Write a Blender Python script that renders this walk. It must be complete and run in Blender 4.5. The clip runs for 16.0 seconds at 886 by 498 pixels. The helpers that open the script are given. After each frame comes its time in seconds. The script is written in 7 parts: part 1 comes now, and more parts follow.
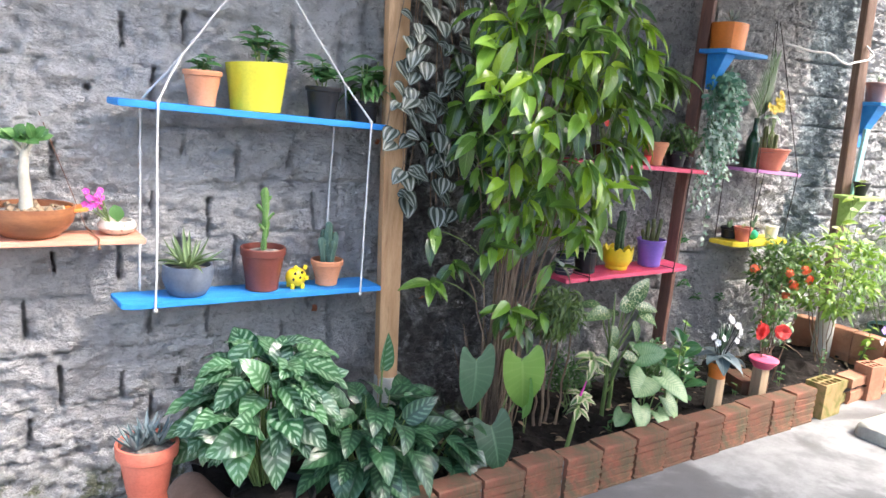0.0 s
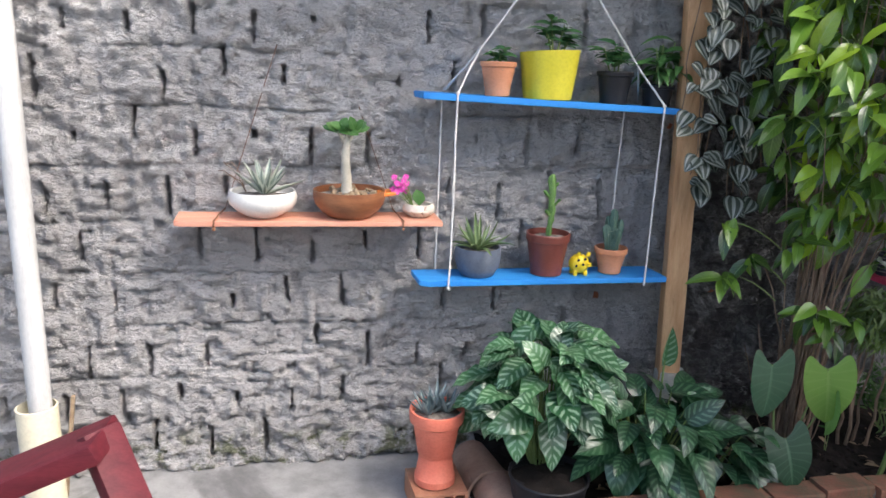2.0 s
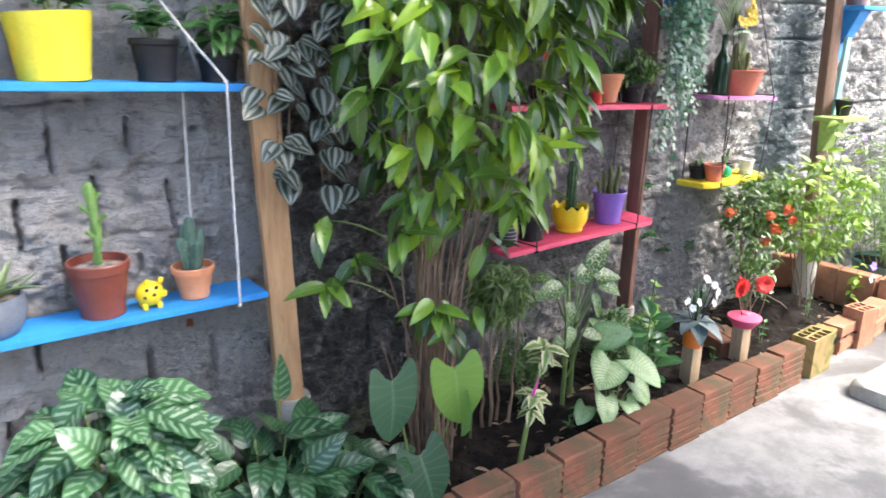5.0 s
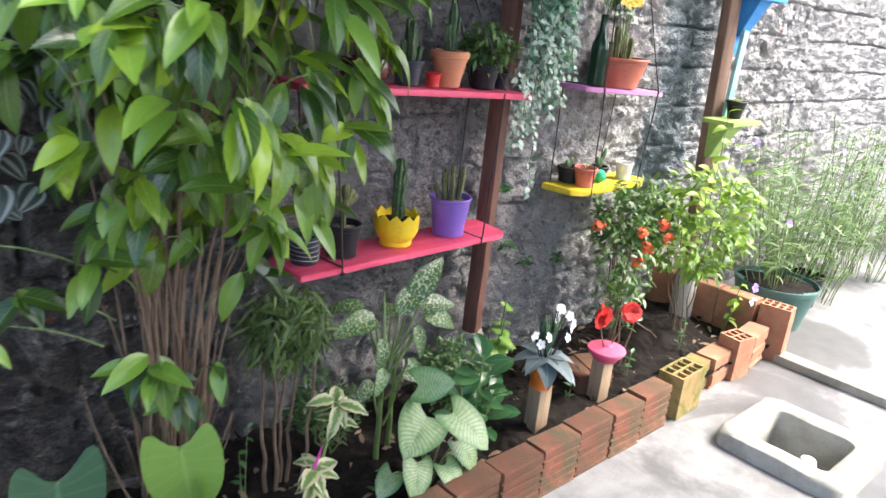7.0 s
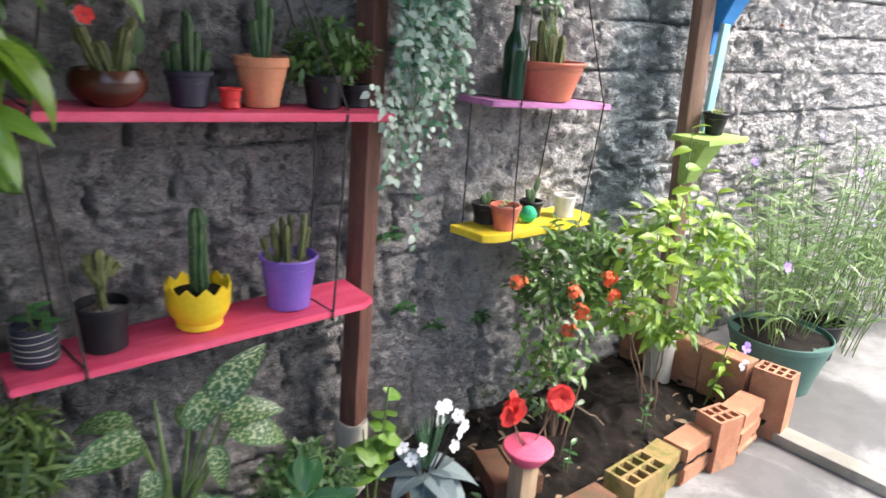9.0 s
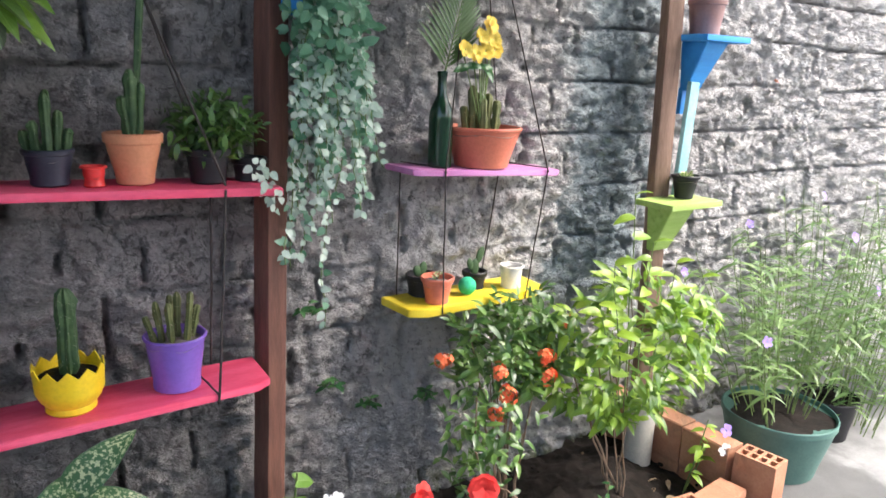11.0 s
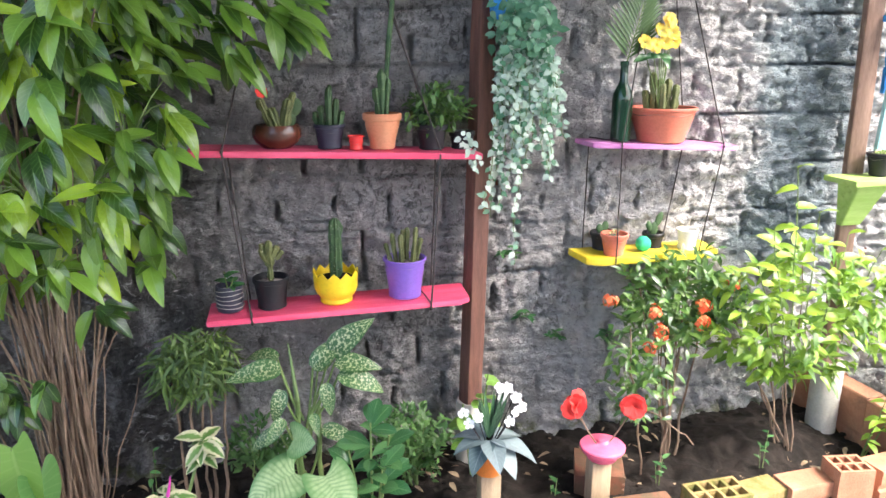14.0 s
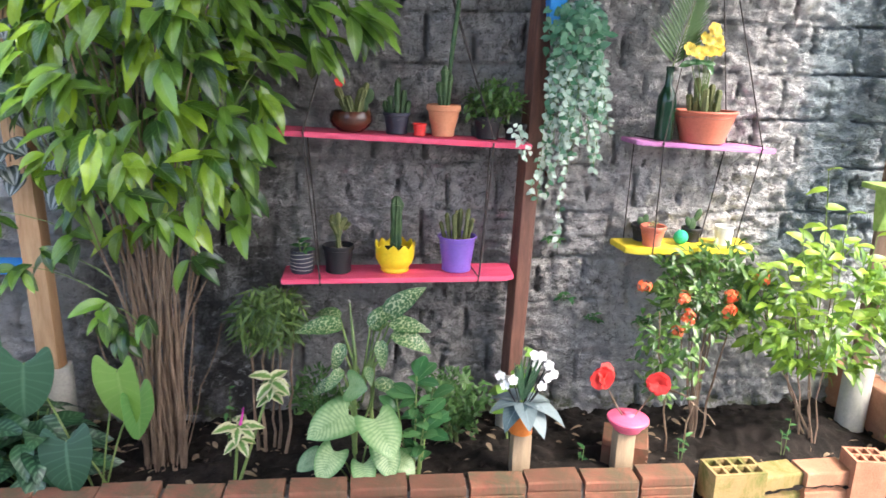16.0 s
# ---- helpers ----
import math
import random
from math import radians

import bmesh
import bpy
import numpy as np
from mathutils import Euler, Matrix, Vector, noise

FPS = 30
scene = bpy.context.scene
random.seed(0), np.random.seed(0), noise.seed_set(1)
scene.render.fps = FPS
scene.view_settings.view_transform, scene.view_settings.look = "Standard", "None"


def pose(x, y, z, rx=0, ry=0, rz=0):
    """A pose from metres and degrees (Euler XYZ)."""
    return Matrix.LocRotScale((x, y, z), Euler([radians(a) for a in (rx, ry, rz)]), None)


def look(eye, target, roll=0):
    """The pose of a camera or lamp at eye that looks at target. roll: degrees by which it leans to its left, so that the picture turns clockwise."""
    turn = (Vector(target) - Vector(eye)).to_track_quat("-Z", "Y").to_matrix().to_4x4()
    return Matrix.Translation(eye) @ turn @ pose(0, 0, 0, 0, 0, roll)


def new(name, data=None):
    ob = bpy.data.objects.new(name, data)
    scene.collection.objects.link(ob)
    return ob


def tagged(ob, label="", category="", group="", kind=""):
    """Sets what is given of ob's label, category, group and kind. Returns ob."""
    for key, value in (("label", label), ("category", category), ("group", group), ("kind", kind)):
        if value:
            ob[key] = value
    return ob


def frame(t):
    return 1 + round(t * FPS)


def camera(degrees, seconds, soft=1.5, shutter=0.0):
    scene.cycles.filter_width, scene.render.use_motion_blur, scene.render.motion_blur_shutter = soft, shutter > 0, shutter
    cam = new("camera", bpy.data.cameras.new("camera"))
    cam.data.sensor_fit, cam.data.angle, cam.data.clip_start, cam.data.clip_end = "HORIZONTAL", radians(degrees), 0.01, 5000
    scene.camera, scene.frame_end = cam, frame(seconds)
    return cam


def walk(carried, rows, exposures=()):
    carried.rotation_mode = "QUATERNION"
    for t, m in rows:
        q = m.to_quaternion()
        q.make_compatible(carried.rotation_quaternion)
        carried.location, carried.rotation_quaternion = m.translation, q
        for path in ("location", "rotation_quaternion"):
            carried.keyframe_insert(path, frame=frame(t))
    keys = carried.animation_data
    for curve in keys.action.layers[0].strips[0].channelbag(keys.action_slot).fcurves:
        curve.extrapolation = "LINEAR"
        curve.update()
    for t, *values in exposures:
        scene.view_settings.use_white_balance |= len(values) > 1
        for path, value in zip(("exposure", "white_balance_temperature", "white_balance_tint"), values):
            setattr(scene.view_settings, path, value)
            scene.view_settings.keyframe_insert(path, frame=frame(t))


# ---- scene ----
cam = camera(63.5, 16.0, shutter=0.5)
PATH = [
    (0, (0.165, 0.02, 1.515), (1.264, 1.645, 1.126), 4.6),
    (0.5, (0.145, 0.024, 1.519), (1.204, 1.675, 1.127), 4.6),
    (1, (0.087, 0.052, 1.544), (0.916, 1.821, 1.117), 3.8),
    (1.5, (0.087, 0.04, 1.544), (0.653, 1.897, 1.067), 2.6),
    (2, (0.147, 0.036, 1.543), (0.539, 1.935, 1.052), 2.1),
    (2.5, (0.196, 0.045, 1.528), (0.691, 1.921, 1.045), 2.4),
    (3, (0.244, 0.053, 1.514), (0.795, 1.908, 1.007), 2.4),
    (3.5, (0.283, 0.151, 1.51), (0.979, 1.942, 0.957), 3.4),
    (4, (0.407, 0.279, 1.529), (1.33, 1.968, 0.983), 2.9),
    (6.5, (1.196, 0.587, 1.579), (2.464, 2.0, 0.949), 2.9),
    (7, (1.4, 0.684, 1.559), (2.712, 2.052, 0.922), 5.6),
    (7.5, (1.594, 0.821, 1.54), (2.914, 2.18, 0.901), 5.2),
    (8, (1.811, 0.922, 1.524), (3.165, 2.27, 0.93), 2.6),
    (8.5, (2.068, 0.905, 1.525), (3.308, 2.344, 0.899), 3.5),
    (9, (2.279, 0.863, 1.537), (3.519, 2.309, 0.926), 3.8),
    (9.5, (2.48, 0.896, 1.538), (3.687, 2.362, 0.911), 4.1),
    (12, (2.731, 0.501, 1.615), (3.546, 2.291, 1.255), 1.0),
    (12.5, (2.758, 0.411, 1.593), (3.151, 2.335, 1.21), 1.6),
    (13, (2.799, 0.293, 1.6), (3.127, 2.225, 1.198), 1.0),
    (13.5, (2.741, 0.145, 1.596), (3.142, 2.053, 1.151), -0.1),
    (14, (2.73, 0.073, 1.613), (3.151, 1.957, 1.09), 0.0),
    (14.5, (2.788, -0.027, 1.592), (3.076, 1.892, 1.106), 1.0),
    (15, (2.829, -0.126, 1.584), (3.104, 1.8, 1.12), 1.8),
    (15.5, (2.82, -0.171, 1.586), (3.064, 1.752, 1.096), 2.2),
    (16, (2.743, -0.231, 1.59), (2.977, 1.688, 1.078), 1.9),
]
EXPOSURES = [(0, 2.42), (1.0, 2.4), (2.0, 1.6), (2.5, 1.85), (3.0, 2.04), (3.5, 2.17), (4.2, 2.45), (6.5, 2.35), (8.0, 2.25), (9.5, 1.97), (12.0, 2.3), (12.5, 2.75), (13.0, 2.8), (16.0, 2.53)]
walk(cam, [(t, look(eye, target, roll)) for t, eye, target, roll in PATH], EXPOSURES)

# ---- light ----
world = bpy.data.worlds.new("sky")
scene.world = world
world.use_nodes = True
wn = world.node_tree.nodes
sky = wn.new("ShaderNodeTexSky")
sky.sky_type = "NISHITA"
sky.sun_disc = False
sky.sun_elevation = radians(50)
sky.sun_rotation = radians(131)
sky.air_density, sky.dust_density = 1.0, 4.0
world.node_tree.links.new(sky.outputs[0], wn["Background"].inputs[0])
wn["Background"].inputs[1].default_value = 0.15
sun = new("sun", bpy.data.lights.new("sun", "SUN"))
sun.data.energy, sun.data.angle, sun.data.color = 1.3, radians(28), (1.0, 0.965, 0.94)
sun.matrix_world = look((7.5, -6.5, 11.9), (0, 0, 0))


# ---- node helpers ----
class Graph:
    def __init__(self, name):
        self.mat = bpy.data.materials.new(name)
        self.mat.use_nodes = True
        self.nodes, self.links = self.mat.node_tree.nodes, self.mat.node_tree.links
        self.bsdf = self.nodes["Principled BSDF"]
        self.out = self.nodes["Material Output"]

    def put(self, socket, value):
        if hasattr(value, "links"):
            self.links.new(value, socket)
        elif value is not None:
            socket.default_value = value

    def math(self, op, a, b=None, c=None, clamp=False):
        n = self.nodes.new("ShaderNodeMath")
        n.operation, n.use_clamp = op, clamp
        for i, v in enumerate((a, b, c)):
            self.put(n.inputs[i], v)
        return n.outputs[0]

    def coord(self, kind="Object"):
        return self.nodes.new("ShaderNodeTexCoord").outputs[kind]

    def split(self, vec):
        n = self.nodes.new("ShaderNodeSeparateXYZ")
        self.put(n.inputs[0], vec)
        return n.outputs

    def scaled(self, vec, xyz):
        n = self.nodes.new("ShaderNodeMapping")
        self.put(n.inputs[0], vec)
        n.inputs["Scale"].default_value = xyz
        return n.outputs[0]

    def noise(self, vec, scale, detail=5.0, rough=0.6, dist=0.0):
        n = self.nodes.new("ShaderNodeTexNoise")
        self.put(n.inputs["Vector"], vec)
        n.inputs["Scale"].default_value, n.inputs["Detail"].default_value = scale, detail
        n.inputs["Roughness"].default_value, n.inputs["Distortion"].default_value = rough, dist
        return n.outputs[0]

    def voronoi(self, vec, scale):
        n = self.nodes.new("ShaderNodeTexVoronoi")
        self.put(n.inputs["Vector"], vec)
        n.inputs["Scale"].default_value = scale
        return n.outputs[0]

    def ramp(self, fac, lo, hi):
        n = self.nodes.new("ShaderNodeMapRange")
        n.interpolation_type = "SMOOTHSTEP"
        self.put(n.inputs[0], fac)
        n.inputs[1].default_value, n.inputs[2].default_value = lo, hi
        return n.outputs[0]

    def mix(self, fac, a, b, blend="MIX"):
        n = self.nodes.new("ShaderNodeMix")
        n.data_type, n.blend_type = "RGBA", blend
        for key, v in ((0, fac), (6, a), (7, b)):
            if isinstance(v, tuple) and len(v) == 3:
                v = (*v, 1)
            self.put(n.inputs[key], v)
        return n.outputs[2]

    def random(self):
        return self.nodes.new("ShaderNodeObjectInfo").outputs["Random"]

    def island(self):
        return self.nodes.new("ShaderNodeNewGeometry").outputs["Random Per Island"]

    def bump(self, height, strength, distance=0.01):
        n = self.nodes.new("ShaderNodeBump")
        n.inputs["Strength"].default_value, n.inputs["Distance"].default_value = strength, distance
        self.put(n.inputs["Height"], height)
        self.put(self.bsdf.inputs["Normal"], n.outputs[0])

    def finish(self, colour, rough=0.6, metal=0.0, spec=0.5):
        if isinstance(colour, tuple):
            colour = (*colour, 1)
        self.put(self.bsdf.inputs["Base Color"], colour)
        self.put(self.bsdf.inputs["Roughness"], rough)
        self.bsdf.inputs["Metallic"].default_value = metal
        self.bsdf.inputs["Specular IOR Level"].default_value = spec
        return self.mat


def surf(name, c1, c2, scale=9.0, rough=0.6, bump=0.25, bscale=90.0, metal=0.0, dirt=None, dirt_at=(0.55, 0.75), stretch=(1, 1, 1), spec=0.5, vary=0.0):
    """A surface with coarse and fine variation, and stains of a second colour."""
    g = Graph(name)
    v = g.scaled(g.coord(), stretch)
    big, fine = g.noise(v, scale), g.noise(v, bscale, 4)
    colour = g.mix(g.ramp(big, 0.3, 0.7), c1, c2)
    colour = g.mix(g.math("MULTIPLY", g.ramp(fine, 0.35, 0.75), 0.22), colour, tuple(0.45 * c for c in c1))
    if dirt:
        colour = g.mix(g.ramp(g.noise(v, scale * 0.6, 8, 0.7, 0.6), *dirt_at), colour, dirt)
    if vary:
        colour = g.mix(g.math("MULTIPLY", g.random(), vary), colour, tuple(0.4 * c for c in c2))
    g.bump(g.math("ADD", fine, big), bump, 0.004)
    return g.finish(colour, g.math("ADD", g.math("MULTIPLY", fine, 0.25), rough - 0.12), metal, spec)


def leaf_mat(name, dark, light, vein=None, pattern="plain", gloss=0.38, island=False, thin_light=0.25):
    """A leaf blade: u runs across it and v from stalk to tip."""
    g = Graph(name)
    uv = g.split(g.coord("UV"))
    u, v = uv[0], uv[1]
    across = g.math("ABSOLUTE", g.math("MULTIPLY", g.math("SUBTRACT", u, 0.5), 2.0))
    rnd = g.island() if island else g.random()
    spots = g.noise(g.coord("Object"), 70 if not island else 40, 3)
    colour = g.mix(g.ramp(g.math("ADD", g.math("MULTIPLY", rnd, 0.8), g.math("MULTIPLY", spots, 0.3)), 0.15, 1.0), dark, light)
    rib = g.ramp(across, 0.1, 0.02)
    if pattern == "plain":
        side = g.math("SINE", g.math("MULTIPLY", g.math("SUBTRACT", g.math("MULTIPLY", v, 9.0), g.math("MULTIPLY", across, 2.2)), 6.2832))
        colour = g.mix(g.math("MULTIPLY", g.ramp(side, 0.6, 1.0), 0.2), colour, vein or light)
        colour = g.mix(g.math("MULTIPLY", rib, 0.5), colour, vein or light)
    elif pattern == "feather":
        wob = g.math("MULTIPLY", g.math("SUBTRACT", spots, 0.5), 0.5)
        s = g.math("ADD", g.math("SUBTRACT", g.math("MULTIPLY", v, 6.5), g.math("MULTIPLY", across, 1.5)), wob)
        s = g.ramp(g.math("SINE", g.math("MULTIPLY", s, 6.2832)), -0.1, 0.75)
        mask = g.math("MULTIPLY", g.ramp(across, 0.97, 0.72), g.ramp(across, 0.06, 0.16))
        colour = g.mix(g.math("MULTIPLY", g.math("MULTIPLY", s, mask), 0.62), colour, vein)
    elif pattern == "stripes":
        s = g.ramp(g.math("SINE", g.math("MULTIPLY", g.math("ADD", across, 0.1), 10.0)), 0.1, 0.7)
        mask = g.math("MULTIPLY", g.ramp(across, 1.0, 0.85), g.ramp(v, 1.0, 0.9))
        colour = g.mix(g.math("MULTIPLY", g.math("MULTIPLY", s, mask), 0.7), colour, vein)
    elif pattern == "speckle":
        n = g.noise(g.scaled(g.coord("UV"), (4, 9, 1)), 1.9, 3, 0.6)
        mask = g.math("MULTIPLY", g.ramp(n, 0.5, 0.57), g.ramp(across, 1.0, 0.75))
        colour = g.mix(g.math("MULTIPLY", mask, 0.9), colour, vein)
    elif pattern == "pale":
        side = g.math("SINE", g.math("MULTIPLY", g.math("SUBTRACT", g.math("MULTIPLY", v, 13.0), g.math("MULTIPLY", across, 3.5)), 6.2832))
        blot = g.ramp(g.noise(g.scaled(g.coord("UV"), (3, 4, 1)), 1.7, 4, 0.65), 0.3, 0.6)
        mask = g.math("MULTIPLY", g.math("MULTIPLY", g.ramp(across, 1.05, 0.6), g.math("ADD", 0.45, g.math("MULTIPLY", blot, 0.55))), g.ramp(side, -2.6, 0.8))
        colour = g.mix(g.math("MULTIPLY", mask, 0.75), colour, vein)
    elif pattern == "edge":
        n = g.math("MULTIPLY", g.math("SUBTRACT", g.noise(g.scaled(g.coord("UV"), (5, 5, 1)), 2.0), 0.5), 1.1)
        colour = g.mix(g.ramp(g.math("ADD", across, n), 0.35, 0.55), colour, vein)
    colour = g.mix(g.math("MULTIPLY", g.ramp(g.noise(g.coord("Object"), 23, 6), 0.62, 0.8), 0.35), colour, tuple(0.5 * c for c in dark))
    g.bump(g.math("ADD", spots, g.math("MULTIPLY", rib, -1.0)), 0.25, 0.003)
    g.finish(colour, gloss, 0, 0.62)
    thin = g.nodes.new("ShaderNodeBsdfTranslucent")
    g.put(thin.inputs[0], g.mix(0.5, colour, tuple(min(1, c * 1.6) for c in light)))
    mixer = g.nodes.new("ShaderNodeMixShader")
    mixer.inputs[0].default_value = thin_light
    g.links.new(g.bsdf.outputs[0], mixer.inputs[1])
    g.links.new(thin.outputs[0], mixer.inputs[2])
    g.links.new(mixer.outputs[0], g.out.inputs[0])
    return g.mat


# ---- materials ----
def wall_material():
    g = Graph("rough_cement_render")
    p = g.coord()
    x, y, z = g.split(p)
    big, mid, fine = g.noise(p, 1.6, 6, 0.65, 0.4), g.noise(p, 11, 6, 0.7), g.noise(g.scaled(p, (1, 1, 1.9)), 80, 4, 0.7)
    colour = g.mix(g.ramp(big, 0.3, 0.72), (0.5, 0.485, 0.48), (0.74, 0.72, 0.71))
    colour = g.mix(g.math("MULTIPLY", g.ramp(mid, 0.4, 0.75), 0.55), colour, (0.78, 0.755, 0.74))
    # dark specks share the bump's fine noise: relief shade put into the colour
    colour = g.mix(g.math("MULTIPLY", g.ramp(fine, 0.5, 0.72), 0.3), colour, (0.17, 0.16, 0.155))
    # damp brown-black grime behind the planting
    damp = g.math("MULTIPLY", g.ramp(x, 1.45, 1.95), g.ramp(x, 4.1, 3.2))
    damp = g.math("MULTIPLY", damp, g.ramp(g.noise(p, 2.6, 9, 0.78, 0.8), 0.3, 0.6))
    colour = g.mix(g.math("MULTIPLY", damp, 0.5), colour, (0.1, 0.088, 0.082))
    # blackish blotches round the pale post and the canes
    blotches = g.math("MULTIPLY", g.ramp(g.math("ADD", x, g.math("MULTIPLY", g.noise(p, 5, 5, 0.7), 0.3)), 1.68, 1.86), g.ramp(g.math("ADD", x, g.math("MULTIPLY", big, 0.5)), 2.85, 2.5))
    blotches = g.math("MULTIPLY", blotches, g.ramp(g.noise(p, 6, 8, 0.75, 0.6), 0.3, 0.56))
    colour = g.mix(g.math("MULTIPLY", blotches, 0.85), colour, (0.045, 0.038, 0.033))
    # black mould in the pits, thickest above the far shelves
    mould = g.math("MULTIPLY", g.ramp(x, 1.5, 2.3), g.ramp(x, 5.2, 4.4))
    mould = g.math("MULTIPLY", mould, g.ramp(g.noise(p, 1.1, 3, 0.6), 0.32, 0.6))
    mould = g.math("MULTIPLY", mould, g.ramp(g.noise(g.scaled(p, (1.5, 1, 1)), 26, 5, 0.72, 0.9), 0.5, 0.6))
    colour = g.mix(g.math("MULTIPLY", mould, 0.6), colour, (0.03, 0.028, 0.03))
    chalk = g.math("MULTIPLY", g.ramp(g.noise(g.scaled(p, (1, 1, 1.8)), 15, 6, 0.75, 1.0), 0.56, 0.66), g.ramp(x, 1.6, 2.4))
    colour = g.mix(g.math("MULTIPLY", chalk, 0.75), colour, (0.76, 0.74, 0.73))
    # blue-green wash of old paint
    wash = g.math("MULTIPLY", g.ramp(g.math("ADD", x, g.math("MULTIPLY", g.noise(p, 3.0, 6, 0.7), 0.9)), 4.85, 5.15), g.ramp(g.math("ADD", x, g.math("MULTIPLY", mid, 0.5)), 5.45, 5.2))
    wash = g.math("MULTIPLY", wash, g.ramp(z, 0.5, 0.9))
    colour = g.mix(g.math("MULTIPLY", wash, 0.7), colour, (0.2, 0.29, 0.33))
    # dark pits: dirt and crevice shade both put into the colour, fainter westward
    grime_shade = g.ramp(g.noise(p, 30, 6, 0.78, 1.2), 0.47, 0.36)
    pit_weight = g.math("ADD", 0.25, g.math("MULTIPLY", g.ramp(x, 0.7, 1.9), 0.35))
    colour = g.mix(g.math("MULTIPLY", grime_shade, pit_weight), colour, (0.085, 0.078, 0.074))
    # bare orange brick where the render has come off
    bare = g.ramp(g.noise(g.scaled(p, (1.0, 1.0, 1.6)), 5.2, 3, 0.5), 0.735, 0.755)
    colour = g.mix(bare, colour, (0.42, 0.15, 0.08))
    # moss at the foot
    moss = g.math("MULTIPLY", g.ramp(g.math("ADD", z, g.math("MULTIPLY", big, 0.3)), 0.36, 0.22), g.ramp(mid, 0.45, 0.6))
    colour = g.mix(g.math("MULTIPLY", moss, 0.8), colour, (0.13, 0.15, 0.05))
    lumps = g.voronoi(g.scaled(p, (1, 1, 2.2)), 34)
    pits = g.math("ADD", g.math("MULTIPLY", g.noise(g.scaled(p, (1, 1, 1.5)), 42, 5, 0.75, 0.8), 1.8), g.math("MULTIPLY", lumps, 0.7))
    crumb = g.noise(p, 120, 3, 0.7)
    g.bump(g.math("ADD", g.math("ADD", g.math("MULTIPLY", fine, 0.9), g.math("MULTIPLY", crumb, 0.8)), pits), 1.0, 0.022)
    return g.finish(colour, 0.92, 0, 0.25)


def concrete_material(name, c1, c2, wet):
    g = Graph(name)
    p = g.coord()
    big, mid, fine = g.noise(p, 1.3, 7, 0.62, 0.5), g.noise(p, 7, 6, 0.65), g.noise(p, 130, 3)
    colour = g.mix(g.ramp(mid, 0.3, 0.7), c1, c2)
    damp = g.math("MULTIPLY", g.ramp(big, 0.5, 0.58), wet)
    colour = g.mix(damp, colour, tuple(0.42 * c for c in c1))
    colour = g.mix(g.math("MULTIPLY", g.ramp(fine, 0.5, 0.8), 0.35), colour, tuple(0.5 * c for c in c1))
    g.bump(g.math("ADD", fine, mid), 0.2, 0.004)
    return g.finish(colour, g.math("SUBTRACT", 0.82, g.math("MULTIPLY", damp, 0.5)), 0, 0.4)


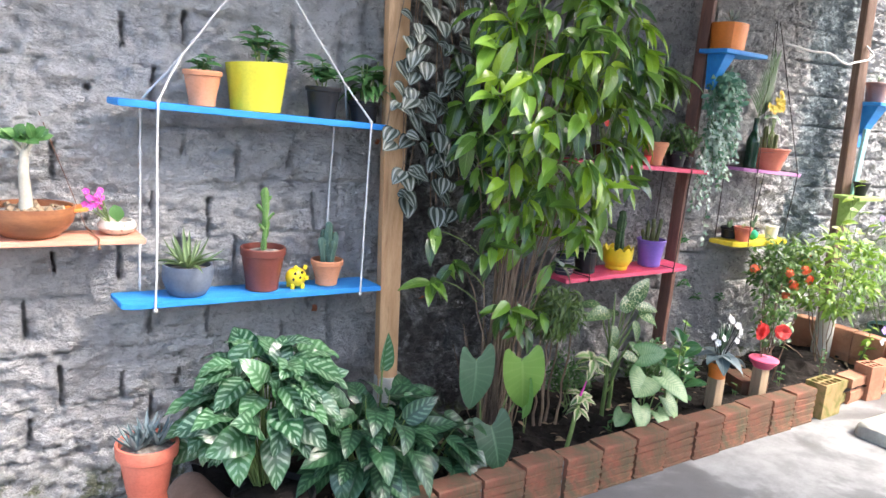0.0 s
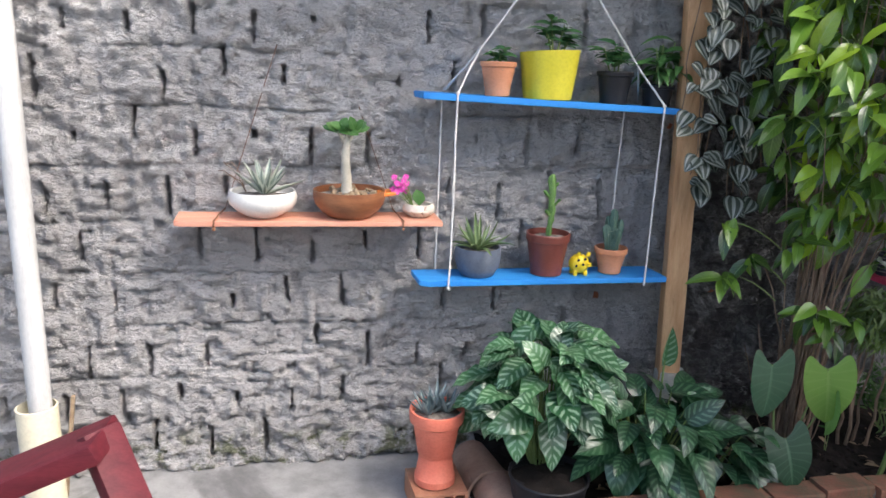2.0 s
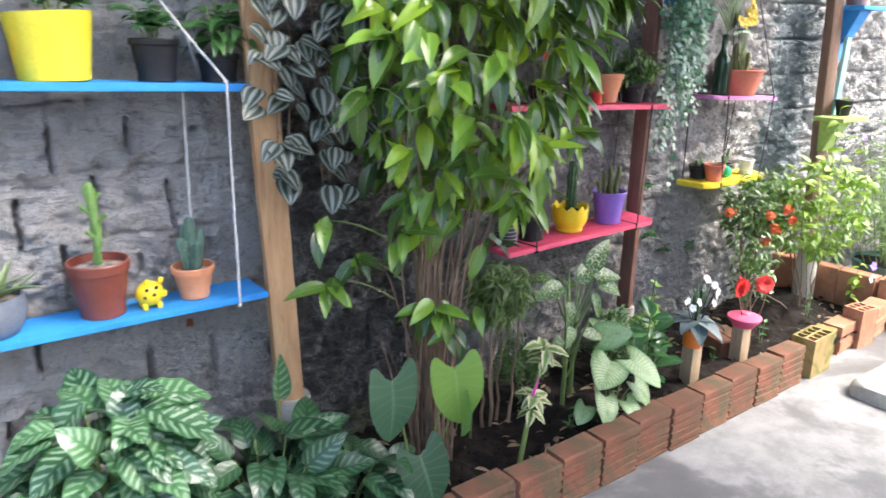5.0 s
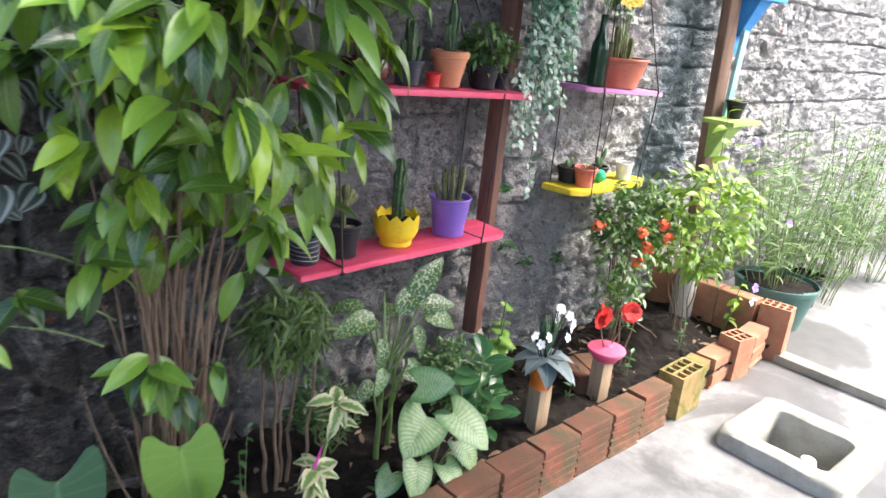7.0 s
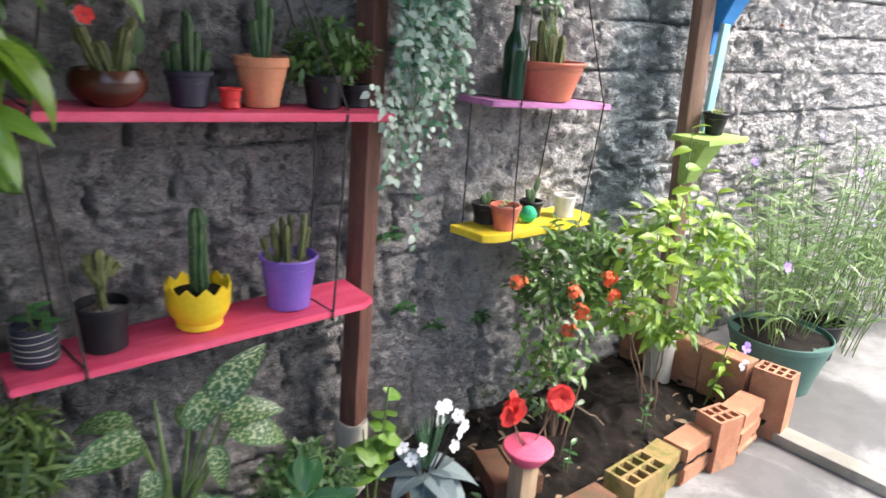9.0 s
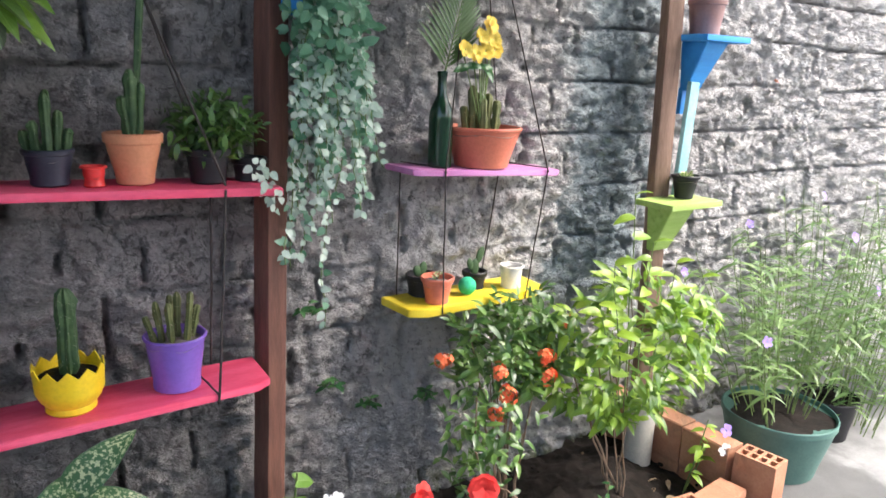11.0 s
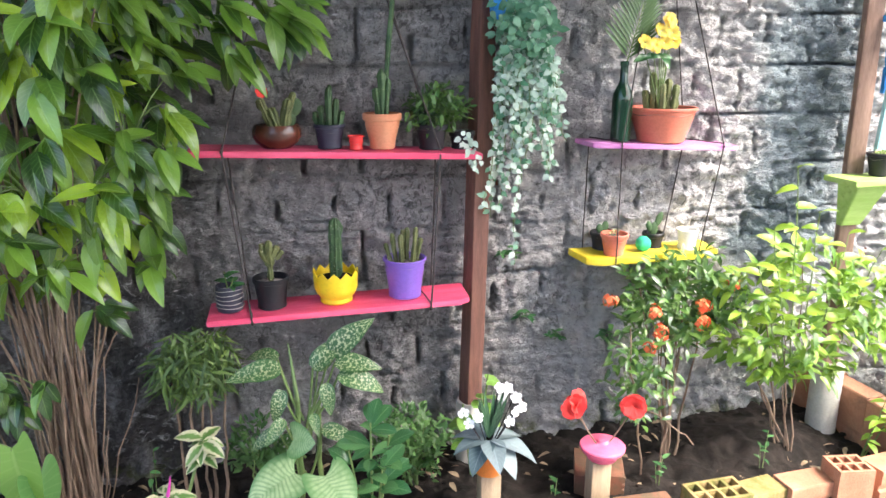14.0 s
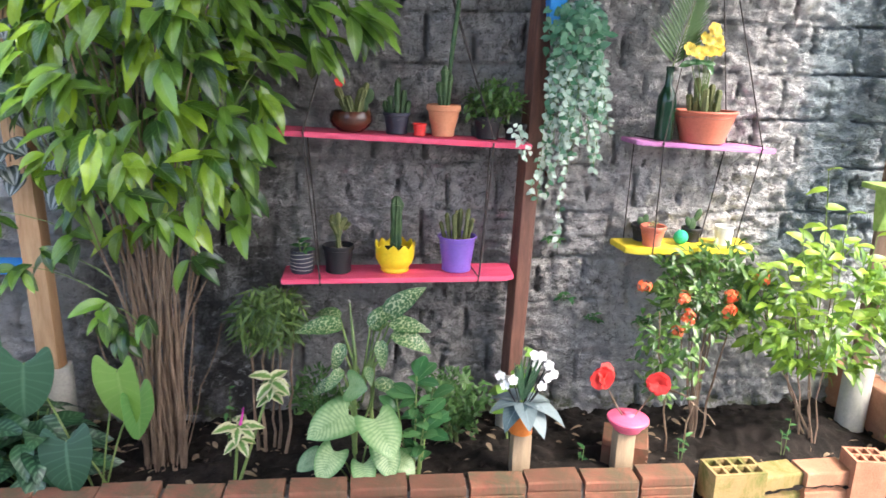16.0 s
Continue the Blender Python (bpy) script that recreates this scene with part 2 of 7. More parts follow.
M = {
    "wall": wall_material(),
    "floor": concrete_material("worn_concrete", (0.2, 0.198, 0.197), (0.31, 0.306, 0.303), 0.7),
    "kerb": concrete_material("kerb_concrete", (0.3, 0.295, 0.255), (0.45, 0.44, 0.39), 0.35),
    "pale_paint": surf("pale_surround_paint", (0.62, 0.6, 0.55), (0.7, 0.68, 0.62), 2, 0.8, 0.15, 60),
    "house": surf("surround_paint", (0.42, 0.39, 0.34), (0.5, 0.46, 0.4), 2, 0.8, 0.15, 60),
    "soil": surf("dark_soil", (0.008, 0.0065, 0.0055), (0.026, 0.02, 0.017), 14, 0.95, 0.9, 120, spec=0.2),
    "grit": surf("grit", (0.12, 0.1, 0.085), (0.3, 0.27, 0.24), 60, 0.9, 0.6, 150, spec=0.2),
    "litter": surf("dry_leaf_litter", (0.2, 0.13, 0.08), (0.36, 0.27, 0.17), 30, 0.85, 0.3, 90, vary=0.6),
    "brick": surf("fired_clay", (0.25, 0.075, 0.045), (0.34, 0.14, 0.08), 7, 0.85, 0.6, 110, dirt=(0.1, 0.085, 0.045), dirt_at=(0.36, 0.58), vary=0.75),
    "brick_moss": surf("mossy_clay", (0.3, 0.2, 0.08), (0.38, 0.26, 0.11), 9, 0.9, 0.4, 120, dirt=(0.13, 0.14, 0.03), dirt_at=(0.42, 0.6)),
    "brick_new": surf("clean_clay", (0.38, 0.16, 0.09), (0.49, 0.25, 0.15), 8, 0.85, 0.45, 120, dirt=(0.16, 0.11, 0.07), dirt_at=(0.48, 0.7)),
    "mortar": surf("mortar", (0.12, 0.11, 0.095), (0.22, 0.2, 0.18), 20, 0.95, 0.6, 120),
    "tile": surf("roof_tile_clay", (0.3, 0.19, 0.14), (0.42, 0.27, 0.2), 9, 0.88, 0.45, 110, dirt=(0.1, 0.085, 0.06), dirt_at=(0.5, 0.72)),
    "wood": surf("pale_post_wood", (0.42, 0.23, 0.11), (0.55, 0.34, 0.18), 8, 0.7, 0.35, 60, stretch=(5, 5, 0.6), dirt=(0.22, 0.11, 0.05), dirt_at=(0.55, 0.8)),
    "dark_wood": surf("dark_post_wood", (0.1, 0.043, 0.032), (0.17, 0.075, 0.052), 8, 0.7, 0.3, 60, stretch=(5, 5, 0.6), dirt=(0.05, 0.025, 0.02)),
    "post3": surf("grey_brown_post_wood", (0.2, 0.12, 0.085), (0.3, 0.19, 0.14), 8, 0.75, 0.3, 60, stretch=(5, 5, 0.6), dirt=(0.1, 0.06, 0.045)),
    "stump": surf("weathered_stump_wood", (0.34, 0.24, 0.15), (0.45, 0.33, 0.21), 8, 0.8, 0.4, 60, stretch=(5, 5, 0.7), dirt=(0.15, 0.13, 0.07)),
    "sleeve": surf("cement_sleeve", (0.42, 0.4, 0.35), (0.54, 0.51, 0.45), 9, 0.85, 0.3, 90, dirt=(0.25, 0.23, 0.18)),
    "pvc": surf("cream_pipe", (0.62, 0.57, 0.42), (0.68, 0.63, 0.48), 6, 0.5, 0.05, 80, dirt=(0.45, 0.4, 0.28), dirt_at=(0.6, 0.85)),
    "pole_white": surf("chalky_white_pole", (0.46, 0.46, 0.45), (0.56, 0.56, 0.55), 6, 0.7, 0.2, 80, stretch=(3, 3, 0.6), dirt=(0.4, 0.4, 0.38), dirt_at=(0.55, 0.8)),
    "maroon": surf("maroon_lacquer", (0.075, 0.008, 0.014), (0.11, 0.013, 0.02), 8, 0.6, 0.1, 60, stretch=(1, 5, 5), spec=0.3),
    "maroon_red": surf("red_seat_lacquer", (0.26, 0.025, 0.02), (0.32, 0.035, 0.025), 8, 0.45, 0.1, 60),
    "blue": surf("blue_board_paint", (0.025, 0.25, 0.68), (0.04, 0.32, 0.76), 7, 0.5, 0.2, 80, stretch=(0.7, 4, 4), dirt=(0.03, 0.15, 0.35), dirt_at=(0.62, 0.85)),
    "salmon": surf("salmon_board_paint", (0.66, 0.3, 0.2), (0.74, 0.38, 0.26), 7, 0.6, 0.25, 80, stretch=(0.7, 4, 4), dirt=(0.45, 0.16, 0.09), dirt_at=(0.55, 0.8)),
    "pink": surf("pink_board_paint", (0.74, 0.06, 0.14), (0.84, 0.12, 0.22), 7, 0.5, 0.2, 80, stretch=(0.7, 4, 4), dirt=(0.45, 0.03, 0.07), dirt_at=(0.6, 0.85)),
    "mauve": surf("mauve_board_paint", (0.5, 0.17, 0.42), (0.6, 0.27, 0.52), 7, 0.5, 0.2, 80, stretch=(0.7, 4, 4), dirt=(0.5, 0.06, 0.16), dirt_at=(0.55, 0.8)),
    "yellow_board": surf("yellow_board_paint", (0.75, 0.56, 0.02), (0.82, 0.66, 0.06), 7, 0.5, 0.2, 80, stretch=(0.7, 4, 4), dirt=(0.5, 0.36, 0.03), dirt_at=(0.6, 0.85)),
    "green_board": surf("green_board_paint", (0.3, 0.45, 0.1), (0.4, 0.54, 0.17), 7, 0.55, 0.2, 80, stretch=(0.7, 4, 4), dirt=(0.2, 0.3, 0.06)),
    "teal_board": surf("teal_board_paint", (0.2, 0.45, 0.5), (0.3, 0.55, 0.58), 7, 0.55, 0.2, 80),
    "rope": surf("white_cotton_rope", (0.62, 0.6, 0.58), (0.74, 0.72, 0.7), 40, 0.9, 0.6, 300),
    "cord_dark": surf("dark_cord", (0.035, 0.028, 0.025), (0.07, 0.055, 0.05), 40, 0.85, 0.4, 300),
    "cord_brown": surf("brown_cord", (0.2, 0.09, 0.045), (0.28, 0.13, 0.07), 40, 0.85, 0.4, 300),
    "terracotta": surf("terracotta", (0.6, 0.24, 0.12), (0.68, 0.31, 0.17), 8, 0.75, 0.2, 120, dirt=(0.5, 0.25, 0.17), dirt_at=(0.6, 0.85), vary=0.08),
    "coral": surf("coral_painted_clay", (0.68, 0.16, 0.1), (0.75, 0.22, 0.14), 8, 0.6, 0.15, 120, dirt=(0.58, 0.19, 0.13), dirt_at=(0.6, 0.85)),
    "red_clay": surf("red_clay_plastic", (0.55, 0.14, 0.085), (0.62, 0.19, 0.12), 8, 0.5, 0.08, 120),
    "brown_plastic": surf("brown_plastic", (0.16, 0.04, 0.028), (0.2, 0.055, 0.04), 8, 0.45, 0.08, 120, dirt=(0.24, 0.11, 0.085), dirt_at=(0.6, 0.9)),
    "mauve_plastic": surf("dull_mauve_plastic", (0.23, 0.13, 0.12), (0.28, 0.16, 0.15), 8, 0.5, 0.08, 120),
    "black_plastic": surf("black_plastic", (0.01, 0.01, 0.012), (0.02, 0.02, 0.024), 8, 0.5, 0.1, 120, dirt=(0.05, 0.046, 0.042), dirt_at=(0.62, 0.85), spec=0.35),
    "blue_black": surf("blue_black_plastic", (0.02, 0.022, 0.04), (0.035, 0.038, 0.06), 8, 0.45, 0.1, 120),
    "slate": surf("slate_blue_pottery", (0.09, 0.11, 0.15), (0.15, 0.17, 0.21), 10, 0.6, 0.2, 100, dirt=(0.22, 0.22, 0.22), dirt_at=(0.55, 0.8)),
    "yellow_pot": surf("yellow_green_paint", (0.6, 0.53, 0.03), (0.69, 0.61, 0.05), 6, 0.5, 0.12, 100, dirt=(0.42, 0.36, 0.03), dirt_at=(0.66, 0.9)),
    "yellow_plastic": surf("yellow_plastic", (0.8, 0.56, 0.015), (0.85, 0.63, 0.03), 6, 0.38, 0.05, 100),
    "purple": surf("purple_plastic", (0.19, 0.1, 0.46), (0.23, 0.13, 0.53), 6, 0.4, 0.05, 100),
    "orange_pot": surf("orange_plastic", (0.76, 0.2, 0.03), (0.82, 0.25, 0.05), 6, 0.45, 0.1, 100, dirt=(0.6, 0.17, 0.04), dirt_at=(0.6, 0.85)),
    "pink_pot": surf("hot_pink_paint", (0.78, 0.11, 0.22), (0.85, 0.17, 0.28), 6, 0.5, 0.12, 100),
    "red_plastic": surf("red_plastic", (0.7, 0.03, 0.03), (0.76, 0.045, 0.04), 6, 0.4, 0.05, 100),
    "white_ceramic": surf("white_ceramic", (0.72, 0.7, 0.65), (0.78, 0.76, 0.71), 6, 0.3, 0.04, 100),
    "cream_ceramic": surf("cream_crackled_ceramic", (0.6, 0.54, 0.45), (0.7, 0.64, 0.55), 40, 0.5, 0.3, 100, dirt=(0.25, 0.16, 0.11), dirt_at=(0.56, 0.64)),
    "bowl_wood": surf("varnished_turned_wood", (0.2, 0.07, 0.03), (0.32, 0.13, 0.055), 9, 0.4, 0.15, 60, stretch=(1, 1, 3), dirt=(0.09, 0.03, 0.015), dirt_at=(0.5, 0.75)),
    "copper": surf("copper_glaze", (0.045, 0.016, 0.01), (0.11, 0.035, 0.018), 12, 0.22, 0.1, 100, dirt=(0.03, 0.015, 0.012)),
    "tub_green": surf("dark_green_plastic", (0.06, 0.15, 0.13), (0.09, 0.2, 0.17), 6, 0.5, 0.1, 100),
    "ball_green": surf("bright_green_yarn", (0.02, 0.4, 0.2), (0.04, 0.5, 0.27), 40, 0.8, 0.5, 160),
    "cactus": surf("cactus_skin", (0.022, 0.062, 0.02), (0.07, 0.13, 0.045), 25, 0.6, 0.3, 130, vary=0.3),
    "cactus_olive": surf("olive_cactus_skin", (0.075, 0.095, 0.028), (0.17, 0.18, 0.06), 25, 0.6, 0.3, 130, vary=0.3),
    "cactus_leafy": surf("light_green_cactus_skin", (0.07, 0.17, 0.04), (0.17, 0.3, 0.08), 25, 0.6, 0.3, 130),
    "cactus_blue": surf("grey_green_cactus_skin", (0.06, 0.12, 0.09), (0.1, 0.17, 0.13), 25, 0.6, 0.3, 130),
    "spine": surf("pale_spines", (0.5, 0.46, 0.36), (0.6, 0.56, 0.46), 30, 0.8, 0.1, 100),
    "bark": surf("grey_brown_stems", (0.13, 0.085, 0.055), (0.29, 0.2, 0.14), 14, 0.85, 0.5, 90, stretch=(4, 4, 0.8), dirt=(0.11, 0.075, 0.055)),
    "bark_pale": surf("pale_swollen_bark", (0.4, 0.37, 0.3), (0.52, 0.48, 0.4), 14, 0.8, 0.4, 90),
    "green_stem": surf("green_stems", (0.13, 0.2, 0.06), (0.2, 0.28, 0.09), 14, 0.6, 0.2, 90),
    "white_petal": surf("white_cloth_petals", (0.74, 0.74, 0.74), (0.8, 0.8, 0.78), 20, 0.8, 0.1, 90),
    "red_petal": surf("red_petals", (0.72, 0.03, 0.025), (0.8, 0.06, 0.05), 20, 0.65, 0.1, 90),
    "ixora": surf("vermilion_petals", (0.8, 0.12, 0.04), (0.85, 0.2, 0.07), 30, 0.65, 0.1, 90),
    "magenta": surf("magenta_petals", (0.55, 0.03, 0.3), (0.66, 0.06, 0.38), 20, 0.65, 0.1, 90),
    "yellow_petal": surf("yellow_cloth_petals", (0.82, 0.55, 0.04), (0.86, 0.68, 0.14), 18, 0.7, 0.1, 90, dirt=(0.84, 0.3, 0.02), dirt_at=(0.52, 0.7)),
    "violet_petal": surf("violet_petals", (0.3, 0.2, 0.62), (0.4, 0.28, 0.7), 20, 0.65, 0.1, 90),
    "plaque": surf("stone_chips", (0.25, 0.22, 0.19), (0.42, 0.38, 0.34), 40, 0.85, 0.4, 120, vary=0.5),
    "tin": surf("corrugated_roof_sheet", (0.3, 0.29, 0.28), (0.4, 0.39, 0.38), 4, 0.75, 0.1, 80),
}
L = {
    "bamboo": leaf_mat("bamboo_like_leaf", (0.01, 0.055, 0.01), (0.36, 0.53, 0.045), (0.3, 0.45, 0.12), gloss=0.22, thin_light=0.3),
    # darker copy of the cane leaf: shade inside the crown is in its colour
    "bamboo_shaded": leaf_mat("bamboo_like_leaf_shaded", (0.007, 0.035, 0.007), (0.17, 0.31, 0.035), (0.22, 0.36, 0.1), gloss=0.3, island=True, thin_light=0.18),
    "feather": leaf_mat("feathered_leaf", (0.014, 0.065, 0.026), (0.06, 0.165, 0.06), (0.31, 0.44, 0.31), "feather", gloss=0.3, thin_light=0.15),
    "deep": leaf_mat("deep_green_leaf", (0.01, 0.042, 0.02), (0.035, 0.11, 0.042), (0.12, 0.22, 0.12), "feather", gloss=0.3, thin_light=0.15),
    "stripes": leaf_mat("striped_leaf", (0.022, 0.036, 0.024), (0.05, 0.065, 0.045), (0.36, 0.38, 0.34), "stripes", gloss=0.42, thin_light=0.12),
    "heart": leaf_mat("heart_leaf", (0.035, 0.12, 0.03), (0.1, 0.23, 0.06), (0.22, 0.36, 0.14), gloss=0.4),
    "heart_lime": leaf_mat("lime_heart_leaf", (0.13, 0.27, 0.04), (0.19, 0.34, 0.06), (0.3, 0.44, 0.12), gloss=0.42),
    "heart_dark": leaf_mat("dark_heart_leaf", (0.014, 0.06, 0.026), (0.028, 0.09, 0.042), (0.1, 0.2, 0.11), gloss=0.45),
    "speckle": leaf_mat("speckled_leaf", (0.025, 0.09, 0.025), (0.055, 0.15, 0.04), (0.45, 0.52, 0.27), "speckle", gloss=0.4),
    "pale": leaf_mat("pale_arrow_leaf", (0.06, 0.17, 0.05), (0.12, 0.26, 0.08), (0.46, 0.57, 0.3), "pale", gloss=0.42),
    "edge": leaf_mat("cream_edged_leaf", (0.07, 0.17, 0.03), (0.15, 0.27, 0.06), (0.56, 0.53, 0.32), "edge", gloss=0.45),
    "glossy": leaf_mat("glossy_leaf", (0.03, 0.11, 0.04), (0.1, 0.23, 0.08), (0.18, 0.32, 0.14), gloss=0.22),
    "lime": leaf_mat("lime_bush_leaf", (0.04, 0.12, 0.015), (0.27, 0.42, 0.05), (0.32, 0.46, 0.1), gloss=0.38, island=True, thin_light=0.35),
    "lime_big": leaf_mat("lime_shoot_leaf", (0.2, 0.34, 0.04), (0.34, 0.48, 0.05), (0.36, 0.5, 0.12), gloss=0.38, thin_light=0.35),
    "small": leaf_mat("small_dark_leaf", (0.02, 0.07, 0.016), (0.13, 0.24, 0.05), (0.13, 0.23, 0.08), gloss=0.35, island=True),
    "fern": leaf_mat("fern_leaf", (0.03, 0.09, 0.02), (0.09, 0.2, 0.045), (0.14, 0.25, 0.07), gloss=0.5, island=True),
    "thread": leaf_mat("thread_leaf", (0.025, 0.065, 0.012), (0.13, 0.21, 0.04), (0.24, 0.33, 0.09), gloss=0.5, island=True),
    "silver": leaf_mat("silver_trailing_leaf", (0.26, 0.4, 0.31), (0.64, 0.74, 0.64), (0.6, 0.68, 0.6), gloss=0.5, island=True),
    "silver_green": leaf_mat("green_trailing_leaf", (0.06, 0.19, 0.1), (0.17, 0.34, 0.22), (0.2, 0.34, 0.2), gloss=0.45, island=True),
    "aloe": leaf_mat("aloe_leaf", (0.1, 0.17, 0.06), (0.2, 0.28, 0.11), (0.32, 0.4, 0.2), gloss=0.45, thin_light=0.1),
    "agave": leaf_mat("grey_agave_leaf", (0.14, 0.19, 0.15), (0.27, 0.32, 0.27), (0.46, 0.5, 0.42), "edge", gloss=0.5, thin_light=0.1),
    "slate": leaf_mat("slate_cloth_leaf", (0.06, 0.1, 0.105), (0.2, 0.25, 0.26), (0.24, 0.31, 0.32), gloss=0.6, thin_light=0.1),
    "grass": leaf_mat("strap_leaf", (0.07, 0.15, 0.04), (0.2, 0.31, 0.1), (0.26, 0.36, 0.16), gloss=0.4, island=True, thin_light=0.3),
    "palm": leaf_mat("palm_leaf", (0.03, 0.08, 0.02), (0.08, 0.16, 0.04), (0.14, 0.22, 0.08), gloss=0.42, island=True),
}


# ---- mesh helpers ----
def empty(name, at, label, category, group="", kind=""):
    ob = new(name)
    ob.empty_display_size = 0.05
    ob.location = at
    return tagged(ob, label, category, group, kind)


def to_mesh(name, bm, smooth):
    me = bpy.data.meshes.new(name)
    bm.normal_update()
    bm.to_mesh(me)
    bm.free()
    if smooth:
        me.shade_smooth()
        if smooth != "all":
            me.set_sharp_from_angle(angle=radians(38))
    return me


def part(name, bm, material, parent=None, label="", smooth=True):
    """One mesh object, in its parent's space."""
    me = bm if isinstance(bm, bpy.types.Mesh) else to_mesh(name, bm, smooth)
    if not me.materials:
        me.materials.append(material)
    ob = new(name, me)
    ob.parent = parent
    if label:
        ob["label"] = label
    return ob


def box(bm, size, at=(0, 0, 0), turn=(0, 0, 0), bevel=0.0):
    made = bmesh.ops.create_cube(bm, size=1, matrix=pose(*at, *turn) @ Matrix.Diagonal((*size, 1)))
    if bevel:
        edges = list({e for v in made["verts"] for e in v.link_edges})
        bmesh.ops.bevel(bm, geom=edges, offset=bevel, segments=2, affect="EDGES", profile=0.6)
    return bm


def lathe(bm, rows, seg=28, at=(0, 0, 0), wave=None, square=0.0):
    """Turn a profile of (radius, height) rows. wave(angle, row) may move a ring; square pulls it towards a rounded square."""
    rings = []
    for i, (r, z) in enumerate(rows):
        ring = []
        for k in range(seg):
            a = 2 * math.pi * k / seg
            s = 1.0
            if square:
                s = (1 - square) + square / max(abs(math.cos(a)), abs(math.sin(a)))
            dr, dz = wave(a, i) if wave else (0, 0)
            ring.append(bm.verts.new((at[0] + (r + dr) * s * math.cos(a), at[1] + (r + dr) * s * math.sin(a), at[2] + z + dz)))
        rings.append(ring)
    for a, b in zip(rings, rings[1:]):
        for k in range(seg):
            bm.faces.new((a[k], a[(k + 1) % seg], b[(k + 1) % seg], b[k]))
    if rows[0][0] > 1e-4:
        bm.faces.new(rings[0][::-1])
    if rows[-1][0] > 1e-4:
        bm.faces.new(rings[-1])
    return bm


def tube(bm, pts, r, seg=6, taper=1.0, lump=0.0):
    """A tube along points, thinning to taper times its radius."""
    pts = [Vector(p) for p in pts]
    rings = []
    for i, p in enumerate(pts):
        d = (pts[min(i + 1, len(pts) - 1)] - pts[max(i - 1, 0)]).normalized()
        side = d.cross(Vector((0.31, 0.9, 0.3))).normalized()
        up = d.cross(side)
        k = r * (1 + (taper - 1) * i / (len(pts) - 1)) * (1 + lump * random.uniform(-1, 1))
        rings.append([bm.verts.new(p + k * (math.cos(2 * math.pi * j / seg) * side + math.sin(2 * math.pi * j / seg) * up)) for j in range(seg)])
    for a, b in zip(rings, rings[1:]):
        for j in range(seg):
            bm.faces.new((a[j], a[(j + 1) % seg], b[(j + 1) % seg], b[j]))
    bm.faces.new(rings[0][::-1])
    bm.faces.new(rings[-1])
    return bm


def bend(a, b, sag=0.0, n=8, wob=0.0):
    a, b = Vector(a), Vector(b)
    out = []
    for i in range(n + 1):
        t = i / n
        p = a.lerp(b, t) - Vector((0, 0, sag * 4 * t * (1 - t)))
        if wob and 0 < i < n:
            p += Vector([random.uniform(-wob, wob) for _ in range(3)])
        out.append(p)
    return out


def grid_mesh(name, xs, ys, place, uv=False):
    """A sheet of quads; place(xx, yy) gives the arrays of its coordinates."""
    xx, yy = np.meshgrid(xs, ys)
    co = np.stack(place(xx, yy), -1).reshape(-1, 3)
    nx, ny = len(xs), len(ys)
    i = np.arange(nx * ny).reshape(ny, nx)
    faces = np.stack([i[:-1, :-1], i[:-1, 1:], i[1:, 1:], i[1:, :-1]], -1).reshape(-1, 4)
    me = bpy.data.meshes.new(name)
    me.vertices.add(len(co))
    me.vertices.foreach_set("co", co.ravel().astype(np.float32))
    me.loops.add(faces.size)
    me.loops.foreach_set("vertex_index", faces.ravel().astype(np.int32))
    me.polygons.add(len(faces))
    me.polygons.foreach_set("loop_start", np.arange(0, faces.size, 4, dtype=np.int32))
    me.update(calc_edges=True)
    me.shade_smooth()
    return me


def lattice(x, y, freq, seed):
    """Smooth value noise from 0 to 1 on arrays."""
    rng = np.random.default_rng(seed)
    table = rng.random((257, 257))
    u, v = x * freq + 31.7, y * freq + 57.3
    i, j = np.floor(u).astype(int), np.floor(v).astype(int)
    a, b = u - i, v - j
    a, b = a * a * (3 - 2 * a), b * b * (3 - 2 * b)
    i, j = i % 256, j % 256
    return (table[i, j] * (1 - a) + table[i + 1, j] * a) * (1 - b) + (table[i, j + 1] * (1 - a) + table[i + 1, j + 1] * a) * b


# ---- structure ----
WALL_Y, BRICK_L, COURSE = 2.66, 0.2, 0.197


def wall_lines(step, lo, hi, near):
    """Coordinates at even steps with extra ones close to each joint."""
    out, k = [], math.floor(lo / step)
    while k * step < hi:
        out += [k * step + d for d in near if lo <= k * step + d <= hi]
        k += 1
    return np.array(sorted(out))


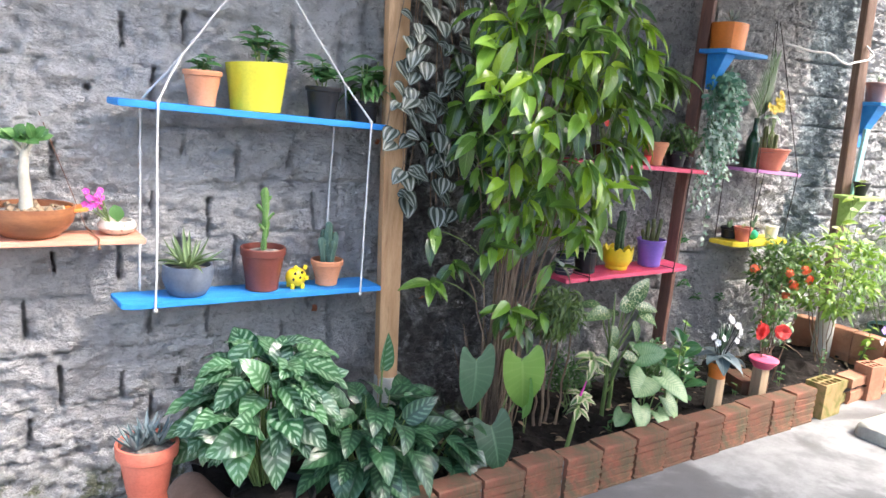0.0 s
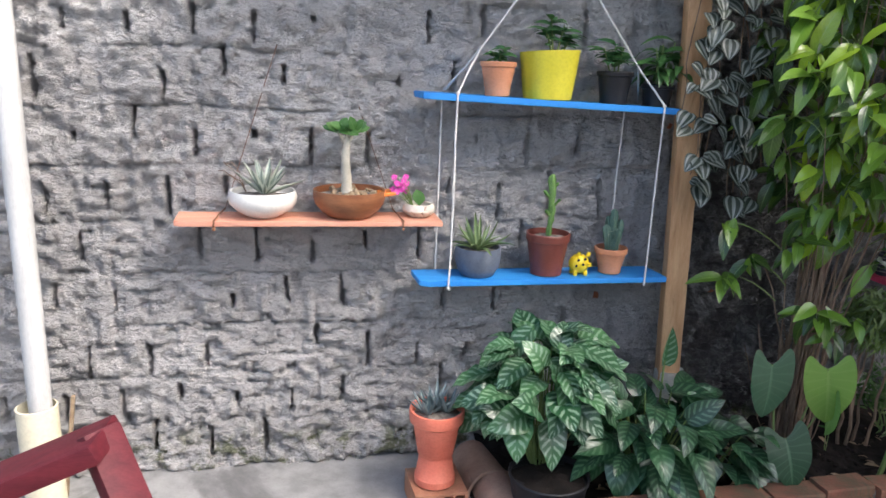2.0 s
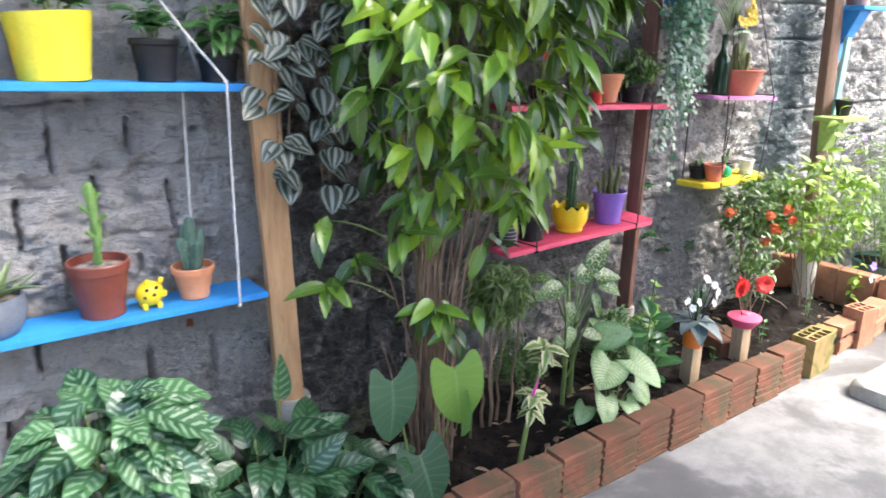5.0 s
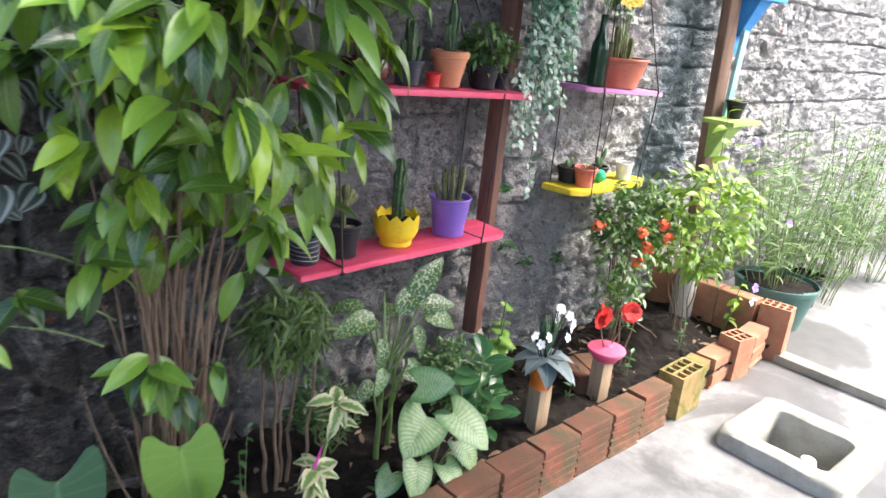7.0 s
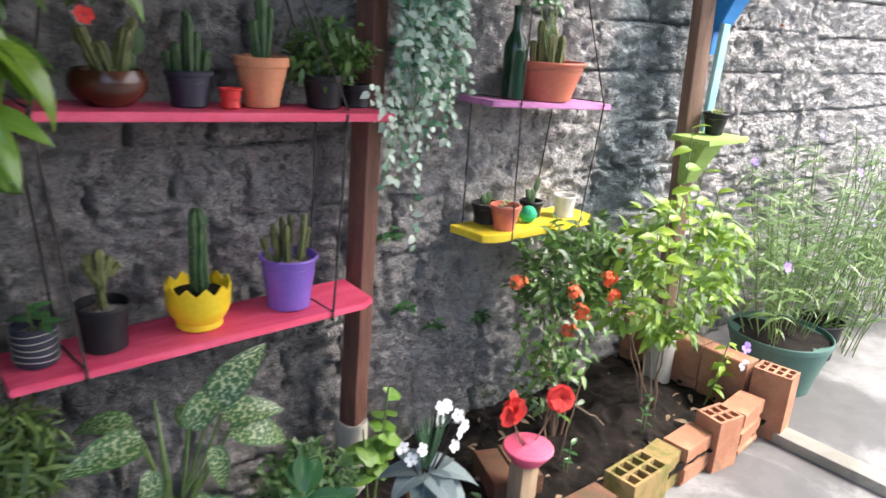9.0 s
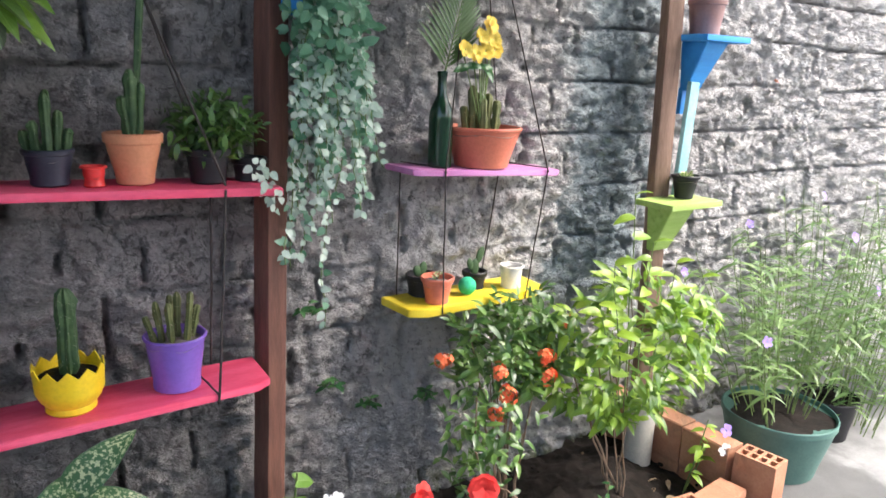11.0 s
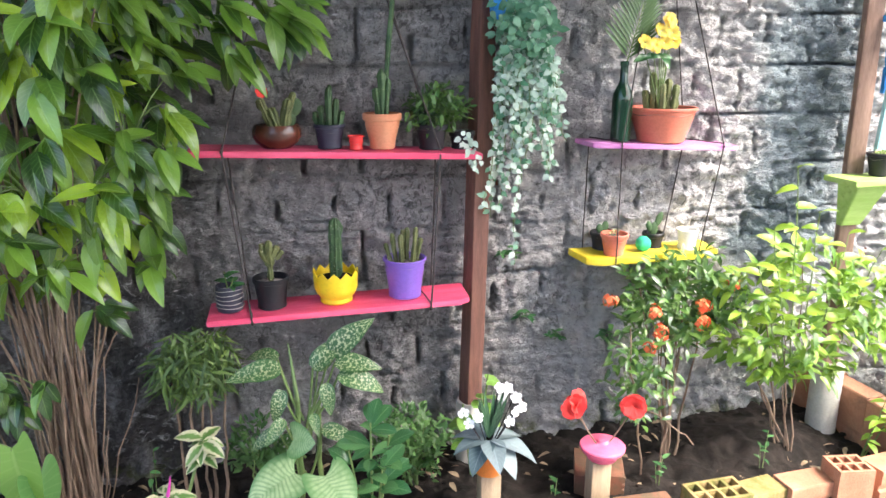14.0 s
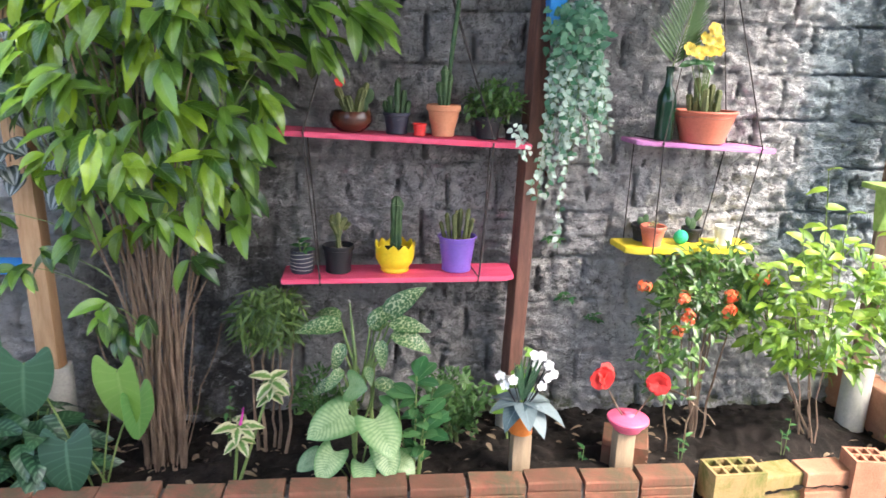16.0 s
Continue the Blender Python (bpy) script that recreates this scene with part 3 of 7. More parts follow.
def main_wall():
    xs = wall_lines(0.1, -2.6, 6.4, (-0.011, -0.007, -0.003, 0.003, 0.007, 0.011, 0.021, 0.031, 0.042, 0.053, 0.064, 0.075))
    xs = np.concatenate([xs, np.arange(6.42, 15, 0.03)])
    zs = wall_lines(COURSE, -0.1, 3.0, (-0.009, -0.004, 0.004, 0.009) + tuple(0.021 + 0.0125 * k for k in range(13)))

    def place(xx, zz):
        row = np.round((zz - COURSE / 2) / COURSE).astype(int)
        col = np.round(xx / 0.1).astype(int)
        rng = np.random.default_rng(5)
        chance, low, high = rng.random((40, 200)), rng.random((40, 200)), rng.random((40, 200))
        c = (chance[row % 40, col % 200], low[row % 40, col % 200], high[row % 40, col % 200])
        within = zz / COURSE - row
        upright = (np.abs(xx - col * 0.1) < 0.002 + 0.0065 * (0.45 + lattice(xx, zz, 21, 19))) & ((col + row) % 2 == 0) & (c[0] > 0.16)
        upright &= (within > 0.6 * c[1] - 0.05) & (within < 0.5 + 0.55 * c[2])
        level = np.abs(zz - np.round(zz / COURSE) * COURSE) < 0.006
        patch = lattice(xx, zz, 2.6, 9)
        h = 0.012 * (lattice(xx, zz, 3.1, 1) - 0.5) + 0.011 * (lattice(xx, zz, 9, 2) - 0.5) + 0.026 * (lattice(xx, zz, 24, 3) - 0.5)
        h += 0.034 * (lattice(xx, zz, 47, 4) - 0.5) + 0.034 * np.abs(lattice(xx, zz * 1.5, 34, 11) - 0.5)
        streak = lattice(xx, zz * 4.0, 11, 12)
        h -= 0.014 * np.clip(streak - 0.62, 0, 1) * 3
        ripple = lattice(xx * 0.45, zz * 1.7, 34, 16)
        h -= 0.016 * np.clip(ripple - 0.55, 0, 1) * 3 * (0.35 + lattice(xx, zz, 4, 17))
        h -= np.where(level, 0.017 * np.clip(patch * 3.2 - 0.8, 0, 1) * (0.3 + lattice(xx, zz, 14, 6)), 0)
        course = np.abs(zz - np.round(zz / COURSE) * COURSE) < 0.006
        h -= np.where(course & (xx > 2.2), np.where(xx > 4.7, 0.026, 0.02) * np.clip(lattice(xx, zz, 7, 18) * 3 - 1.1, 0, 1), 0)
        h -= np.where(upright, 0.06, 0)
        h += 0.02 * np.clip(0.09 - zz, 0, 0.1) / 0.09 * lattice(xx, zz, 7, 13)
        wx = xx + 0.024 * (lattice(xx, zz, 1.6, 7) - 0.5) + 0.007 * (lattice(xx, zz, 13, 14) - 0.5)
        wz = zz + 0.02 * (lattice(xx, zz, 2.7, 8) - 0.5) + 0.008 * (lattice(xx, zz, 17, 15) - 0.5)
        return wx, WALL_Y - h - 0.008, wz

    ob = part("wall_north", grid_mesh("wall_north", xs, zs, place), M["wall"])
    tagged(ob, "rough grey cement-rendered block wall with open joints", "wall", kind="structure")
    back = part("wall_core", box(bmesh.new(), (17.8, 0.12, 3.12), (6.2, WALL_Y + 0.2, 1.44)), M["mortar"], ob, smooth=False)
    return ob


main_wall()


def rough_panel(name, size, at, material, label):
    ob = part(name, box(bmesh.new(), size, at), material, smooth=False)
    return tagged(ob, label, "wall", kind="structure")


# unseen walls added round the yard to bound the sky light
rough_panel("wall_south", (9, 0.15, 2.7), (2.75, -4.4, 1.34), M["house"], "unseen painted wall added behind the yard")
rough_panel("wall_far_south", (20, 0.15, 2.4), (5, -6.6, 1.19), M["pale_paint"], "unseen pale wall added across the yard")
rough_panel("wall_east", (0.15, 8, 2.4), (14.6, -1, 1.18), M["pale_paint"], "unseen pale wall added at the far end")

# yard floor, with the drain's pit left open
DRAIN = (4.24, 1.465, 0.155)


def yard_floor():
    bm = bmesh.new()
    cx, cy, h = DRAIN
    xs, ys = (-300, -1.3, cx - h, cx + h, 14.7, 300), (-300, -4.6, cy - h, cy + h, 2.75, 300)
    for i in range(5):
        for j in range(5):
            if (i, j) == (2, 2):
                continue
            bm.faces.new([bm.verts.new((x, y, 0)) for x, y in ((xs[i], ys[j]), (xs[i + 1], ys[j]), (xs[i + 1], ys[j + 1]), (xs[i], ys[j + 1]))])
    bmesh.ops.remove_doubles(bm, verts=bm.verts, dist=1e-5)
    ob = part("floor", bm, M["floor"], smooth=False)
    tagged(ob, "worn grey concrete yard floor with damp patches", "floor", kind="structure")


yard_floor()


def drain_box():
    cx, cy, h = DRAIN
    t = empty("drain_box", (cx, cy, 0), "square raised concrete drain box with an open pit", "drain", kind="structure")
    bm = bmesh.new()
    loops = []
    for r, z, n in ((h + 0.105, -0.01, 7), (h + 0.1, 0.045, 7), (h + 0.09, 0.06, 7), (h + 0.07, 0.068, 7), (h + 0.02, 0.066, 9), (h + 0.004, 0.055, 10), (h - 0.002, 0.03, 12), (h - 0.002, -0.02, 14)):
        ring = []
        for k in range(72):
            c, d = math.cos(k * math.pi / 36), math.sin(k * math.pi / 36)
            p = Vector((r * math.copysign(abs(c) ** (2 / n), c), r * math.copysign(abs(d) ** (2 / n), d), z))
            ring.append(bm.verts.new(p + 0.006 * noise.noise_vector(p * 16)))
        loops.append(ring)
    for p, q in zip(loops, loops[1:]):
        for k in range(72):
            bm.faces.new((p[k], p[(k + 1) % 72], q[(k + 1) % 72], q[k]))
    part("rim", bm, M["kerb"], t)
    bm = bmesh.new()
    for sx, sy, x, y in ((2 * h, 0.02, 0, h + 0.01), (2 * h, 0.02, 0, -h - 0.01), (0.02, 2 * h, h + 0.01, 0), (0.02, 2 * h, -h - 0.01, 0)):
        box(bm, (sx, sy, 0.2), (x, y, -0.1))
    box(bm, (2 * h, 2 * h, 0.02), (0, 0, -0.19))
    part("pit", bm, M["kerb"], t, smooth=False)
    cap = empty("pipe_cap", (cx - 0.02, cy - 0.05, -0.18), "white plastic pipe cap in the drain pit", "pipe")
    part("stem", lathe(bmesh.new(), [(0.026, 0), (0.026, 0.12)], 16), M["white_ceramic"], cap)
    part("cap", lathe(bmesh.new(), [(0.03, 0.12), (0.034, 0.13), (0.034, 0.16), (0.028, 0.178), (0.001, 0.186)], 20), M["white_ceramic"], cap)


drain_box()
kerb = part("kerb_east", box(bmesh.new(), (0.1, 3.2, 0.05), (5.02, 0.3, 0.02), bevel=0.012), M["kerb"])
tagged(kerb, "low concrete kerb strip across the yard", "kerb", kind="structure")


def roof():
    """Unseen corrugated sheet added for shade, deeper mid-yard than at its west end."""
    for name, x0, x1, y0, label in (("roof", 2.42, 4.95, -2.8, "unseen corrugated sheet roof added to shade the yard"), ("roof_eave", 0.35, 2.38, 1.7, "unseen corrugated sheet eave added to shade the upper wall")):
        def place(xx, yy):
            return xx, yy, 2.72 + 0.02 * np.sin(xx * 36) + 0.08 * (WALL_Y - yy) / 3
        ob = part(name, grid_mesh(name, np.arange(x0, x1, 0.04), np.array([y0, 2.3, 2.72]), place), M["tin"])
        tagged(ob, label, "roof", kind="structure")
        for y in ((y0 + 0.2, 1.0, 2.5) if y0 < 0 else (1.8, 2.5)):
            part("rafter", box(bmesh.new(), (x1 - x0 - 0.02, 0.06, 0.1), ((x0 + x1) / 2, y, 2.64 + 0.08 * (WALL_Y - y) / 3), bevel=0.004), M["dark_wood"], ob)


roof()


# ---- posts ----
def post(name, base, top, size, material, label, sleeve_h=0.0, sleeve_r=0.06, sleeve_mat=None):
    b, t = Vector(base), Vector(top)
    ob = empty(name, base, label, "post")
    m = (t - b).to_track_quat("Z", "X").to_matrix().to_4x4()
    bm = box(bmesh.new(), (size[0], size[1], (t - b).length), (0, 0, (t - b).length / 2), bevel=0.006)
    bmesh.ops.subdivide_edges(bm, edges=[e for e in bm.edges if e.calc_length() > 0.5], cuts=14)
    for v in bm.verts:
        n = noise.noise(v.co * 3)
        v.co.x += 0.006 * n
        v.co.y += 0.004 * noise.noise(v.co * 4 + Vector((3, 1, 2)))
    bm.transform(m)
    part("shaft", bm, material, ob)
    if sleeve_h:
        r = sleeve_r
        bm = lathe(bmesh.new(), [(r, 0), (r, sleeve_h - 0.01), (r - 0.004, sleeve_h), (r - 0.012, sleeve_h - 0.002), (0.01, sleeve_h - 0.012)], 24)
        part("sleeve", bm, sleeve_mat or M["sleeve"], ob, "pale cement-filled pipe sleeve")
    return ob


post("wooden_post", (1.59, 2.46, 0.05), (1.505, 2.475, 2.68), (0.085, 0.06), M["wood"], "pale unpainted wooden post leaning against the wall", 0.36, 0.058)
post("wooden_post", (3.385, 2.54, 0.05), (3.455, 2.57, 2.68), (0.07, 0.06), M["dark_wood"], "dark brown stained wooden post beside the pink shelves", 0.26, 0.05)
post("wooden_post", (4.9, 2.41, 0.05), (4.985, 2.57, 2.68), (0.075, 0.06), M["post3"], "weathered brown wooden post carrying small bracket shelves", 0.34, 0.06)


def drain_pipe():
    ob = empty("white_pole", (-0.745, 2.5, 0), "chalky white pole standing in a cream pipe", "pole")
    part("shaft", tube(bmesh.new(), bend((0.01, 0, 0.02), (0.015, 0.03, 2.7), 0, 8), 0.038, 14), M["pole_white"], ob)
    bm = lathe(bmesh.new(), [(0.066, 0), (0.066, 0.37), (0.06, 0.372), (0.06, 0.3), (0.02, 0.29)], 28)
    part("pipe_sleeve", bm, M["pvc"], ob, "wide cream plastic pipe")
    part("loose_strip", box(bmesh.new(), (0.012, 0.02, 0.4), (0.085, 0.02, 0.195), (0, 8, 0), bevel=0.003), M["litter"], ob)


drain_pipe()


# ---- shelves ----
def plank(bm, x0, x1, y0, y1, z, thick, cut=(0.0, 0.0), tilt=0.0, drop=0.0):
    """A board with chamfered front corners: cut trims the front at its ends; drop lowers its far end, tilt its back edge."""
    pts = [(x0, y1), (x0 + cut[0] * 0.2, y0 + abs(cut[0]) * 0.5), (x0 + cut[0], y0), (x1 - cut[1], y0), (x1 - cut[1] * 0.2, y0 + abs(cut[1]) * 0.5), (x1, y1)]
    pts = [p for i, p in enumerate(pts) if i == 0 or (Vector(p) - Vector(pts[i - 1])).length > 1e-4]
    low, high = [], []
    for x, y in pts:
        zz = z - drop * (x - x0) / (x1 - x0) - tilt * (y - y0) / (y1 - y0)
        low.append(bm.verts.new((x, y, zz - thick)))
        high.append(bm.verts.new((x, y, zz)))
    bm.faces.new(low)
    bm.faces.new(high[::-1])
    n = len(pts)
    for i in range(n):
        bm.faces.new((low[i], high[i], high[(i + 1) % n], low[(i + 1) % n]))
    bmesh.ops.recalc_face_normals(bm, faces=bm.faces)
    bmesh.ops.bevel(bm, geom=list(bm.edges), offset=0.0025, segments=2, affect="EDGES")
    return bm


def swing_shelf(name, label, boards, cords, cord_mat, r, knots=()):
    """Boards hung one above the other on cords: one thing."""
    ob = empty(name, (0, 0, 0), label, "hanging shelf")
    for args, mat in boards:
        part("board", plank(bmesh.new(), *args), mat, ob)
    for a, b, *thin in cords:
        k = thin[0] if thin else r
        part("rope", tube(bmesh.new(), bend(a, b, 0, 5, k * 0.5), k, 6), cord_mat, ob)
    for k in knots:
        bm = bmesh.new()
        bmesh.ops.create_icosphere(bm, subdivisions=2, radius=r * 1.9, matrix=Matrix.Translation(k))
        for v in bm.verts:
            v.co += 0.6 * r * noise.noise_vector(v.co * 160)
        part("knot", bm, cord_mat, ob)
    return ob


BU = lambda x: 1.462 - 0.033 * (x - 0.55)
blue_knots = [(0.672, 2.425, BU(0.67) + 0.004), (1.425, 2.425, BU(1.42) + 0.004)]
swing_shelf("rope_shelf", "two blue boards hung on white rope with potted plants", [
    ((0.55, 1.496, 2.425, 2.6, BU(0.55), 0.022, (0.05, 0.0), 0.0, 0.032), M["blue"]),
    ((0.555, 1.512, 2.425, 2.6, 0.806, 0.02, (0.04, -0.0), 0.004, 0.004), M["blue"]),
], [
    ((0.672, 2.422, BU(0.67) + 0.005), (0.76, 2.5, 1.61)), ((0.66, 2.605, BU(0.66) + 0.005), (0.76, 2.5, 1.61)), ((0.76, 2.5, 1.61), (1.04, 2.53, 1.98)),
    ((1.425, 2.422, BU(1.42) + 0.005), (1.345, 2.5, 1.57)), ((1.41, 2.605, BU(1.42) + 0.005), (1.345, 2.5, 1.57)), ((1.345, 2.5, 1.57), (1.05, 2.53, 1.98)),
    ((0.672, 2.422, BU(0.67)), (0.664, 2.421, 0.785)), ((0.655, 2.606, BU(0.67)), (0.65, 2.606, 0.785)),
    ((1.425, 2.422, BU(1.42)), (1.418, 2.421, 0.782)), ((1.36, 2.606, BU(1.42)), (1.345, 2.606, 0.782)),
    ((1.04, 2.53, 1.98), (1.045, 2.62, 2.0)),
], M["rope"], 0.0036, blue_knots + [(0.76, 2.5, 1.61), (0.664, 2.421, 0.78), (1.418, 2.421, 0.778)])
swing_shelf("rope_shelf", "salmon pink board hung on brown cord with three pots", [
    ((-0.265, 0.64, 2.44, 2.61, 1.026, 0.018, (0.03, 0.0), 0.0, 0.006), M["salmon"]),
], [
    ((-0.13, 2.437, 1.03), (-0.11, 2.615, 1.035)), ((0.5, 2.437, 1.025), (0.485, 2.615, 1.03)), ((-0.13, 2.437, 1.03), (-0.132, 2.44, 1.0)), ((0.5, 2.437, 1.025), (0.5, 2.44, 0.998)),
    ((-0.11, 2.612, 1.03), (0.08, 2.645, 1.6), 0.0013), ((0.485, 2.612, 1.03), (0.36, 2.645, 1.4), 0.0013),
], M["cord_brown"], 0.003, [(-0.13, 2.435, 1.0), (0.5, 2.435, 0.995)])

PU = lambda x: 1.33 - 0.034 * (x - 2.45)
swing_shelf("rope_shelf", "two pink boards hung on dark cord with cactus pots", [
    ((2.44, 3.38, 2.37, 2.56, PU(2.44), 0.02, (0.0, 0.0), 0.0, 0.034), M["pink"]),
    ((2.455, 3.355, 2.37, 2.56, 0.776, 0.02, (0.0, 0.05), 0.0, -0.012), M["pink"]),
], [
    ((2.545, 2.367, 1.325), (2.7, 2.58, 1.9)), ((2.545, 2.367, 1.325), (2.6, 2.366, 0.755)), ((2.545, 2.564, 1.325), (2.59, 2.564, 0.76)), ((2.6, 2.366, 0.755), (2.58, 2.564, 0.78)),
    ((3.235, 2.367, 1.3), (3.2, 2.366, 0.76)), ((3.26, 2.564, 1.3), (3.24, 2.564, 0.765)), ((3.235, 2.367, 1.31), (3.06, 2.58, 1.9)), ((3.26, 2.564, 1.3), (3.07, 2.59, 1.9)),
    ((3.2, 2.367, 0.786), (3.19, 2.564, 0.784)), ((2.6, 2.367, 0.78), (2.58, 2.564, 0.78)), ((2.545, 2.367, 1.334), (2.54, 2.564, 1.334)),
], M["cord_dark"], 0.003, [(2.545, 2.366, 1.325), (2.6, 2.365, 0.76), (3.2, 2.365, 0.765)])
swing_shelf("rope_shelf", "mauve board above a yellow board hung on thin cord", [
    ((3.81, 4.41, 2.45, 2.62, 1.31, 0.018, (0.03, 0.04), 0.0, 0.026), M["mauve"]),
    ((3.8, 4.37, 2.43, 2.61, 0.882, 0.026, (0.06, 0.06), 0.0, -0.004), M["yellow_board"]),
], [
    ((3.92, 2.447, 1.305), (3.915, 2.427, 0.86)), ((3.87, 2.624, 1.305), (3.86, 2.614, 0.86)), ((4.33, 2.447, 1.288), (4.25, 2.427, 0.862)), ((4.27, 2.624, 1.29), (4.2, 2.614, 0.862)),
    ((3.92, 2.447, 1.305), (4.1, 2.6, 2.15)), ((4.33, 2.447, 1.288), (4.14, 2.6, 2.15)), ((4.27, 2.624, 1.29), (4.13, 2.61, 2.15)), ((4.33, 2.447, 1.297), (4.27, 2.624, 1.297)), ((3.92, 2.447, 1.312), (3.87, 2.624, 1.312)),
], M["cord_dark"], 0.0024, [(3.92, 2.446, 1.3), (4.33, 2.446, 1.285)])


def bracket_shelf(at, w, d, mat, back, label, tail=0.0, tail_mat=None, lean=0.0):
    """A small board on a tapered bracket, fixed to a post."""
    ob = empty("bracket_shelf", at, label, "shelf")
    part("board", box(bmesh.new(), (w, d, 0.022), (0, 0, -0.011), (0, lean, 0), bevel=0.003), mat, ob)
    bm = bmesh.new()
    x0, x1 = back
    depth = d * 0.42
    vs = [bm.verts.new(p) for p in ((x0, depth, -0.022), (x1, depth, -0.022), (x1 - 0.03, depth, -0.2), (x0 + 0.02, depth, -0.2), (x0, -depth * 0.6, -0.022), (x1, -depth * 0.6, -0.022), (x1 - 0.03, depth * 0.6, -0.2), (x0 + 0.02, depth * 0.6, -0.2))]
    for f in ((0, 1, 2, 3), (7, 6, 5, 4), (0, 4, 5, 1), (1, 5, 6, 2), (2, 6, 7, 3), (3, 7, 4, 0)):
        bm.faces.new([vs[i] for i in f])
    bmesh.ops.recalc_face_normals(bm, faces=bm.faces)
    bmesh.ops.bevel(bm, geom=list(bm.edges), offset=0.003, segments=2, affect="EDGES")
    part("bracket", bm, mat, ob)
    if tail:
        part("backing_strip", box(bmesh.new(), (0.06, 0.02, tail), ((x0 + x1) / 2 - 0.01, depth, -0.19 - tail / 2), bevel=0.003), tail_mat or mat, ob)
    return ob


bracket_shelf((3.545, 2.45, 1.915), 0.35, 0.17, M["blue"], (-0.122, -0.035), "small blue bracket shelf on the dark post", lean=0.0)
bracket_shelf((5.09, 2.44, 1.757), 0.26, 0.17, M["blue"], (-0.07, 0.06), "small blue bracket shelf on the weathered post", 0.1, lean=0.0)
bracket_shelf((4.93, 2.37, 1.163), 0.29, 0.17, M["green_board"], (-0.09, 0.05), "small green bracket shelf on the weathered post")
strip = part("painted_strip", box(bmesh.new(), (0.05, 0.02, 0.46), (5.035, 2.455, 1.36), (0, 3, 0), bevel=0.003), M["teal_board"])
tagged(strip, "pale teal painted strip on the weathered post", "board")


# ---- pots ----
def pot(name, at, rim, base, h, mat, label, lip=0.018, soil="grit", square=0.0, belly=0.0, wave=None, seg=30, foot=0.0):
    ob = empty(name, at, label, "flower pot")
    R, B, t = rim / 2, base / 2, 0.006
    rows = [(B * 0.9, 0.0), (B, 0.003)]
    if foot:
        rows += [(B, foot * 0.6), (B * 0.9, foot)]
    for k in (0.25, 0.5, 0.75):
        rows.append((B + (R - B) * k - (0.004 if lip else 0) + belly * math.sin(math.pi * k), foot + (h - foot - lip) * k))
    if lip:
        rows += [(R - 0.005, h - lip), (R, h - lip + 0.002), (R + 0.001, h - 0.004), (R - 0.002, h)]
    else:
        rows += [(R, h)]
    rows += [(R - t, h - 0.001), (R - t - 0.002, h - 0.022)]
    inner = rows[-1][0]
    body = lathe(bmesh.new(), rows, seg, wave=wave, square=square)
    part("body", body, mat, ob)
    if soil:
        bm = lathe(bmesh.new(), [(inner + 0.002, h - 0.024), (inner * 0.6, h - 0.016), (0.001, h - 0.014)], seg, square=square, wave=lambda a, i: (0, 0.004 * math.sin(a * 5 + i)))
        part("soil", bm, M[soil], ob, "gritty potting soil")
    return ob


pot("clay_pot", (0.83, 2.51, 1.452), 0.127, 0.087, 0.118, M["terracotta"], "small terracotta pot on the blue shelf")
pot("square_planter", (1.016, 2.51, 1.446), 0.205, 0.165, 0.165, M["yellow_pot"], "squarish yellow painted planter on the blue shelf", lip=0, square=0.3, wave=lambda a, i: (0.003 * math.sin(3 * a), 0.006 * math.cos(a + 0.6) if i > 4 else 0))
pot("plastic_pot", (1.265, 2.51, 1.437), 0.13, 0.1, 0.115, M["black_plastic"], "black plastic pot on the blue shelf")
pot("plastic_pot", (1.44, 2.52, 1.432), 0.12, 0.1, 0.08, M["black_plastic"], "low black plastic pot on the blue shelf")
pot("bowl_pot", (0.789, 2.51, 0.805), 0.165, 0.122, 0.108, M["slate"], "slate blue bowl pot with an aloe", lip=0, belly=0.012)
pot("plastic_pot", (1.056, 2.51, 0.803), 0.163, 0.118, 0.16, M["brown_plastic"], "brown plastic pot with a cactus", lip=0.03)
pot("clay_pot", (1.313, 2.51, 0.803), 0.125, 0.085, 0.1, M["terracotta"], "small terracotta pot on the lower blue shelf", lip=0.022)
pot("bowl_pot", (0.025, 2.53, 1.024), 0.22, 0.105, 0.092, M["white_ceramic"], "white oval ceramic bowl with an agave", lip=0, belly=0.03)
bowl = pot("bowl_pot", (0.32, 2.53, 1.022), 0.25, 0.15, 0.098, M["bowl_wood"], "varnished brown wooden bowl with a desert rose", lip=0, belly=0.02)
part("lug", box(bmesh.new(), (0.07, 0.09, 0.012), (0.125, 0, 0.084), (0, -8, 0), bevel=0.005), M["orange_pot"], bowl, "amber varnished lug")
pot("bowl_pot", (0.568, 2.53, 1.021), 0.1, 0.066, 0.048, M["cream_ceramic"], "small cream patterned ceramic pot", lip=0, belly=0.018)

jar = pot("glass_jar", (2.526, 2.47, 0.777), 0.086, 0.084, 0.09, M["blue_black"], "dark glass jar wound with wire", lip=0.0, belly=0.004)
for k in range(5):
    ring = [(0.047 * math.cos(a), 0.047 * math.sin(a), 0.018 + 0.015 * k + 0.002 * math.sin(2 * a + k)) for a in np.linspace(0, 6.283, 25)]
    part("wire_ring", tube(bmesh.new(), ring, 0.0014, 5), M["kerb"], jar)
pot("plastic_pot", (2.665, 2.47, 0.779), 0.122, 0.098, 0.108, M["black_plastic"], "black plastic pot with a branching cactus")


def crown_wave(a, i):
    """Points round the rim of the cut-off bottle."""
    if i >= 5:
        return (0.0, 0.02 * abs(((a * 11 / (2 * math.pi)) % 1) * 2 - 1) if i in (5, 6) else 0)
    return (0, 0)


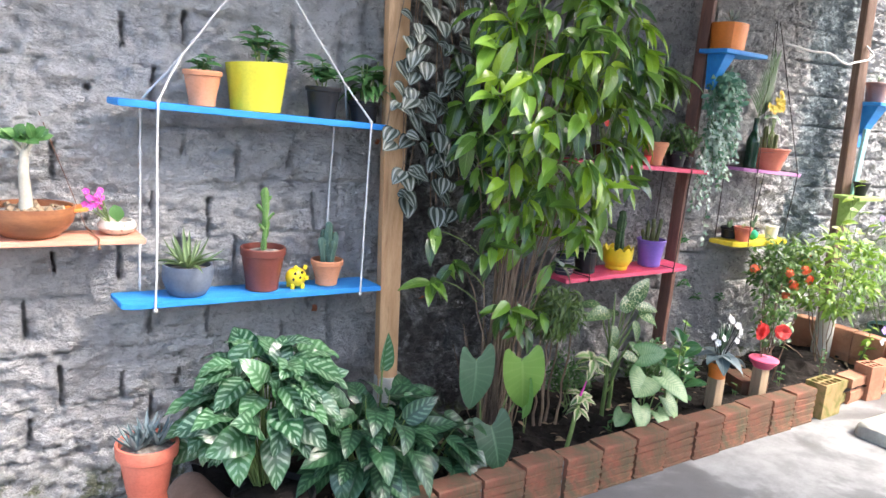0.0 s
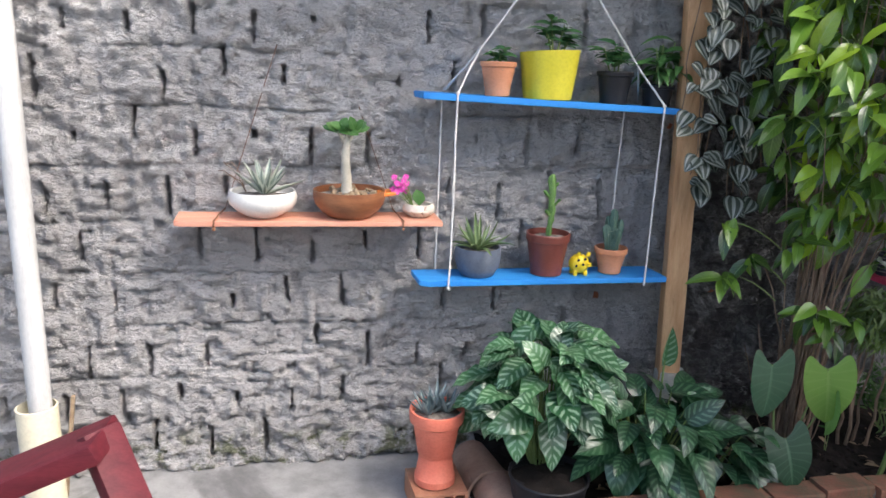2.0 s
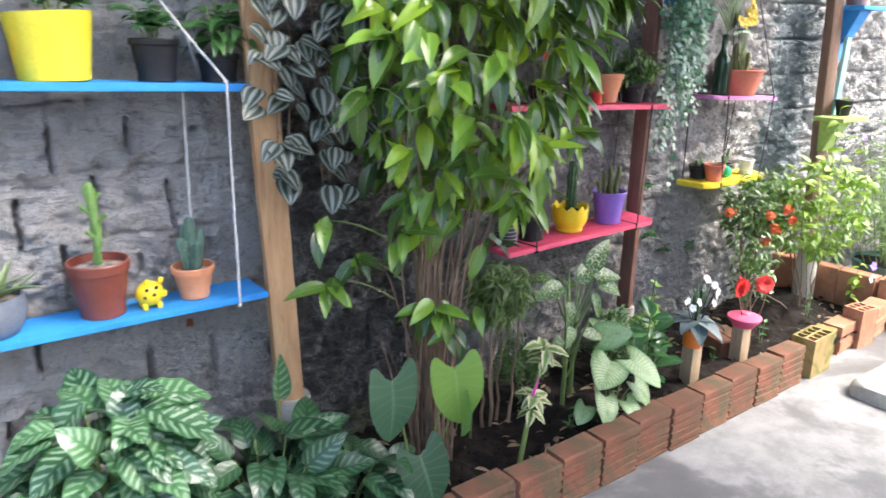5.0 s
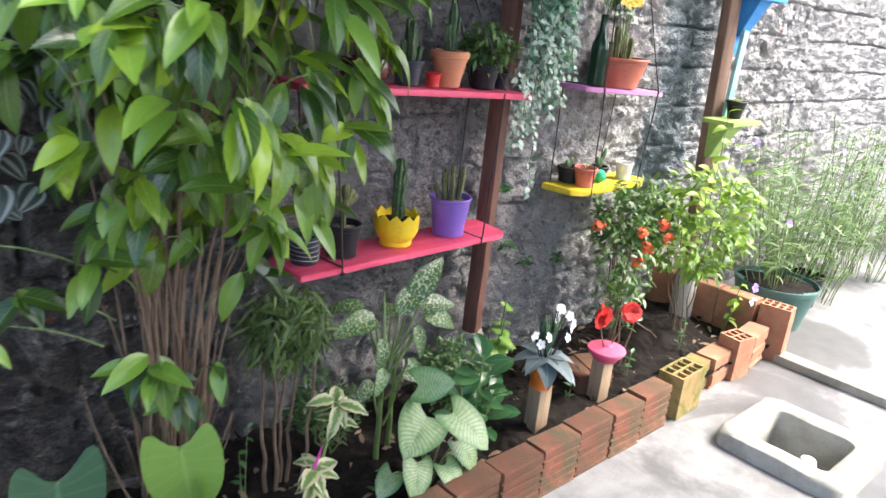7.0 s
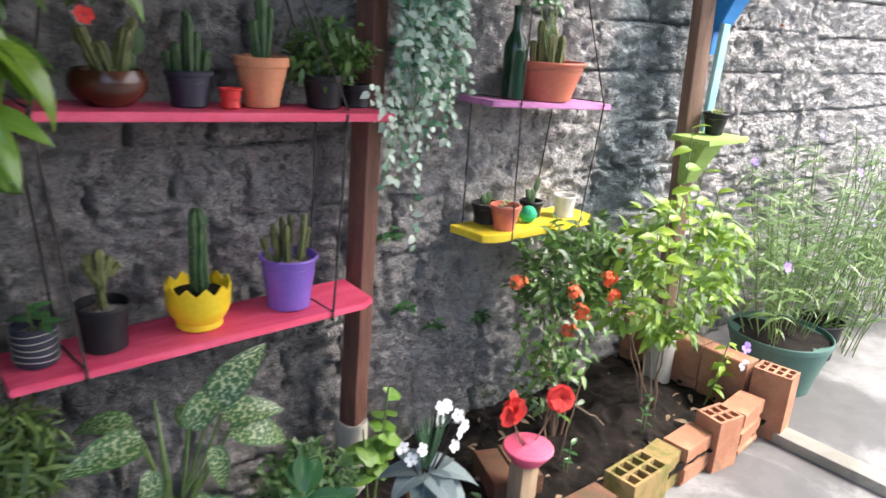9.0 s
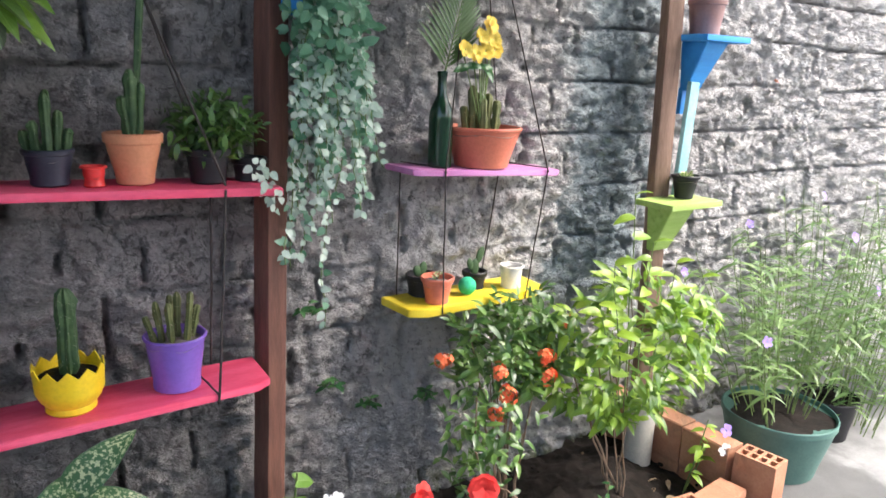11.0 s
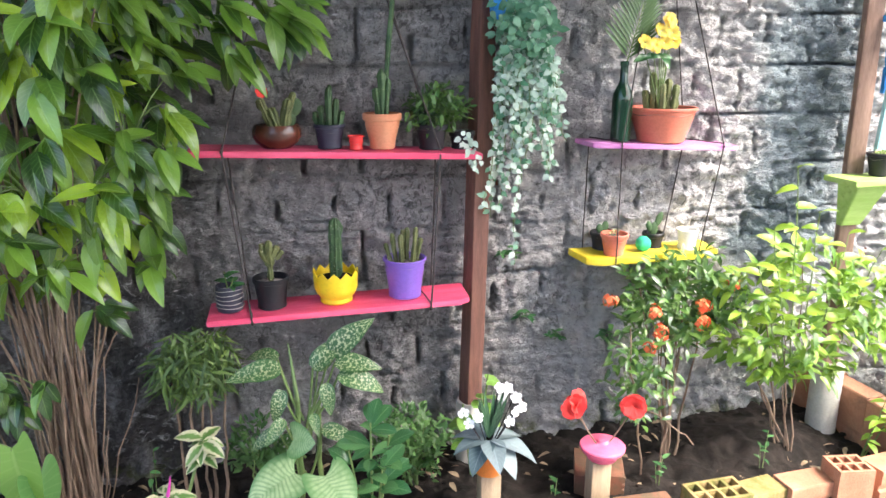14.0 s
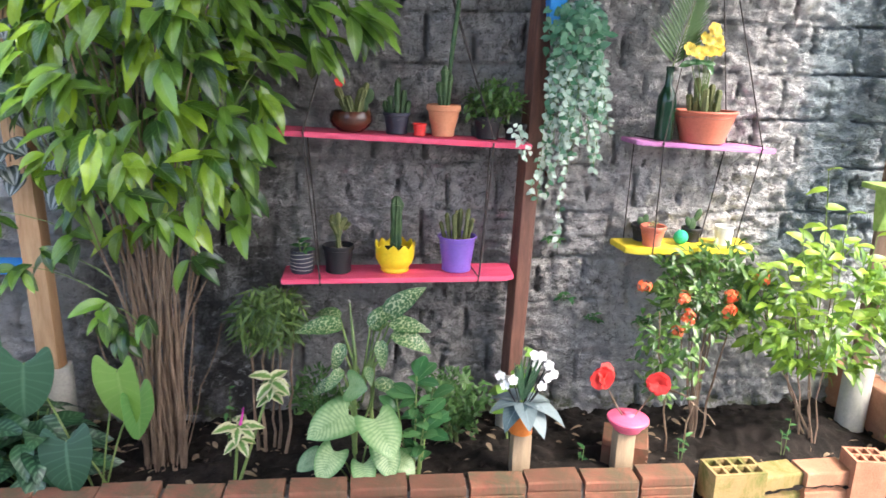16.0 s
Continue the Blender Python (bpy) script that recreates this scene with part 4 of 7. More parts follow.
crown = empty("crown_pot", (2.884, 2.47, 0.782), "yellow plastic pot cut with a zigzag crown rim", "flower pot")
part("body", lathe(bmesh.new(), [(0.05, 0), (0.056, 0.006), (0.055, 0.02), (0.066, 0.034), (0.075, 0.055), (0.077, 0.1), (0.074, 0.1), (0.071, 0.085)], 44, wave=lambda a, i: crown_wave(a, i) if i in (5, 6) else (0, 0)), M["yellow_plastic"], crown)
part("soil", lathe(bmesh.new(), [(0.073, 0.084), (0.04, 0.09), (0.001, 0.09)], 30), M["soil"], crown)
pot("bucket_pot", (3.127, 2.47, 0.785), 0.153, 0.115, 0.142, M["purple"], "purple plastic bucket pot with a cactus", lip=0.01)

pot("bowl_pot", (2.714, 2.47, 1.322), 0.14, 0.095, 0.075, M["copper"], "copper-glazed round pot with a cactus", lip=0, belly=0.02)
pot("plastic_pot", (2.883, 2.47, 1.316), 0.104, 0.08, 0.08, M["blue_black"], "blue-black plastic pot with a cactus", lip=0.014)
pot("cup", (2.966, 2.44, 1.313), 0.056, 0.046, 0.046, M["red_plastic"], "small red plastic cup", lip=0.006)
pot("clay_pot", (3.058, 2.47, 1.31), 0.129, 0.083, 0.118, M["terracotta"], "terracotta pot with a tall cactus", lip=0.024)
pot("plastic_pot", (3.226, 2.47, 1.304), 0.11, 0.085, 0.085, M["black_plastic"], "black plastic pot with a trailing plant")
pot("plastic_pot", (3.34, 2.5, 1.3), 0.09, 0.075, 0.06, M["black_plastic"], "low black plastic pot beside the post")

pot("basin_pot", (4.114, 2.53, 1.3), 0.25, 0.172, 0.128, M["red_clay"], "coral red oval basin with cacti and silk flowers", lip=0.012)
pot("clay_pot", (3.931, 2.485, 0.882), 0.105, 0.075, 0.085, M["red_clay"], "small brown clay pot on the yellow board", lip=0.016)
pot("plastic_cup", (4.245, 2.5, 0.884), 0.085, 0.07, 0.08, M["white_ceramic"], "translucent white plastic cup with soil", lip=0.006)
pot("plastic_pot", (4.13, 2.555, 0.884), 0.085, 0.07, 0.06, M["black_plastic"], "small black pot with a prickly pear")
pot("plastic_pot", (3.93, 2.57, 0.884), 0.11, 0.09, 0.07, M["black_plastic"], "low black pot at the back of the yellow board")
ball = part("yarn_ball", lathe(bmesh.new(), [(0.001, 0), (0.018, 0.006), (0.028, 0.02), (0.03, 0.032), (0.025, 0.046), (0.014, 0.057), (0.001, 0.06)], 24, (4.06, 2.5, 0.884), wave=lambda a, i: (0.0012 * math.sin(a * 12 + i * 2), 0)), M["ball_green"])
tagged(ball, "small bright green ball on the yellow board", "ball")

pot("square_planter", (3.495, 2.46, 1.917), 0.165, 0.15, 0.135, M["orange_pot"], "orange planter on the blue bracket shelf", lip=0, square=0.4)
pot("plastic_pot", (5.065, 2.45, 1.759), 0.139, 0.11, 0.125, M["mauve_plastic"], "dull mauve plastic pot on a bracket shelf", lip=0.02)
pot("plastic_pot", (4.965, 2.38, 1.165), 0.104, 0.068, 0.088, M["black_plastic"], "small black pot on the green bracket shelf", lip=0.014)


def bottle(at, label):
    ob = empty("wine_bottle", at, label, "bottle")
    rows = [(0.03, 0), (0.036, 0.004), (0.037, 0.15), (0.034, 0.175), (0.02, 0.205), (0.0145, 0.22), (0.0135, 0.27), (0.0155, 0.272), (0.0155, 0.288), (0.011, 0.288), (0.0105, 0.23)]
    g = Graph("dark_green_glass")
    g.bsdf.inputs["Transmission Weight"].default_value = 0.5
    g.finish((0.012, 0.06, 0.028), 0.06)
    part("glass", lathe(bmesh.new(), rows, 28), g.mat, ob)


bottle((3.945, 2.52, 1.304), "dark green glass wine bottle used as a vase")


def pig():
    ob = empty("piggy_figurine", (1.179, 2.49, 0.803), "small glossy yellow pig figurine with black spots", "figurine")
    bm = bmesh.new()
    bmesh.ops.create_uvsphere(bm, u_segments=20, v_segments=14, radius=0.04, matrix=Matrix.Translation((0, 0, 0.042)) @ Matrix.Diagonal((1.0, 0.85, 0.92, 1)))
    part("body", bm, M["yellow_plastic"], ob)
    for x in (-0.02, 0.02):
        for y in (-0.018, 0.018):
            part("foot", box(bmesh.new(), (0.014, 0.014, 0.02), (x, y, 0.01), bevel=0.003), M["yellow_plastic"], ob)
        part("ear", box(bmesh.new(), (0.014, 0.006, 0.018), (x * 0.9 + 0.012, -0.012, 0.08), (0, 25 if x > 0 else -25, 0), bevel=0.002), M["yellow_plastic"], ob)
    part("snout", lathe(bmesh.new(), [(0.012, 0), (0.012, 0.012)], 14, (0.03, -0.02, 0.036)), M["yellow_plastic"], ob)
    for x, z in ((-0.014, 0.062), (0.012, 0.066), (-0.02, 0.04), (0.004, 0.046)):
        bm = bmesh.new()
        bmesh.ops.create_uvsphere(bm, u_segments=10, v_segments=6, radius=0.0055, matrix=Matrix.Translation((x, -0.0335 + abs(x) * 0.25, z)) @ Matrix.Diagonal((1, 0.5, 1, 1)))
        part("spot", bm, M["black_plastic"], ob)


pig()


def coral_urn():
    ob = empty("pedestal_pot", (0.614, 2.3, 0.092), "coral-painted clay pot on an upturned pot", "flower pot")
    part("foot", lathe(bmesh.new(), [(0.066, 0), (0.074, 0.006), (0.074, 0.03), (0.07, 0.034), (0.058, 0.115)], 32), M["coral"], ob)
    part("body", lathe(bmesh.new(), [(0.06, 0.112), (0.064, 0.116), (0.084, 0.235), (0.088, 0.238), (0.096, 0.245), (0.099, 0.275), (0.097, 0.287), (0.088, 0.287), (0.083, 0.262)], 36), M["coral"], ob)
    part("soil", lathe(bmesh.new(), [(0.084, 0.262), (0.04, 0.27), (0.001, 0.27)], 24), M["grit"], ob)


coral_urn()


def stump(at, r, h, label):
    ob = part("wood_stump", box(bmesh.new(), (r * 2, r * 1.7, h), (0, 0, h / 2), bevel=0.006), M["stump"])
    ob.location = at
    tagged(ob, label, "stump")


stump((3.345, 2.115, 0.04), 0.035, 0.222, "weathered square wooden stake under the orange pot")
stump((3.745, 2.12, 0.04), 0.036, 0.216, "weathered square wooden stake under the pink dish")
pot("plastic_pot", (3.342, 2.115, 0.262), 0.108, 0.086, 0.085, M["orange_pot"], "small orange pot on a wooden stake", lip=0.008)
dish = pot("dish_pot", (3.755, 2.12, 0.256), 0.156, 0.1, 0.052, M["pink_pot"], "hot pink dish on a wooden stake", lip=0.012, soil="")
part("lid", lathe(bmesh.new(), [(0.074, 0.0), (0.0755, 0.006), (0.04, 0.012), (0.022, 0.016), (0.016, 0.024), (0.001, 0.025)], 32, (0, 0, 0.046)), M["pink_pot"], dish)
pot("plastic_pot", (0.98, 2.12, 0.005), 0.28, 0.22, 0.2, M["black_plastic"], "large black nursery pot under the patterned plant", soil="soil")
tub = pot("round_tub", (5.5, 2.17, 0.0), 0.46, 0.34, 0.26, M["tub_green"], "large dark green plastic tub of flowering plants", lip=0.03, soil="soil")


# ---- leaves ----
def lance(v):
    return math.sin(math.pi * v ** 0.75) ** 0.85


def ovate(v):
    return math.sin(math.pi * (0.04 + 0.96 * v) ** 0.62) ** 0.8


def obovate(v):
    return math.sin(math.pi * v ** 1.35) ** 0.75


def strap(v):
    return min(1.0, 0.5 + 2 * v) * (1 - v ** 3)


def heart(v):
    return math.sin(math.pi * v ** 0.66) ** 0.72


def blade(name, length, width, shape, fold=0.25, droop=0.7, rows=7, cols=4, lobe=0.0, wavy=0.0, twist=0.0):
    """A leaf from the origin along +y with its face to +z, curving down towards its tip."""
    verts, uvs, y, z = [], [], 0.0, 0.0
    last = 0.0
    for i in range(rows + 1):
        v = (i / rows) ** (1.6 if lobe else 1.0)
        ang = droop * (v - 0.15)
        y += length * (v - last) * math.cos(ang)
        z -= length * (v - last) * math.sin(ang)
        last = v
        w = max(shape(v), 0.015) * width / 2
        for j in range(cols + 1):
            u = 2 * j / cols - 1
            lift = fold * w * abs(u) + wavy * width * math.sin(v * 17 + u * 2) * abs(u)
            back = lobe * length * abs(u) ** 1.8 * (v / 0.14) * math.exp(1 - v / 0.14)
            verts.append((u * w * (1 - 0.15 * fold) + twist * v * z, y - back, z + lift))
            uvs.append((0.5 + u / 2, v))
    faces = []
    for i in range(rows):
        for j in range(cols):
            a = i * (cols + 1) + j
            faces.append((a, a + 1, a + cols + 2, a + cols + 1))
    me = bpy.data.meshes.new(name)
    me.from_pydata(verts, [], faces)
    layer = me.uv_layers.new(name="UVMap")
    for poly in me.polygons:
        for li in poly.loop_indices:
            layer.data[li].uv = uvs[me.loops[li].vertex_index]
    me.shade_smooth()
    return me


def aim(base, way, up=(0, 0, 1), size=1.0):
    """The pose that lays a blade's +y along way, its face towards up."""
    y = Vector(way).normalized()
    x = y.cross(Vector(up))
    if x.length < 1e-3:
        x = y.cross(Vector((0.3, -1, 0.2)))
    x.normalize()
    z = x.cross(y)
    m = Matrix((x, y, z)).transposed().to_4x4()
    return Matrix.Translation(base) @ m @ Matrix.Scale(size, 4)


def lay(parent, meshes, poses, name="leaf", label=""):
    """One object for each leaf, sharing the blades' meshes."""
    for m in poses:
        ob = new(name, random.choice(meshes))
        ob.parent = parent
        ob.matrix_basis = m
        if label:
            ob["label"] = label


def joined(name, parent, me, poses, material, label="", kind="stuff"):
    """Many small leaves in one mesh."""
    n = len(me.vertices)
    co = np.empty(n * 3, np.float32)
    me.vertices.foreach_get("co", co)
    co = np.c_[co.reshape(-1, 3), np.ones(n)]
    faces = np.array([p.vertices[:] for p in me.polygons])
    uv = np.empty(len(me.loops) * 2, np.float32)
    me.uv_layers[0].data.foreach_get("uv", uv)
    mats = np.array([np.array(m) for m in poses])
    allco = np.einsum("kij,nj->kni", mats, co)[..., :3].reshape(-1, 3)
    allf = (faces[None] + (np.arange(len(poses)) * n)[:, None, None]).reshape(-1, 4)
    out = bpy.data.meshes.new(name)
    out.vertices.add(len(allco))
    out.vertices.foreach_set("co", allco.ravel().astype(np.float32))
    out.loops.add(allf.size)
    out.loops.foreach_set("vertex_index", allf.ravel().astype(np.int32))
    out.polygons.add(len(allf))
    out.polygons.foreach_set("loop_start", np.arange(0, allf.size, 4, dtype=np.int32))
    layer = out.uv_layers.new(name="UVMap")
    layer.data.foreach_set("uv", np.tile(uv, len(poses)))
    out.update(calc_edges=True)
    out.shade_smooth()
    ob = part(name, out, material, parent, label)
    if kind:
        ob["kind"] = kind
    return ob


def rnd(a, b):
    return random.uniform(a, b)


def vec(s=1.0):
    return Vector((rnd(-s, s), rnd(-s, s), rnd(-s, s)))


def inside(radii):
    while True:
        p = vec()
        if p.length < 1:
            return Vector((p.x * radii[0], p.y * radii[1], p.z * radii[2]))


def with_mat(me, mat):
    me.materials.append(mat)
    return me


# ---- the tall cane plant ----
def cane_plant():
    random.seed(11)
    at = Vector((2.03, 2.28, 0.07))
    ob = empty("cane_plant", at, "tall bushy cane plant with glossy pointed green leaves", "plant")
    tips = []
    for k in range(46):
        a, r = rnd(0, 6.28), 0.085 * math.sqrt(rnd(0, 1))
        foot = Vector((r * math.cos(a), r * math.sin(a) * 0.8, 0))
        h = rnd(0.75, 2.05)
        spread = Vector((rnd(-0.3, 0.34), rnd(-0.3, 0.16), 0)) * (0.35 + h * 0.42)
        top = foot + spread + Vector((0, 0, h))
        pts = [foot.lerp(top, t) - spread * (t * (1 - t)) * 1.1 + vec(0.006) for t in np.linspace(0, 1, 9)]
        part("stem", tube(bmesh.new(), pts, rnd(0.0028, 0.007), 6, 0.5, 0.1), M["bark"], ob)
        tips.append(top)
    for k in range(26):
        a = rnd(0, 6.28)
        foot = Vector((0.065 * math.cos(a), 0.06 * math.sin(a), 0))
        top = foot + Vector((rnd(-0.16, 0.16), rnd(-0.1, 0.06), rnd(0.4, 0.85)))
        part("dry_cane", tube(bmesh.new(), bend(foot, top, rnd(-0.02, 0.02), 6, 0.01), rnd(0.002, 0.004), 5, 0.6), M["bark"], ob, "thin dry bare cane")
    meshes = [with_mat(blade("cane_leaf", L0, W0, lance, 0.3, d, 7, 4, twist=tw), L["bamboo"]) for L0, W0, d, tw in ((0.145, 0.055, 0.7, 0.2), (0.165, 0.058, 1.0, -0.3), (0.13, 0.05, 0.4, 0.4), (0.14, 0.06, 1.3, -0.1))]
    near, far = [], []

    def sprig(p, n, push, small=1.0):
        for i in range(n):
            out = Vector((rnd(-1, 1), rnd(-1.1, 0.7), 0)).normalized() * rnd(0.3, 0.9) + push
            way = out + Vector((0, 0, rnd(-1.5, 0.25)))
            up = Vector((out.x * 0.5, -0.6 + out.y * 0.5, 1.0)) + vec(0.3)
            m = aim(p + vec(0.022), way, up, rnd(0.6, 1.1) * small)
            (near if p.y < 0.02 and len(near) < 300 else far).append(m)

    for k in range(205):
        p = inside((0.39, 0.34, 0.66))
        keep = Vector((0.06, -0.1, 1.53)) + p
        if keep.z < 0.86 + 0.25 * abs(p.x) / 0.43:
            keep.z += 0.3
        sprig(keep, random.randint(4, 7), Vector((p.x, p.y, 0)) * 1.6)
        start = min(tips, key=lambda t: (t - keep).length)
        if (start - keep).length < 0.7:
            part("twig", tube(bmesh.new(), bend(start * 0.98, keep, -0.03, 4), 0.0028, 4, 0.5), M["green_stem"], ob)
    for k in range(24):
        t = rnd(0, 1.05)
        p = Vector((0.34 + 0.4 * t, -0.03 + rnd(-0.1, 0.1), 1.72 - 0.1 * t + rnd(-0.16, 0.14) * (1 - 0.4 * t)))
        sprig(p, random.randint(4, 6), Vector((0.7, -0.1, -0.1)))
    part("branch", tube(bmesh.new(), bend((0.1, -0.02, 1.45), (0.76, -0.02, 1.64), -0.08, 8, 0.008), 0.006, 6, 0.5), M["green_stem"], ob)
    for p, n in (((-0.12, -0.16, 0.68), 7), ((-0.33, -0.06, 0.86), 7), ((-0.4, -0.05, 0.8), 6), ((-0.06, -0.2, 0.62), 7), ((0.02, -0.2, 0.66), 5), ((-0.1, -0.18, 0.7), 6), ((-0.45, -0.1, 1.0), 5), ((0.16, -0.1, 0.84), 6), ((-0.2, -0.12, 0.92), 6), ((0.3, -0.12, 0.98), 6)):
        p = Vector(p)
        sprig(p, n, Vector((0, -0.3, 0)), 0.9)
        part("twig", tube(bmesh.new(), bend((p.x * 0.4, p.y * 0.3, p.z - 0.12), p, -0.02, 4), 0.0026, 4, 0.6), M["green_stem"], ob)
    lay(ob, meshes, near)
    joined("foliage", ob, meshes[0], far, L["bamboo_shaded"], "inner and upper leaves")


cane_plant()


# ---- low patterned clumps ----
def clump(name, at, radii, n, meshes, label, stem_mat, seed, lift=0.55, small=(0.75, 1.1), low=-0.15):
    """A dome of broad leaves on stalks from one root."""
    random.seed(seed)
    ob = empty(name, at, label, "plant")
    poses = []
    for k in range(n):
        a = rnd(0, 6.2832)
        e = math.asin(rnd(low, 0.98))
        r = rnd(0.55, 1.0)
        d = Vector((math.cos(a) * math.cos(e), math.sin(a) * math.cos(e), math.sin(e)))
        p = Vector((d.x * radii[0] * r, d.y * radii[1] * r, max(0.05, lift * radii[2] + d.z * radii[2] * r)))
        way = Vector((d.x, d.y, 0)) * 0.9 + Vector((0, 0, rnd(-0.75, 0.1) + 0.5 * max(d.z, 0))) + vec(0.35)
        poses.append(aim(p, way, d + Vector((0, -0.35, 0.5)) + vec(0.25), rnd(*small)))
        if k % 2 == 0:
            part("stalk", tube(bmesh.new(), bend((p.x * 0.15, p.y * 0.15, 0), p, -0.03, 5), 0.0035, 5, 0.7), stem_mat, ob)
    lay(ob, meshes, poses)
    return ob


feather = [with_mat(blade("patterned_leaf", a, b, ovate, 0.2, d, 9, 6, wavy=0.05), L["feather"]) for a, b, d in ((0.165, 0.112, 0.9), (0.15, 0.105, 1.3), (0.175, 0.115, 0.6))]
deep = [with_mat(blade("dark_leaf", a, b, ovate, 0.25, d, 8, 4, wavy=0.02), L["deep"]) for a, b, d in ((0.18, 0.095, 0.8), (0.165, 0.095, 1.2), (0.15, 0.085, 0.5))]
clump("patterned_foliage_plant", (0.99, 2.23, 0.14), (0.205, 0.17, 0.315), 128, feather, "bushy plant with silver-feathered dark green leaves", M["green_stem"], 21, 0.8, low=0.02)
clump("dark_foliage_plant", (1.36, 2.15, 0.05), (0.21, 0.19, 0.25), 100, deep, "dense plant with dark green patterned leaves", M["green_stem"], 22, 0.85)
clump("dark_foliage_plant", (1.6, 2.16, 0.05), (0.18, 0.16, 0.18), 62, deep, "low plant with dark green drooping leaves", M["green_stem"], 23, 0.8)
lone = empty("young_leaf_plant", (1.47, 2.3, 0.1), "single rolled bright green young leaf", "plant")
part("stalk", tube(bmesh.new(), bend((0, 0, 0), (0.0, 0, 0.42), 0, 5), 0.004, 6), M["green_stem"], lone)
lay(lone, [with_mat(blade("young_leaf", 0.16, 0.07, ovate, 0.9, -0.3, 8, 4), L["feather"])], [aim((0, 0, 0.4), (0.03, 0, 1), (0, -1, 0.1))])


# ---- heart-leaved plant ----
def hearts(name, at, rows, meshes, label, cat="plant"):
    """Leaves hung face-on on long stalks: rows of (stalk end, tip direction, facing, size, mesh)."""
    ob = empty(name, at, label, cat)
    for p, way, up, s, k in rows:
        p = Vector(p) - Vector(at)
        part("stalk", tube(bmesh.new(), bend((rnd(-0.02, 0.02), rnd(-0.02, 0.02), 0), p, -0.04, 7), 0.004, 6, 0.7), M["green_stem"], ob)
        lay(ob, [meshes[k]], [aim(p, way, up, s)])
    return ob


random.seed(31)
heart_meshes = [with_mat(blade("heart_leaf", 0.2, 0.19, heart, 0.1, 0.45, 16, 10, 0.4, 0.008), L[k]) for k in ("heart_dark", "heart_lime", "heart")]
heart_meshes.append(with_mat(blade("folded_heart_leaf", 0.22, 0.18, heart, 0.22, 0.4, 16, 10, 0.36, 0.008), L["heart_lime"]))
hearts("heart_leaf_plant", (1.86, 2.1, 0.06), [
    ((1.69, 2.0, 0.62), (-0.05, -0.2, -1), (0.15, -1, 0.35), 0.97, 0),
    ((1.955, 2.05, 0.57), (0.1, -0.1, -1), (-0.4, -1, 0.2), 1.0, 3),
    ((2.0, 2.06, 0.46), (0.15, -0.05, -1), (1.3, -0.6, 0.1), 0.8, 2),
    ((1.79, 2.0, 0.34), (0.12, -0.4, -0.9), (-0.1, -1, 0.6), 0.92, 0),
], heart_meshes, "plant with large heart-shaped green leaves on long stalks")


# ---- striped creeper by the post ----
def creeper():
    random.seed(41)
    ob = empty("striped_creeper", (1.7, 2.42, 1.95), "hanging creeper with round silver-striped leaves", "plant")
    meshes = [with_mat(blade("striped_leaf", 0.085, 0.076, ovate, 0.12, 0.5, 7, 8), L["stripes"]), with_mat(blade("striped_leaf", 0.07, 0.064, ovate, 0.2, 0.9, 7, 8), L["stripes"])]
    poses = []
    for k in range(10):
        x = -0.22 + 0.38 * k / 9
        low = -0.5 - 0.36 * math.sin(math.pi * (k + 1) / 11) * rnd(0.75, 1.05)
        pts = bend((x * 0.7, 0.0, 0.2), (x + rnd(-0.03, 0.06), -0.02, low), 0, 10, 0.012)
        part("trailing_stem", tube(bmesh.new(), pts, 0.0022, 4), M["bark"], ob)
        for p in pts:
            for i in range(random.choice((1, 1, 1, 2))):
                side = rnd(-1, 1)
                poses.append(aim(p + Vector((rnd(-0.03, 0.03), -rnd(0.01, 0.05), rnd(-0.02, 0.02))), (side * 1.1, -0.6, rnd(-1, -0.2)), (side * 0.6, -1, rnd(0.1, 1.0)), rnd(0.65, 1.15)))
    lay(ob, meshes, poses)


creeper()


# ---- thread-leaved shrub ----
def thread_shrub():
    random.seed(51)
    at = Vector((2.41, 2.36, 0.07))
    ob = empty("thread_leaf_shrub", at, "small shrub with brown trunks and a drooping mop of thread leaves", "shrub")
    for dx, dy, tx in ((-0.03, 0, -0.03), (0.02, 0.02, 0.04), (0.05, -0.02, 0.09), (-0.06, 0.01, -0.08), (0.0, 0.03, 0.0)):
        part("trunk", tube(bmesh.new(), bend((dx, dy, 0), (tx, dy, 0.52), rnd(-0.03, 0.03), 7, 0.012), rnd(0.006, 0.011), 7, 0.5, 0.15), M["bark"], ob)
    thin = blade("thread_leaf", 0.075, 0.009, strap, 0.0, 1.1, 4, 1)
    poses = []
    for k in range(820):
        p = inside((0.135, 0.12, 0.12)) + Vector((0, 0, 0.57))
        poses.append(aim(p, (rnd(-0.7, 0.7), rnd(-0.8, 0.5), rnd(-1.3, 0.2)), vec() + Vector((0, -1, 1)), rnd(0.6, 1.2)))
    joined("foliage", ob, thin, poses, L["thread"], "drooping yellow-green thread leaves")


thread_shrub()


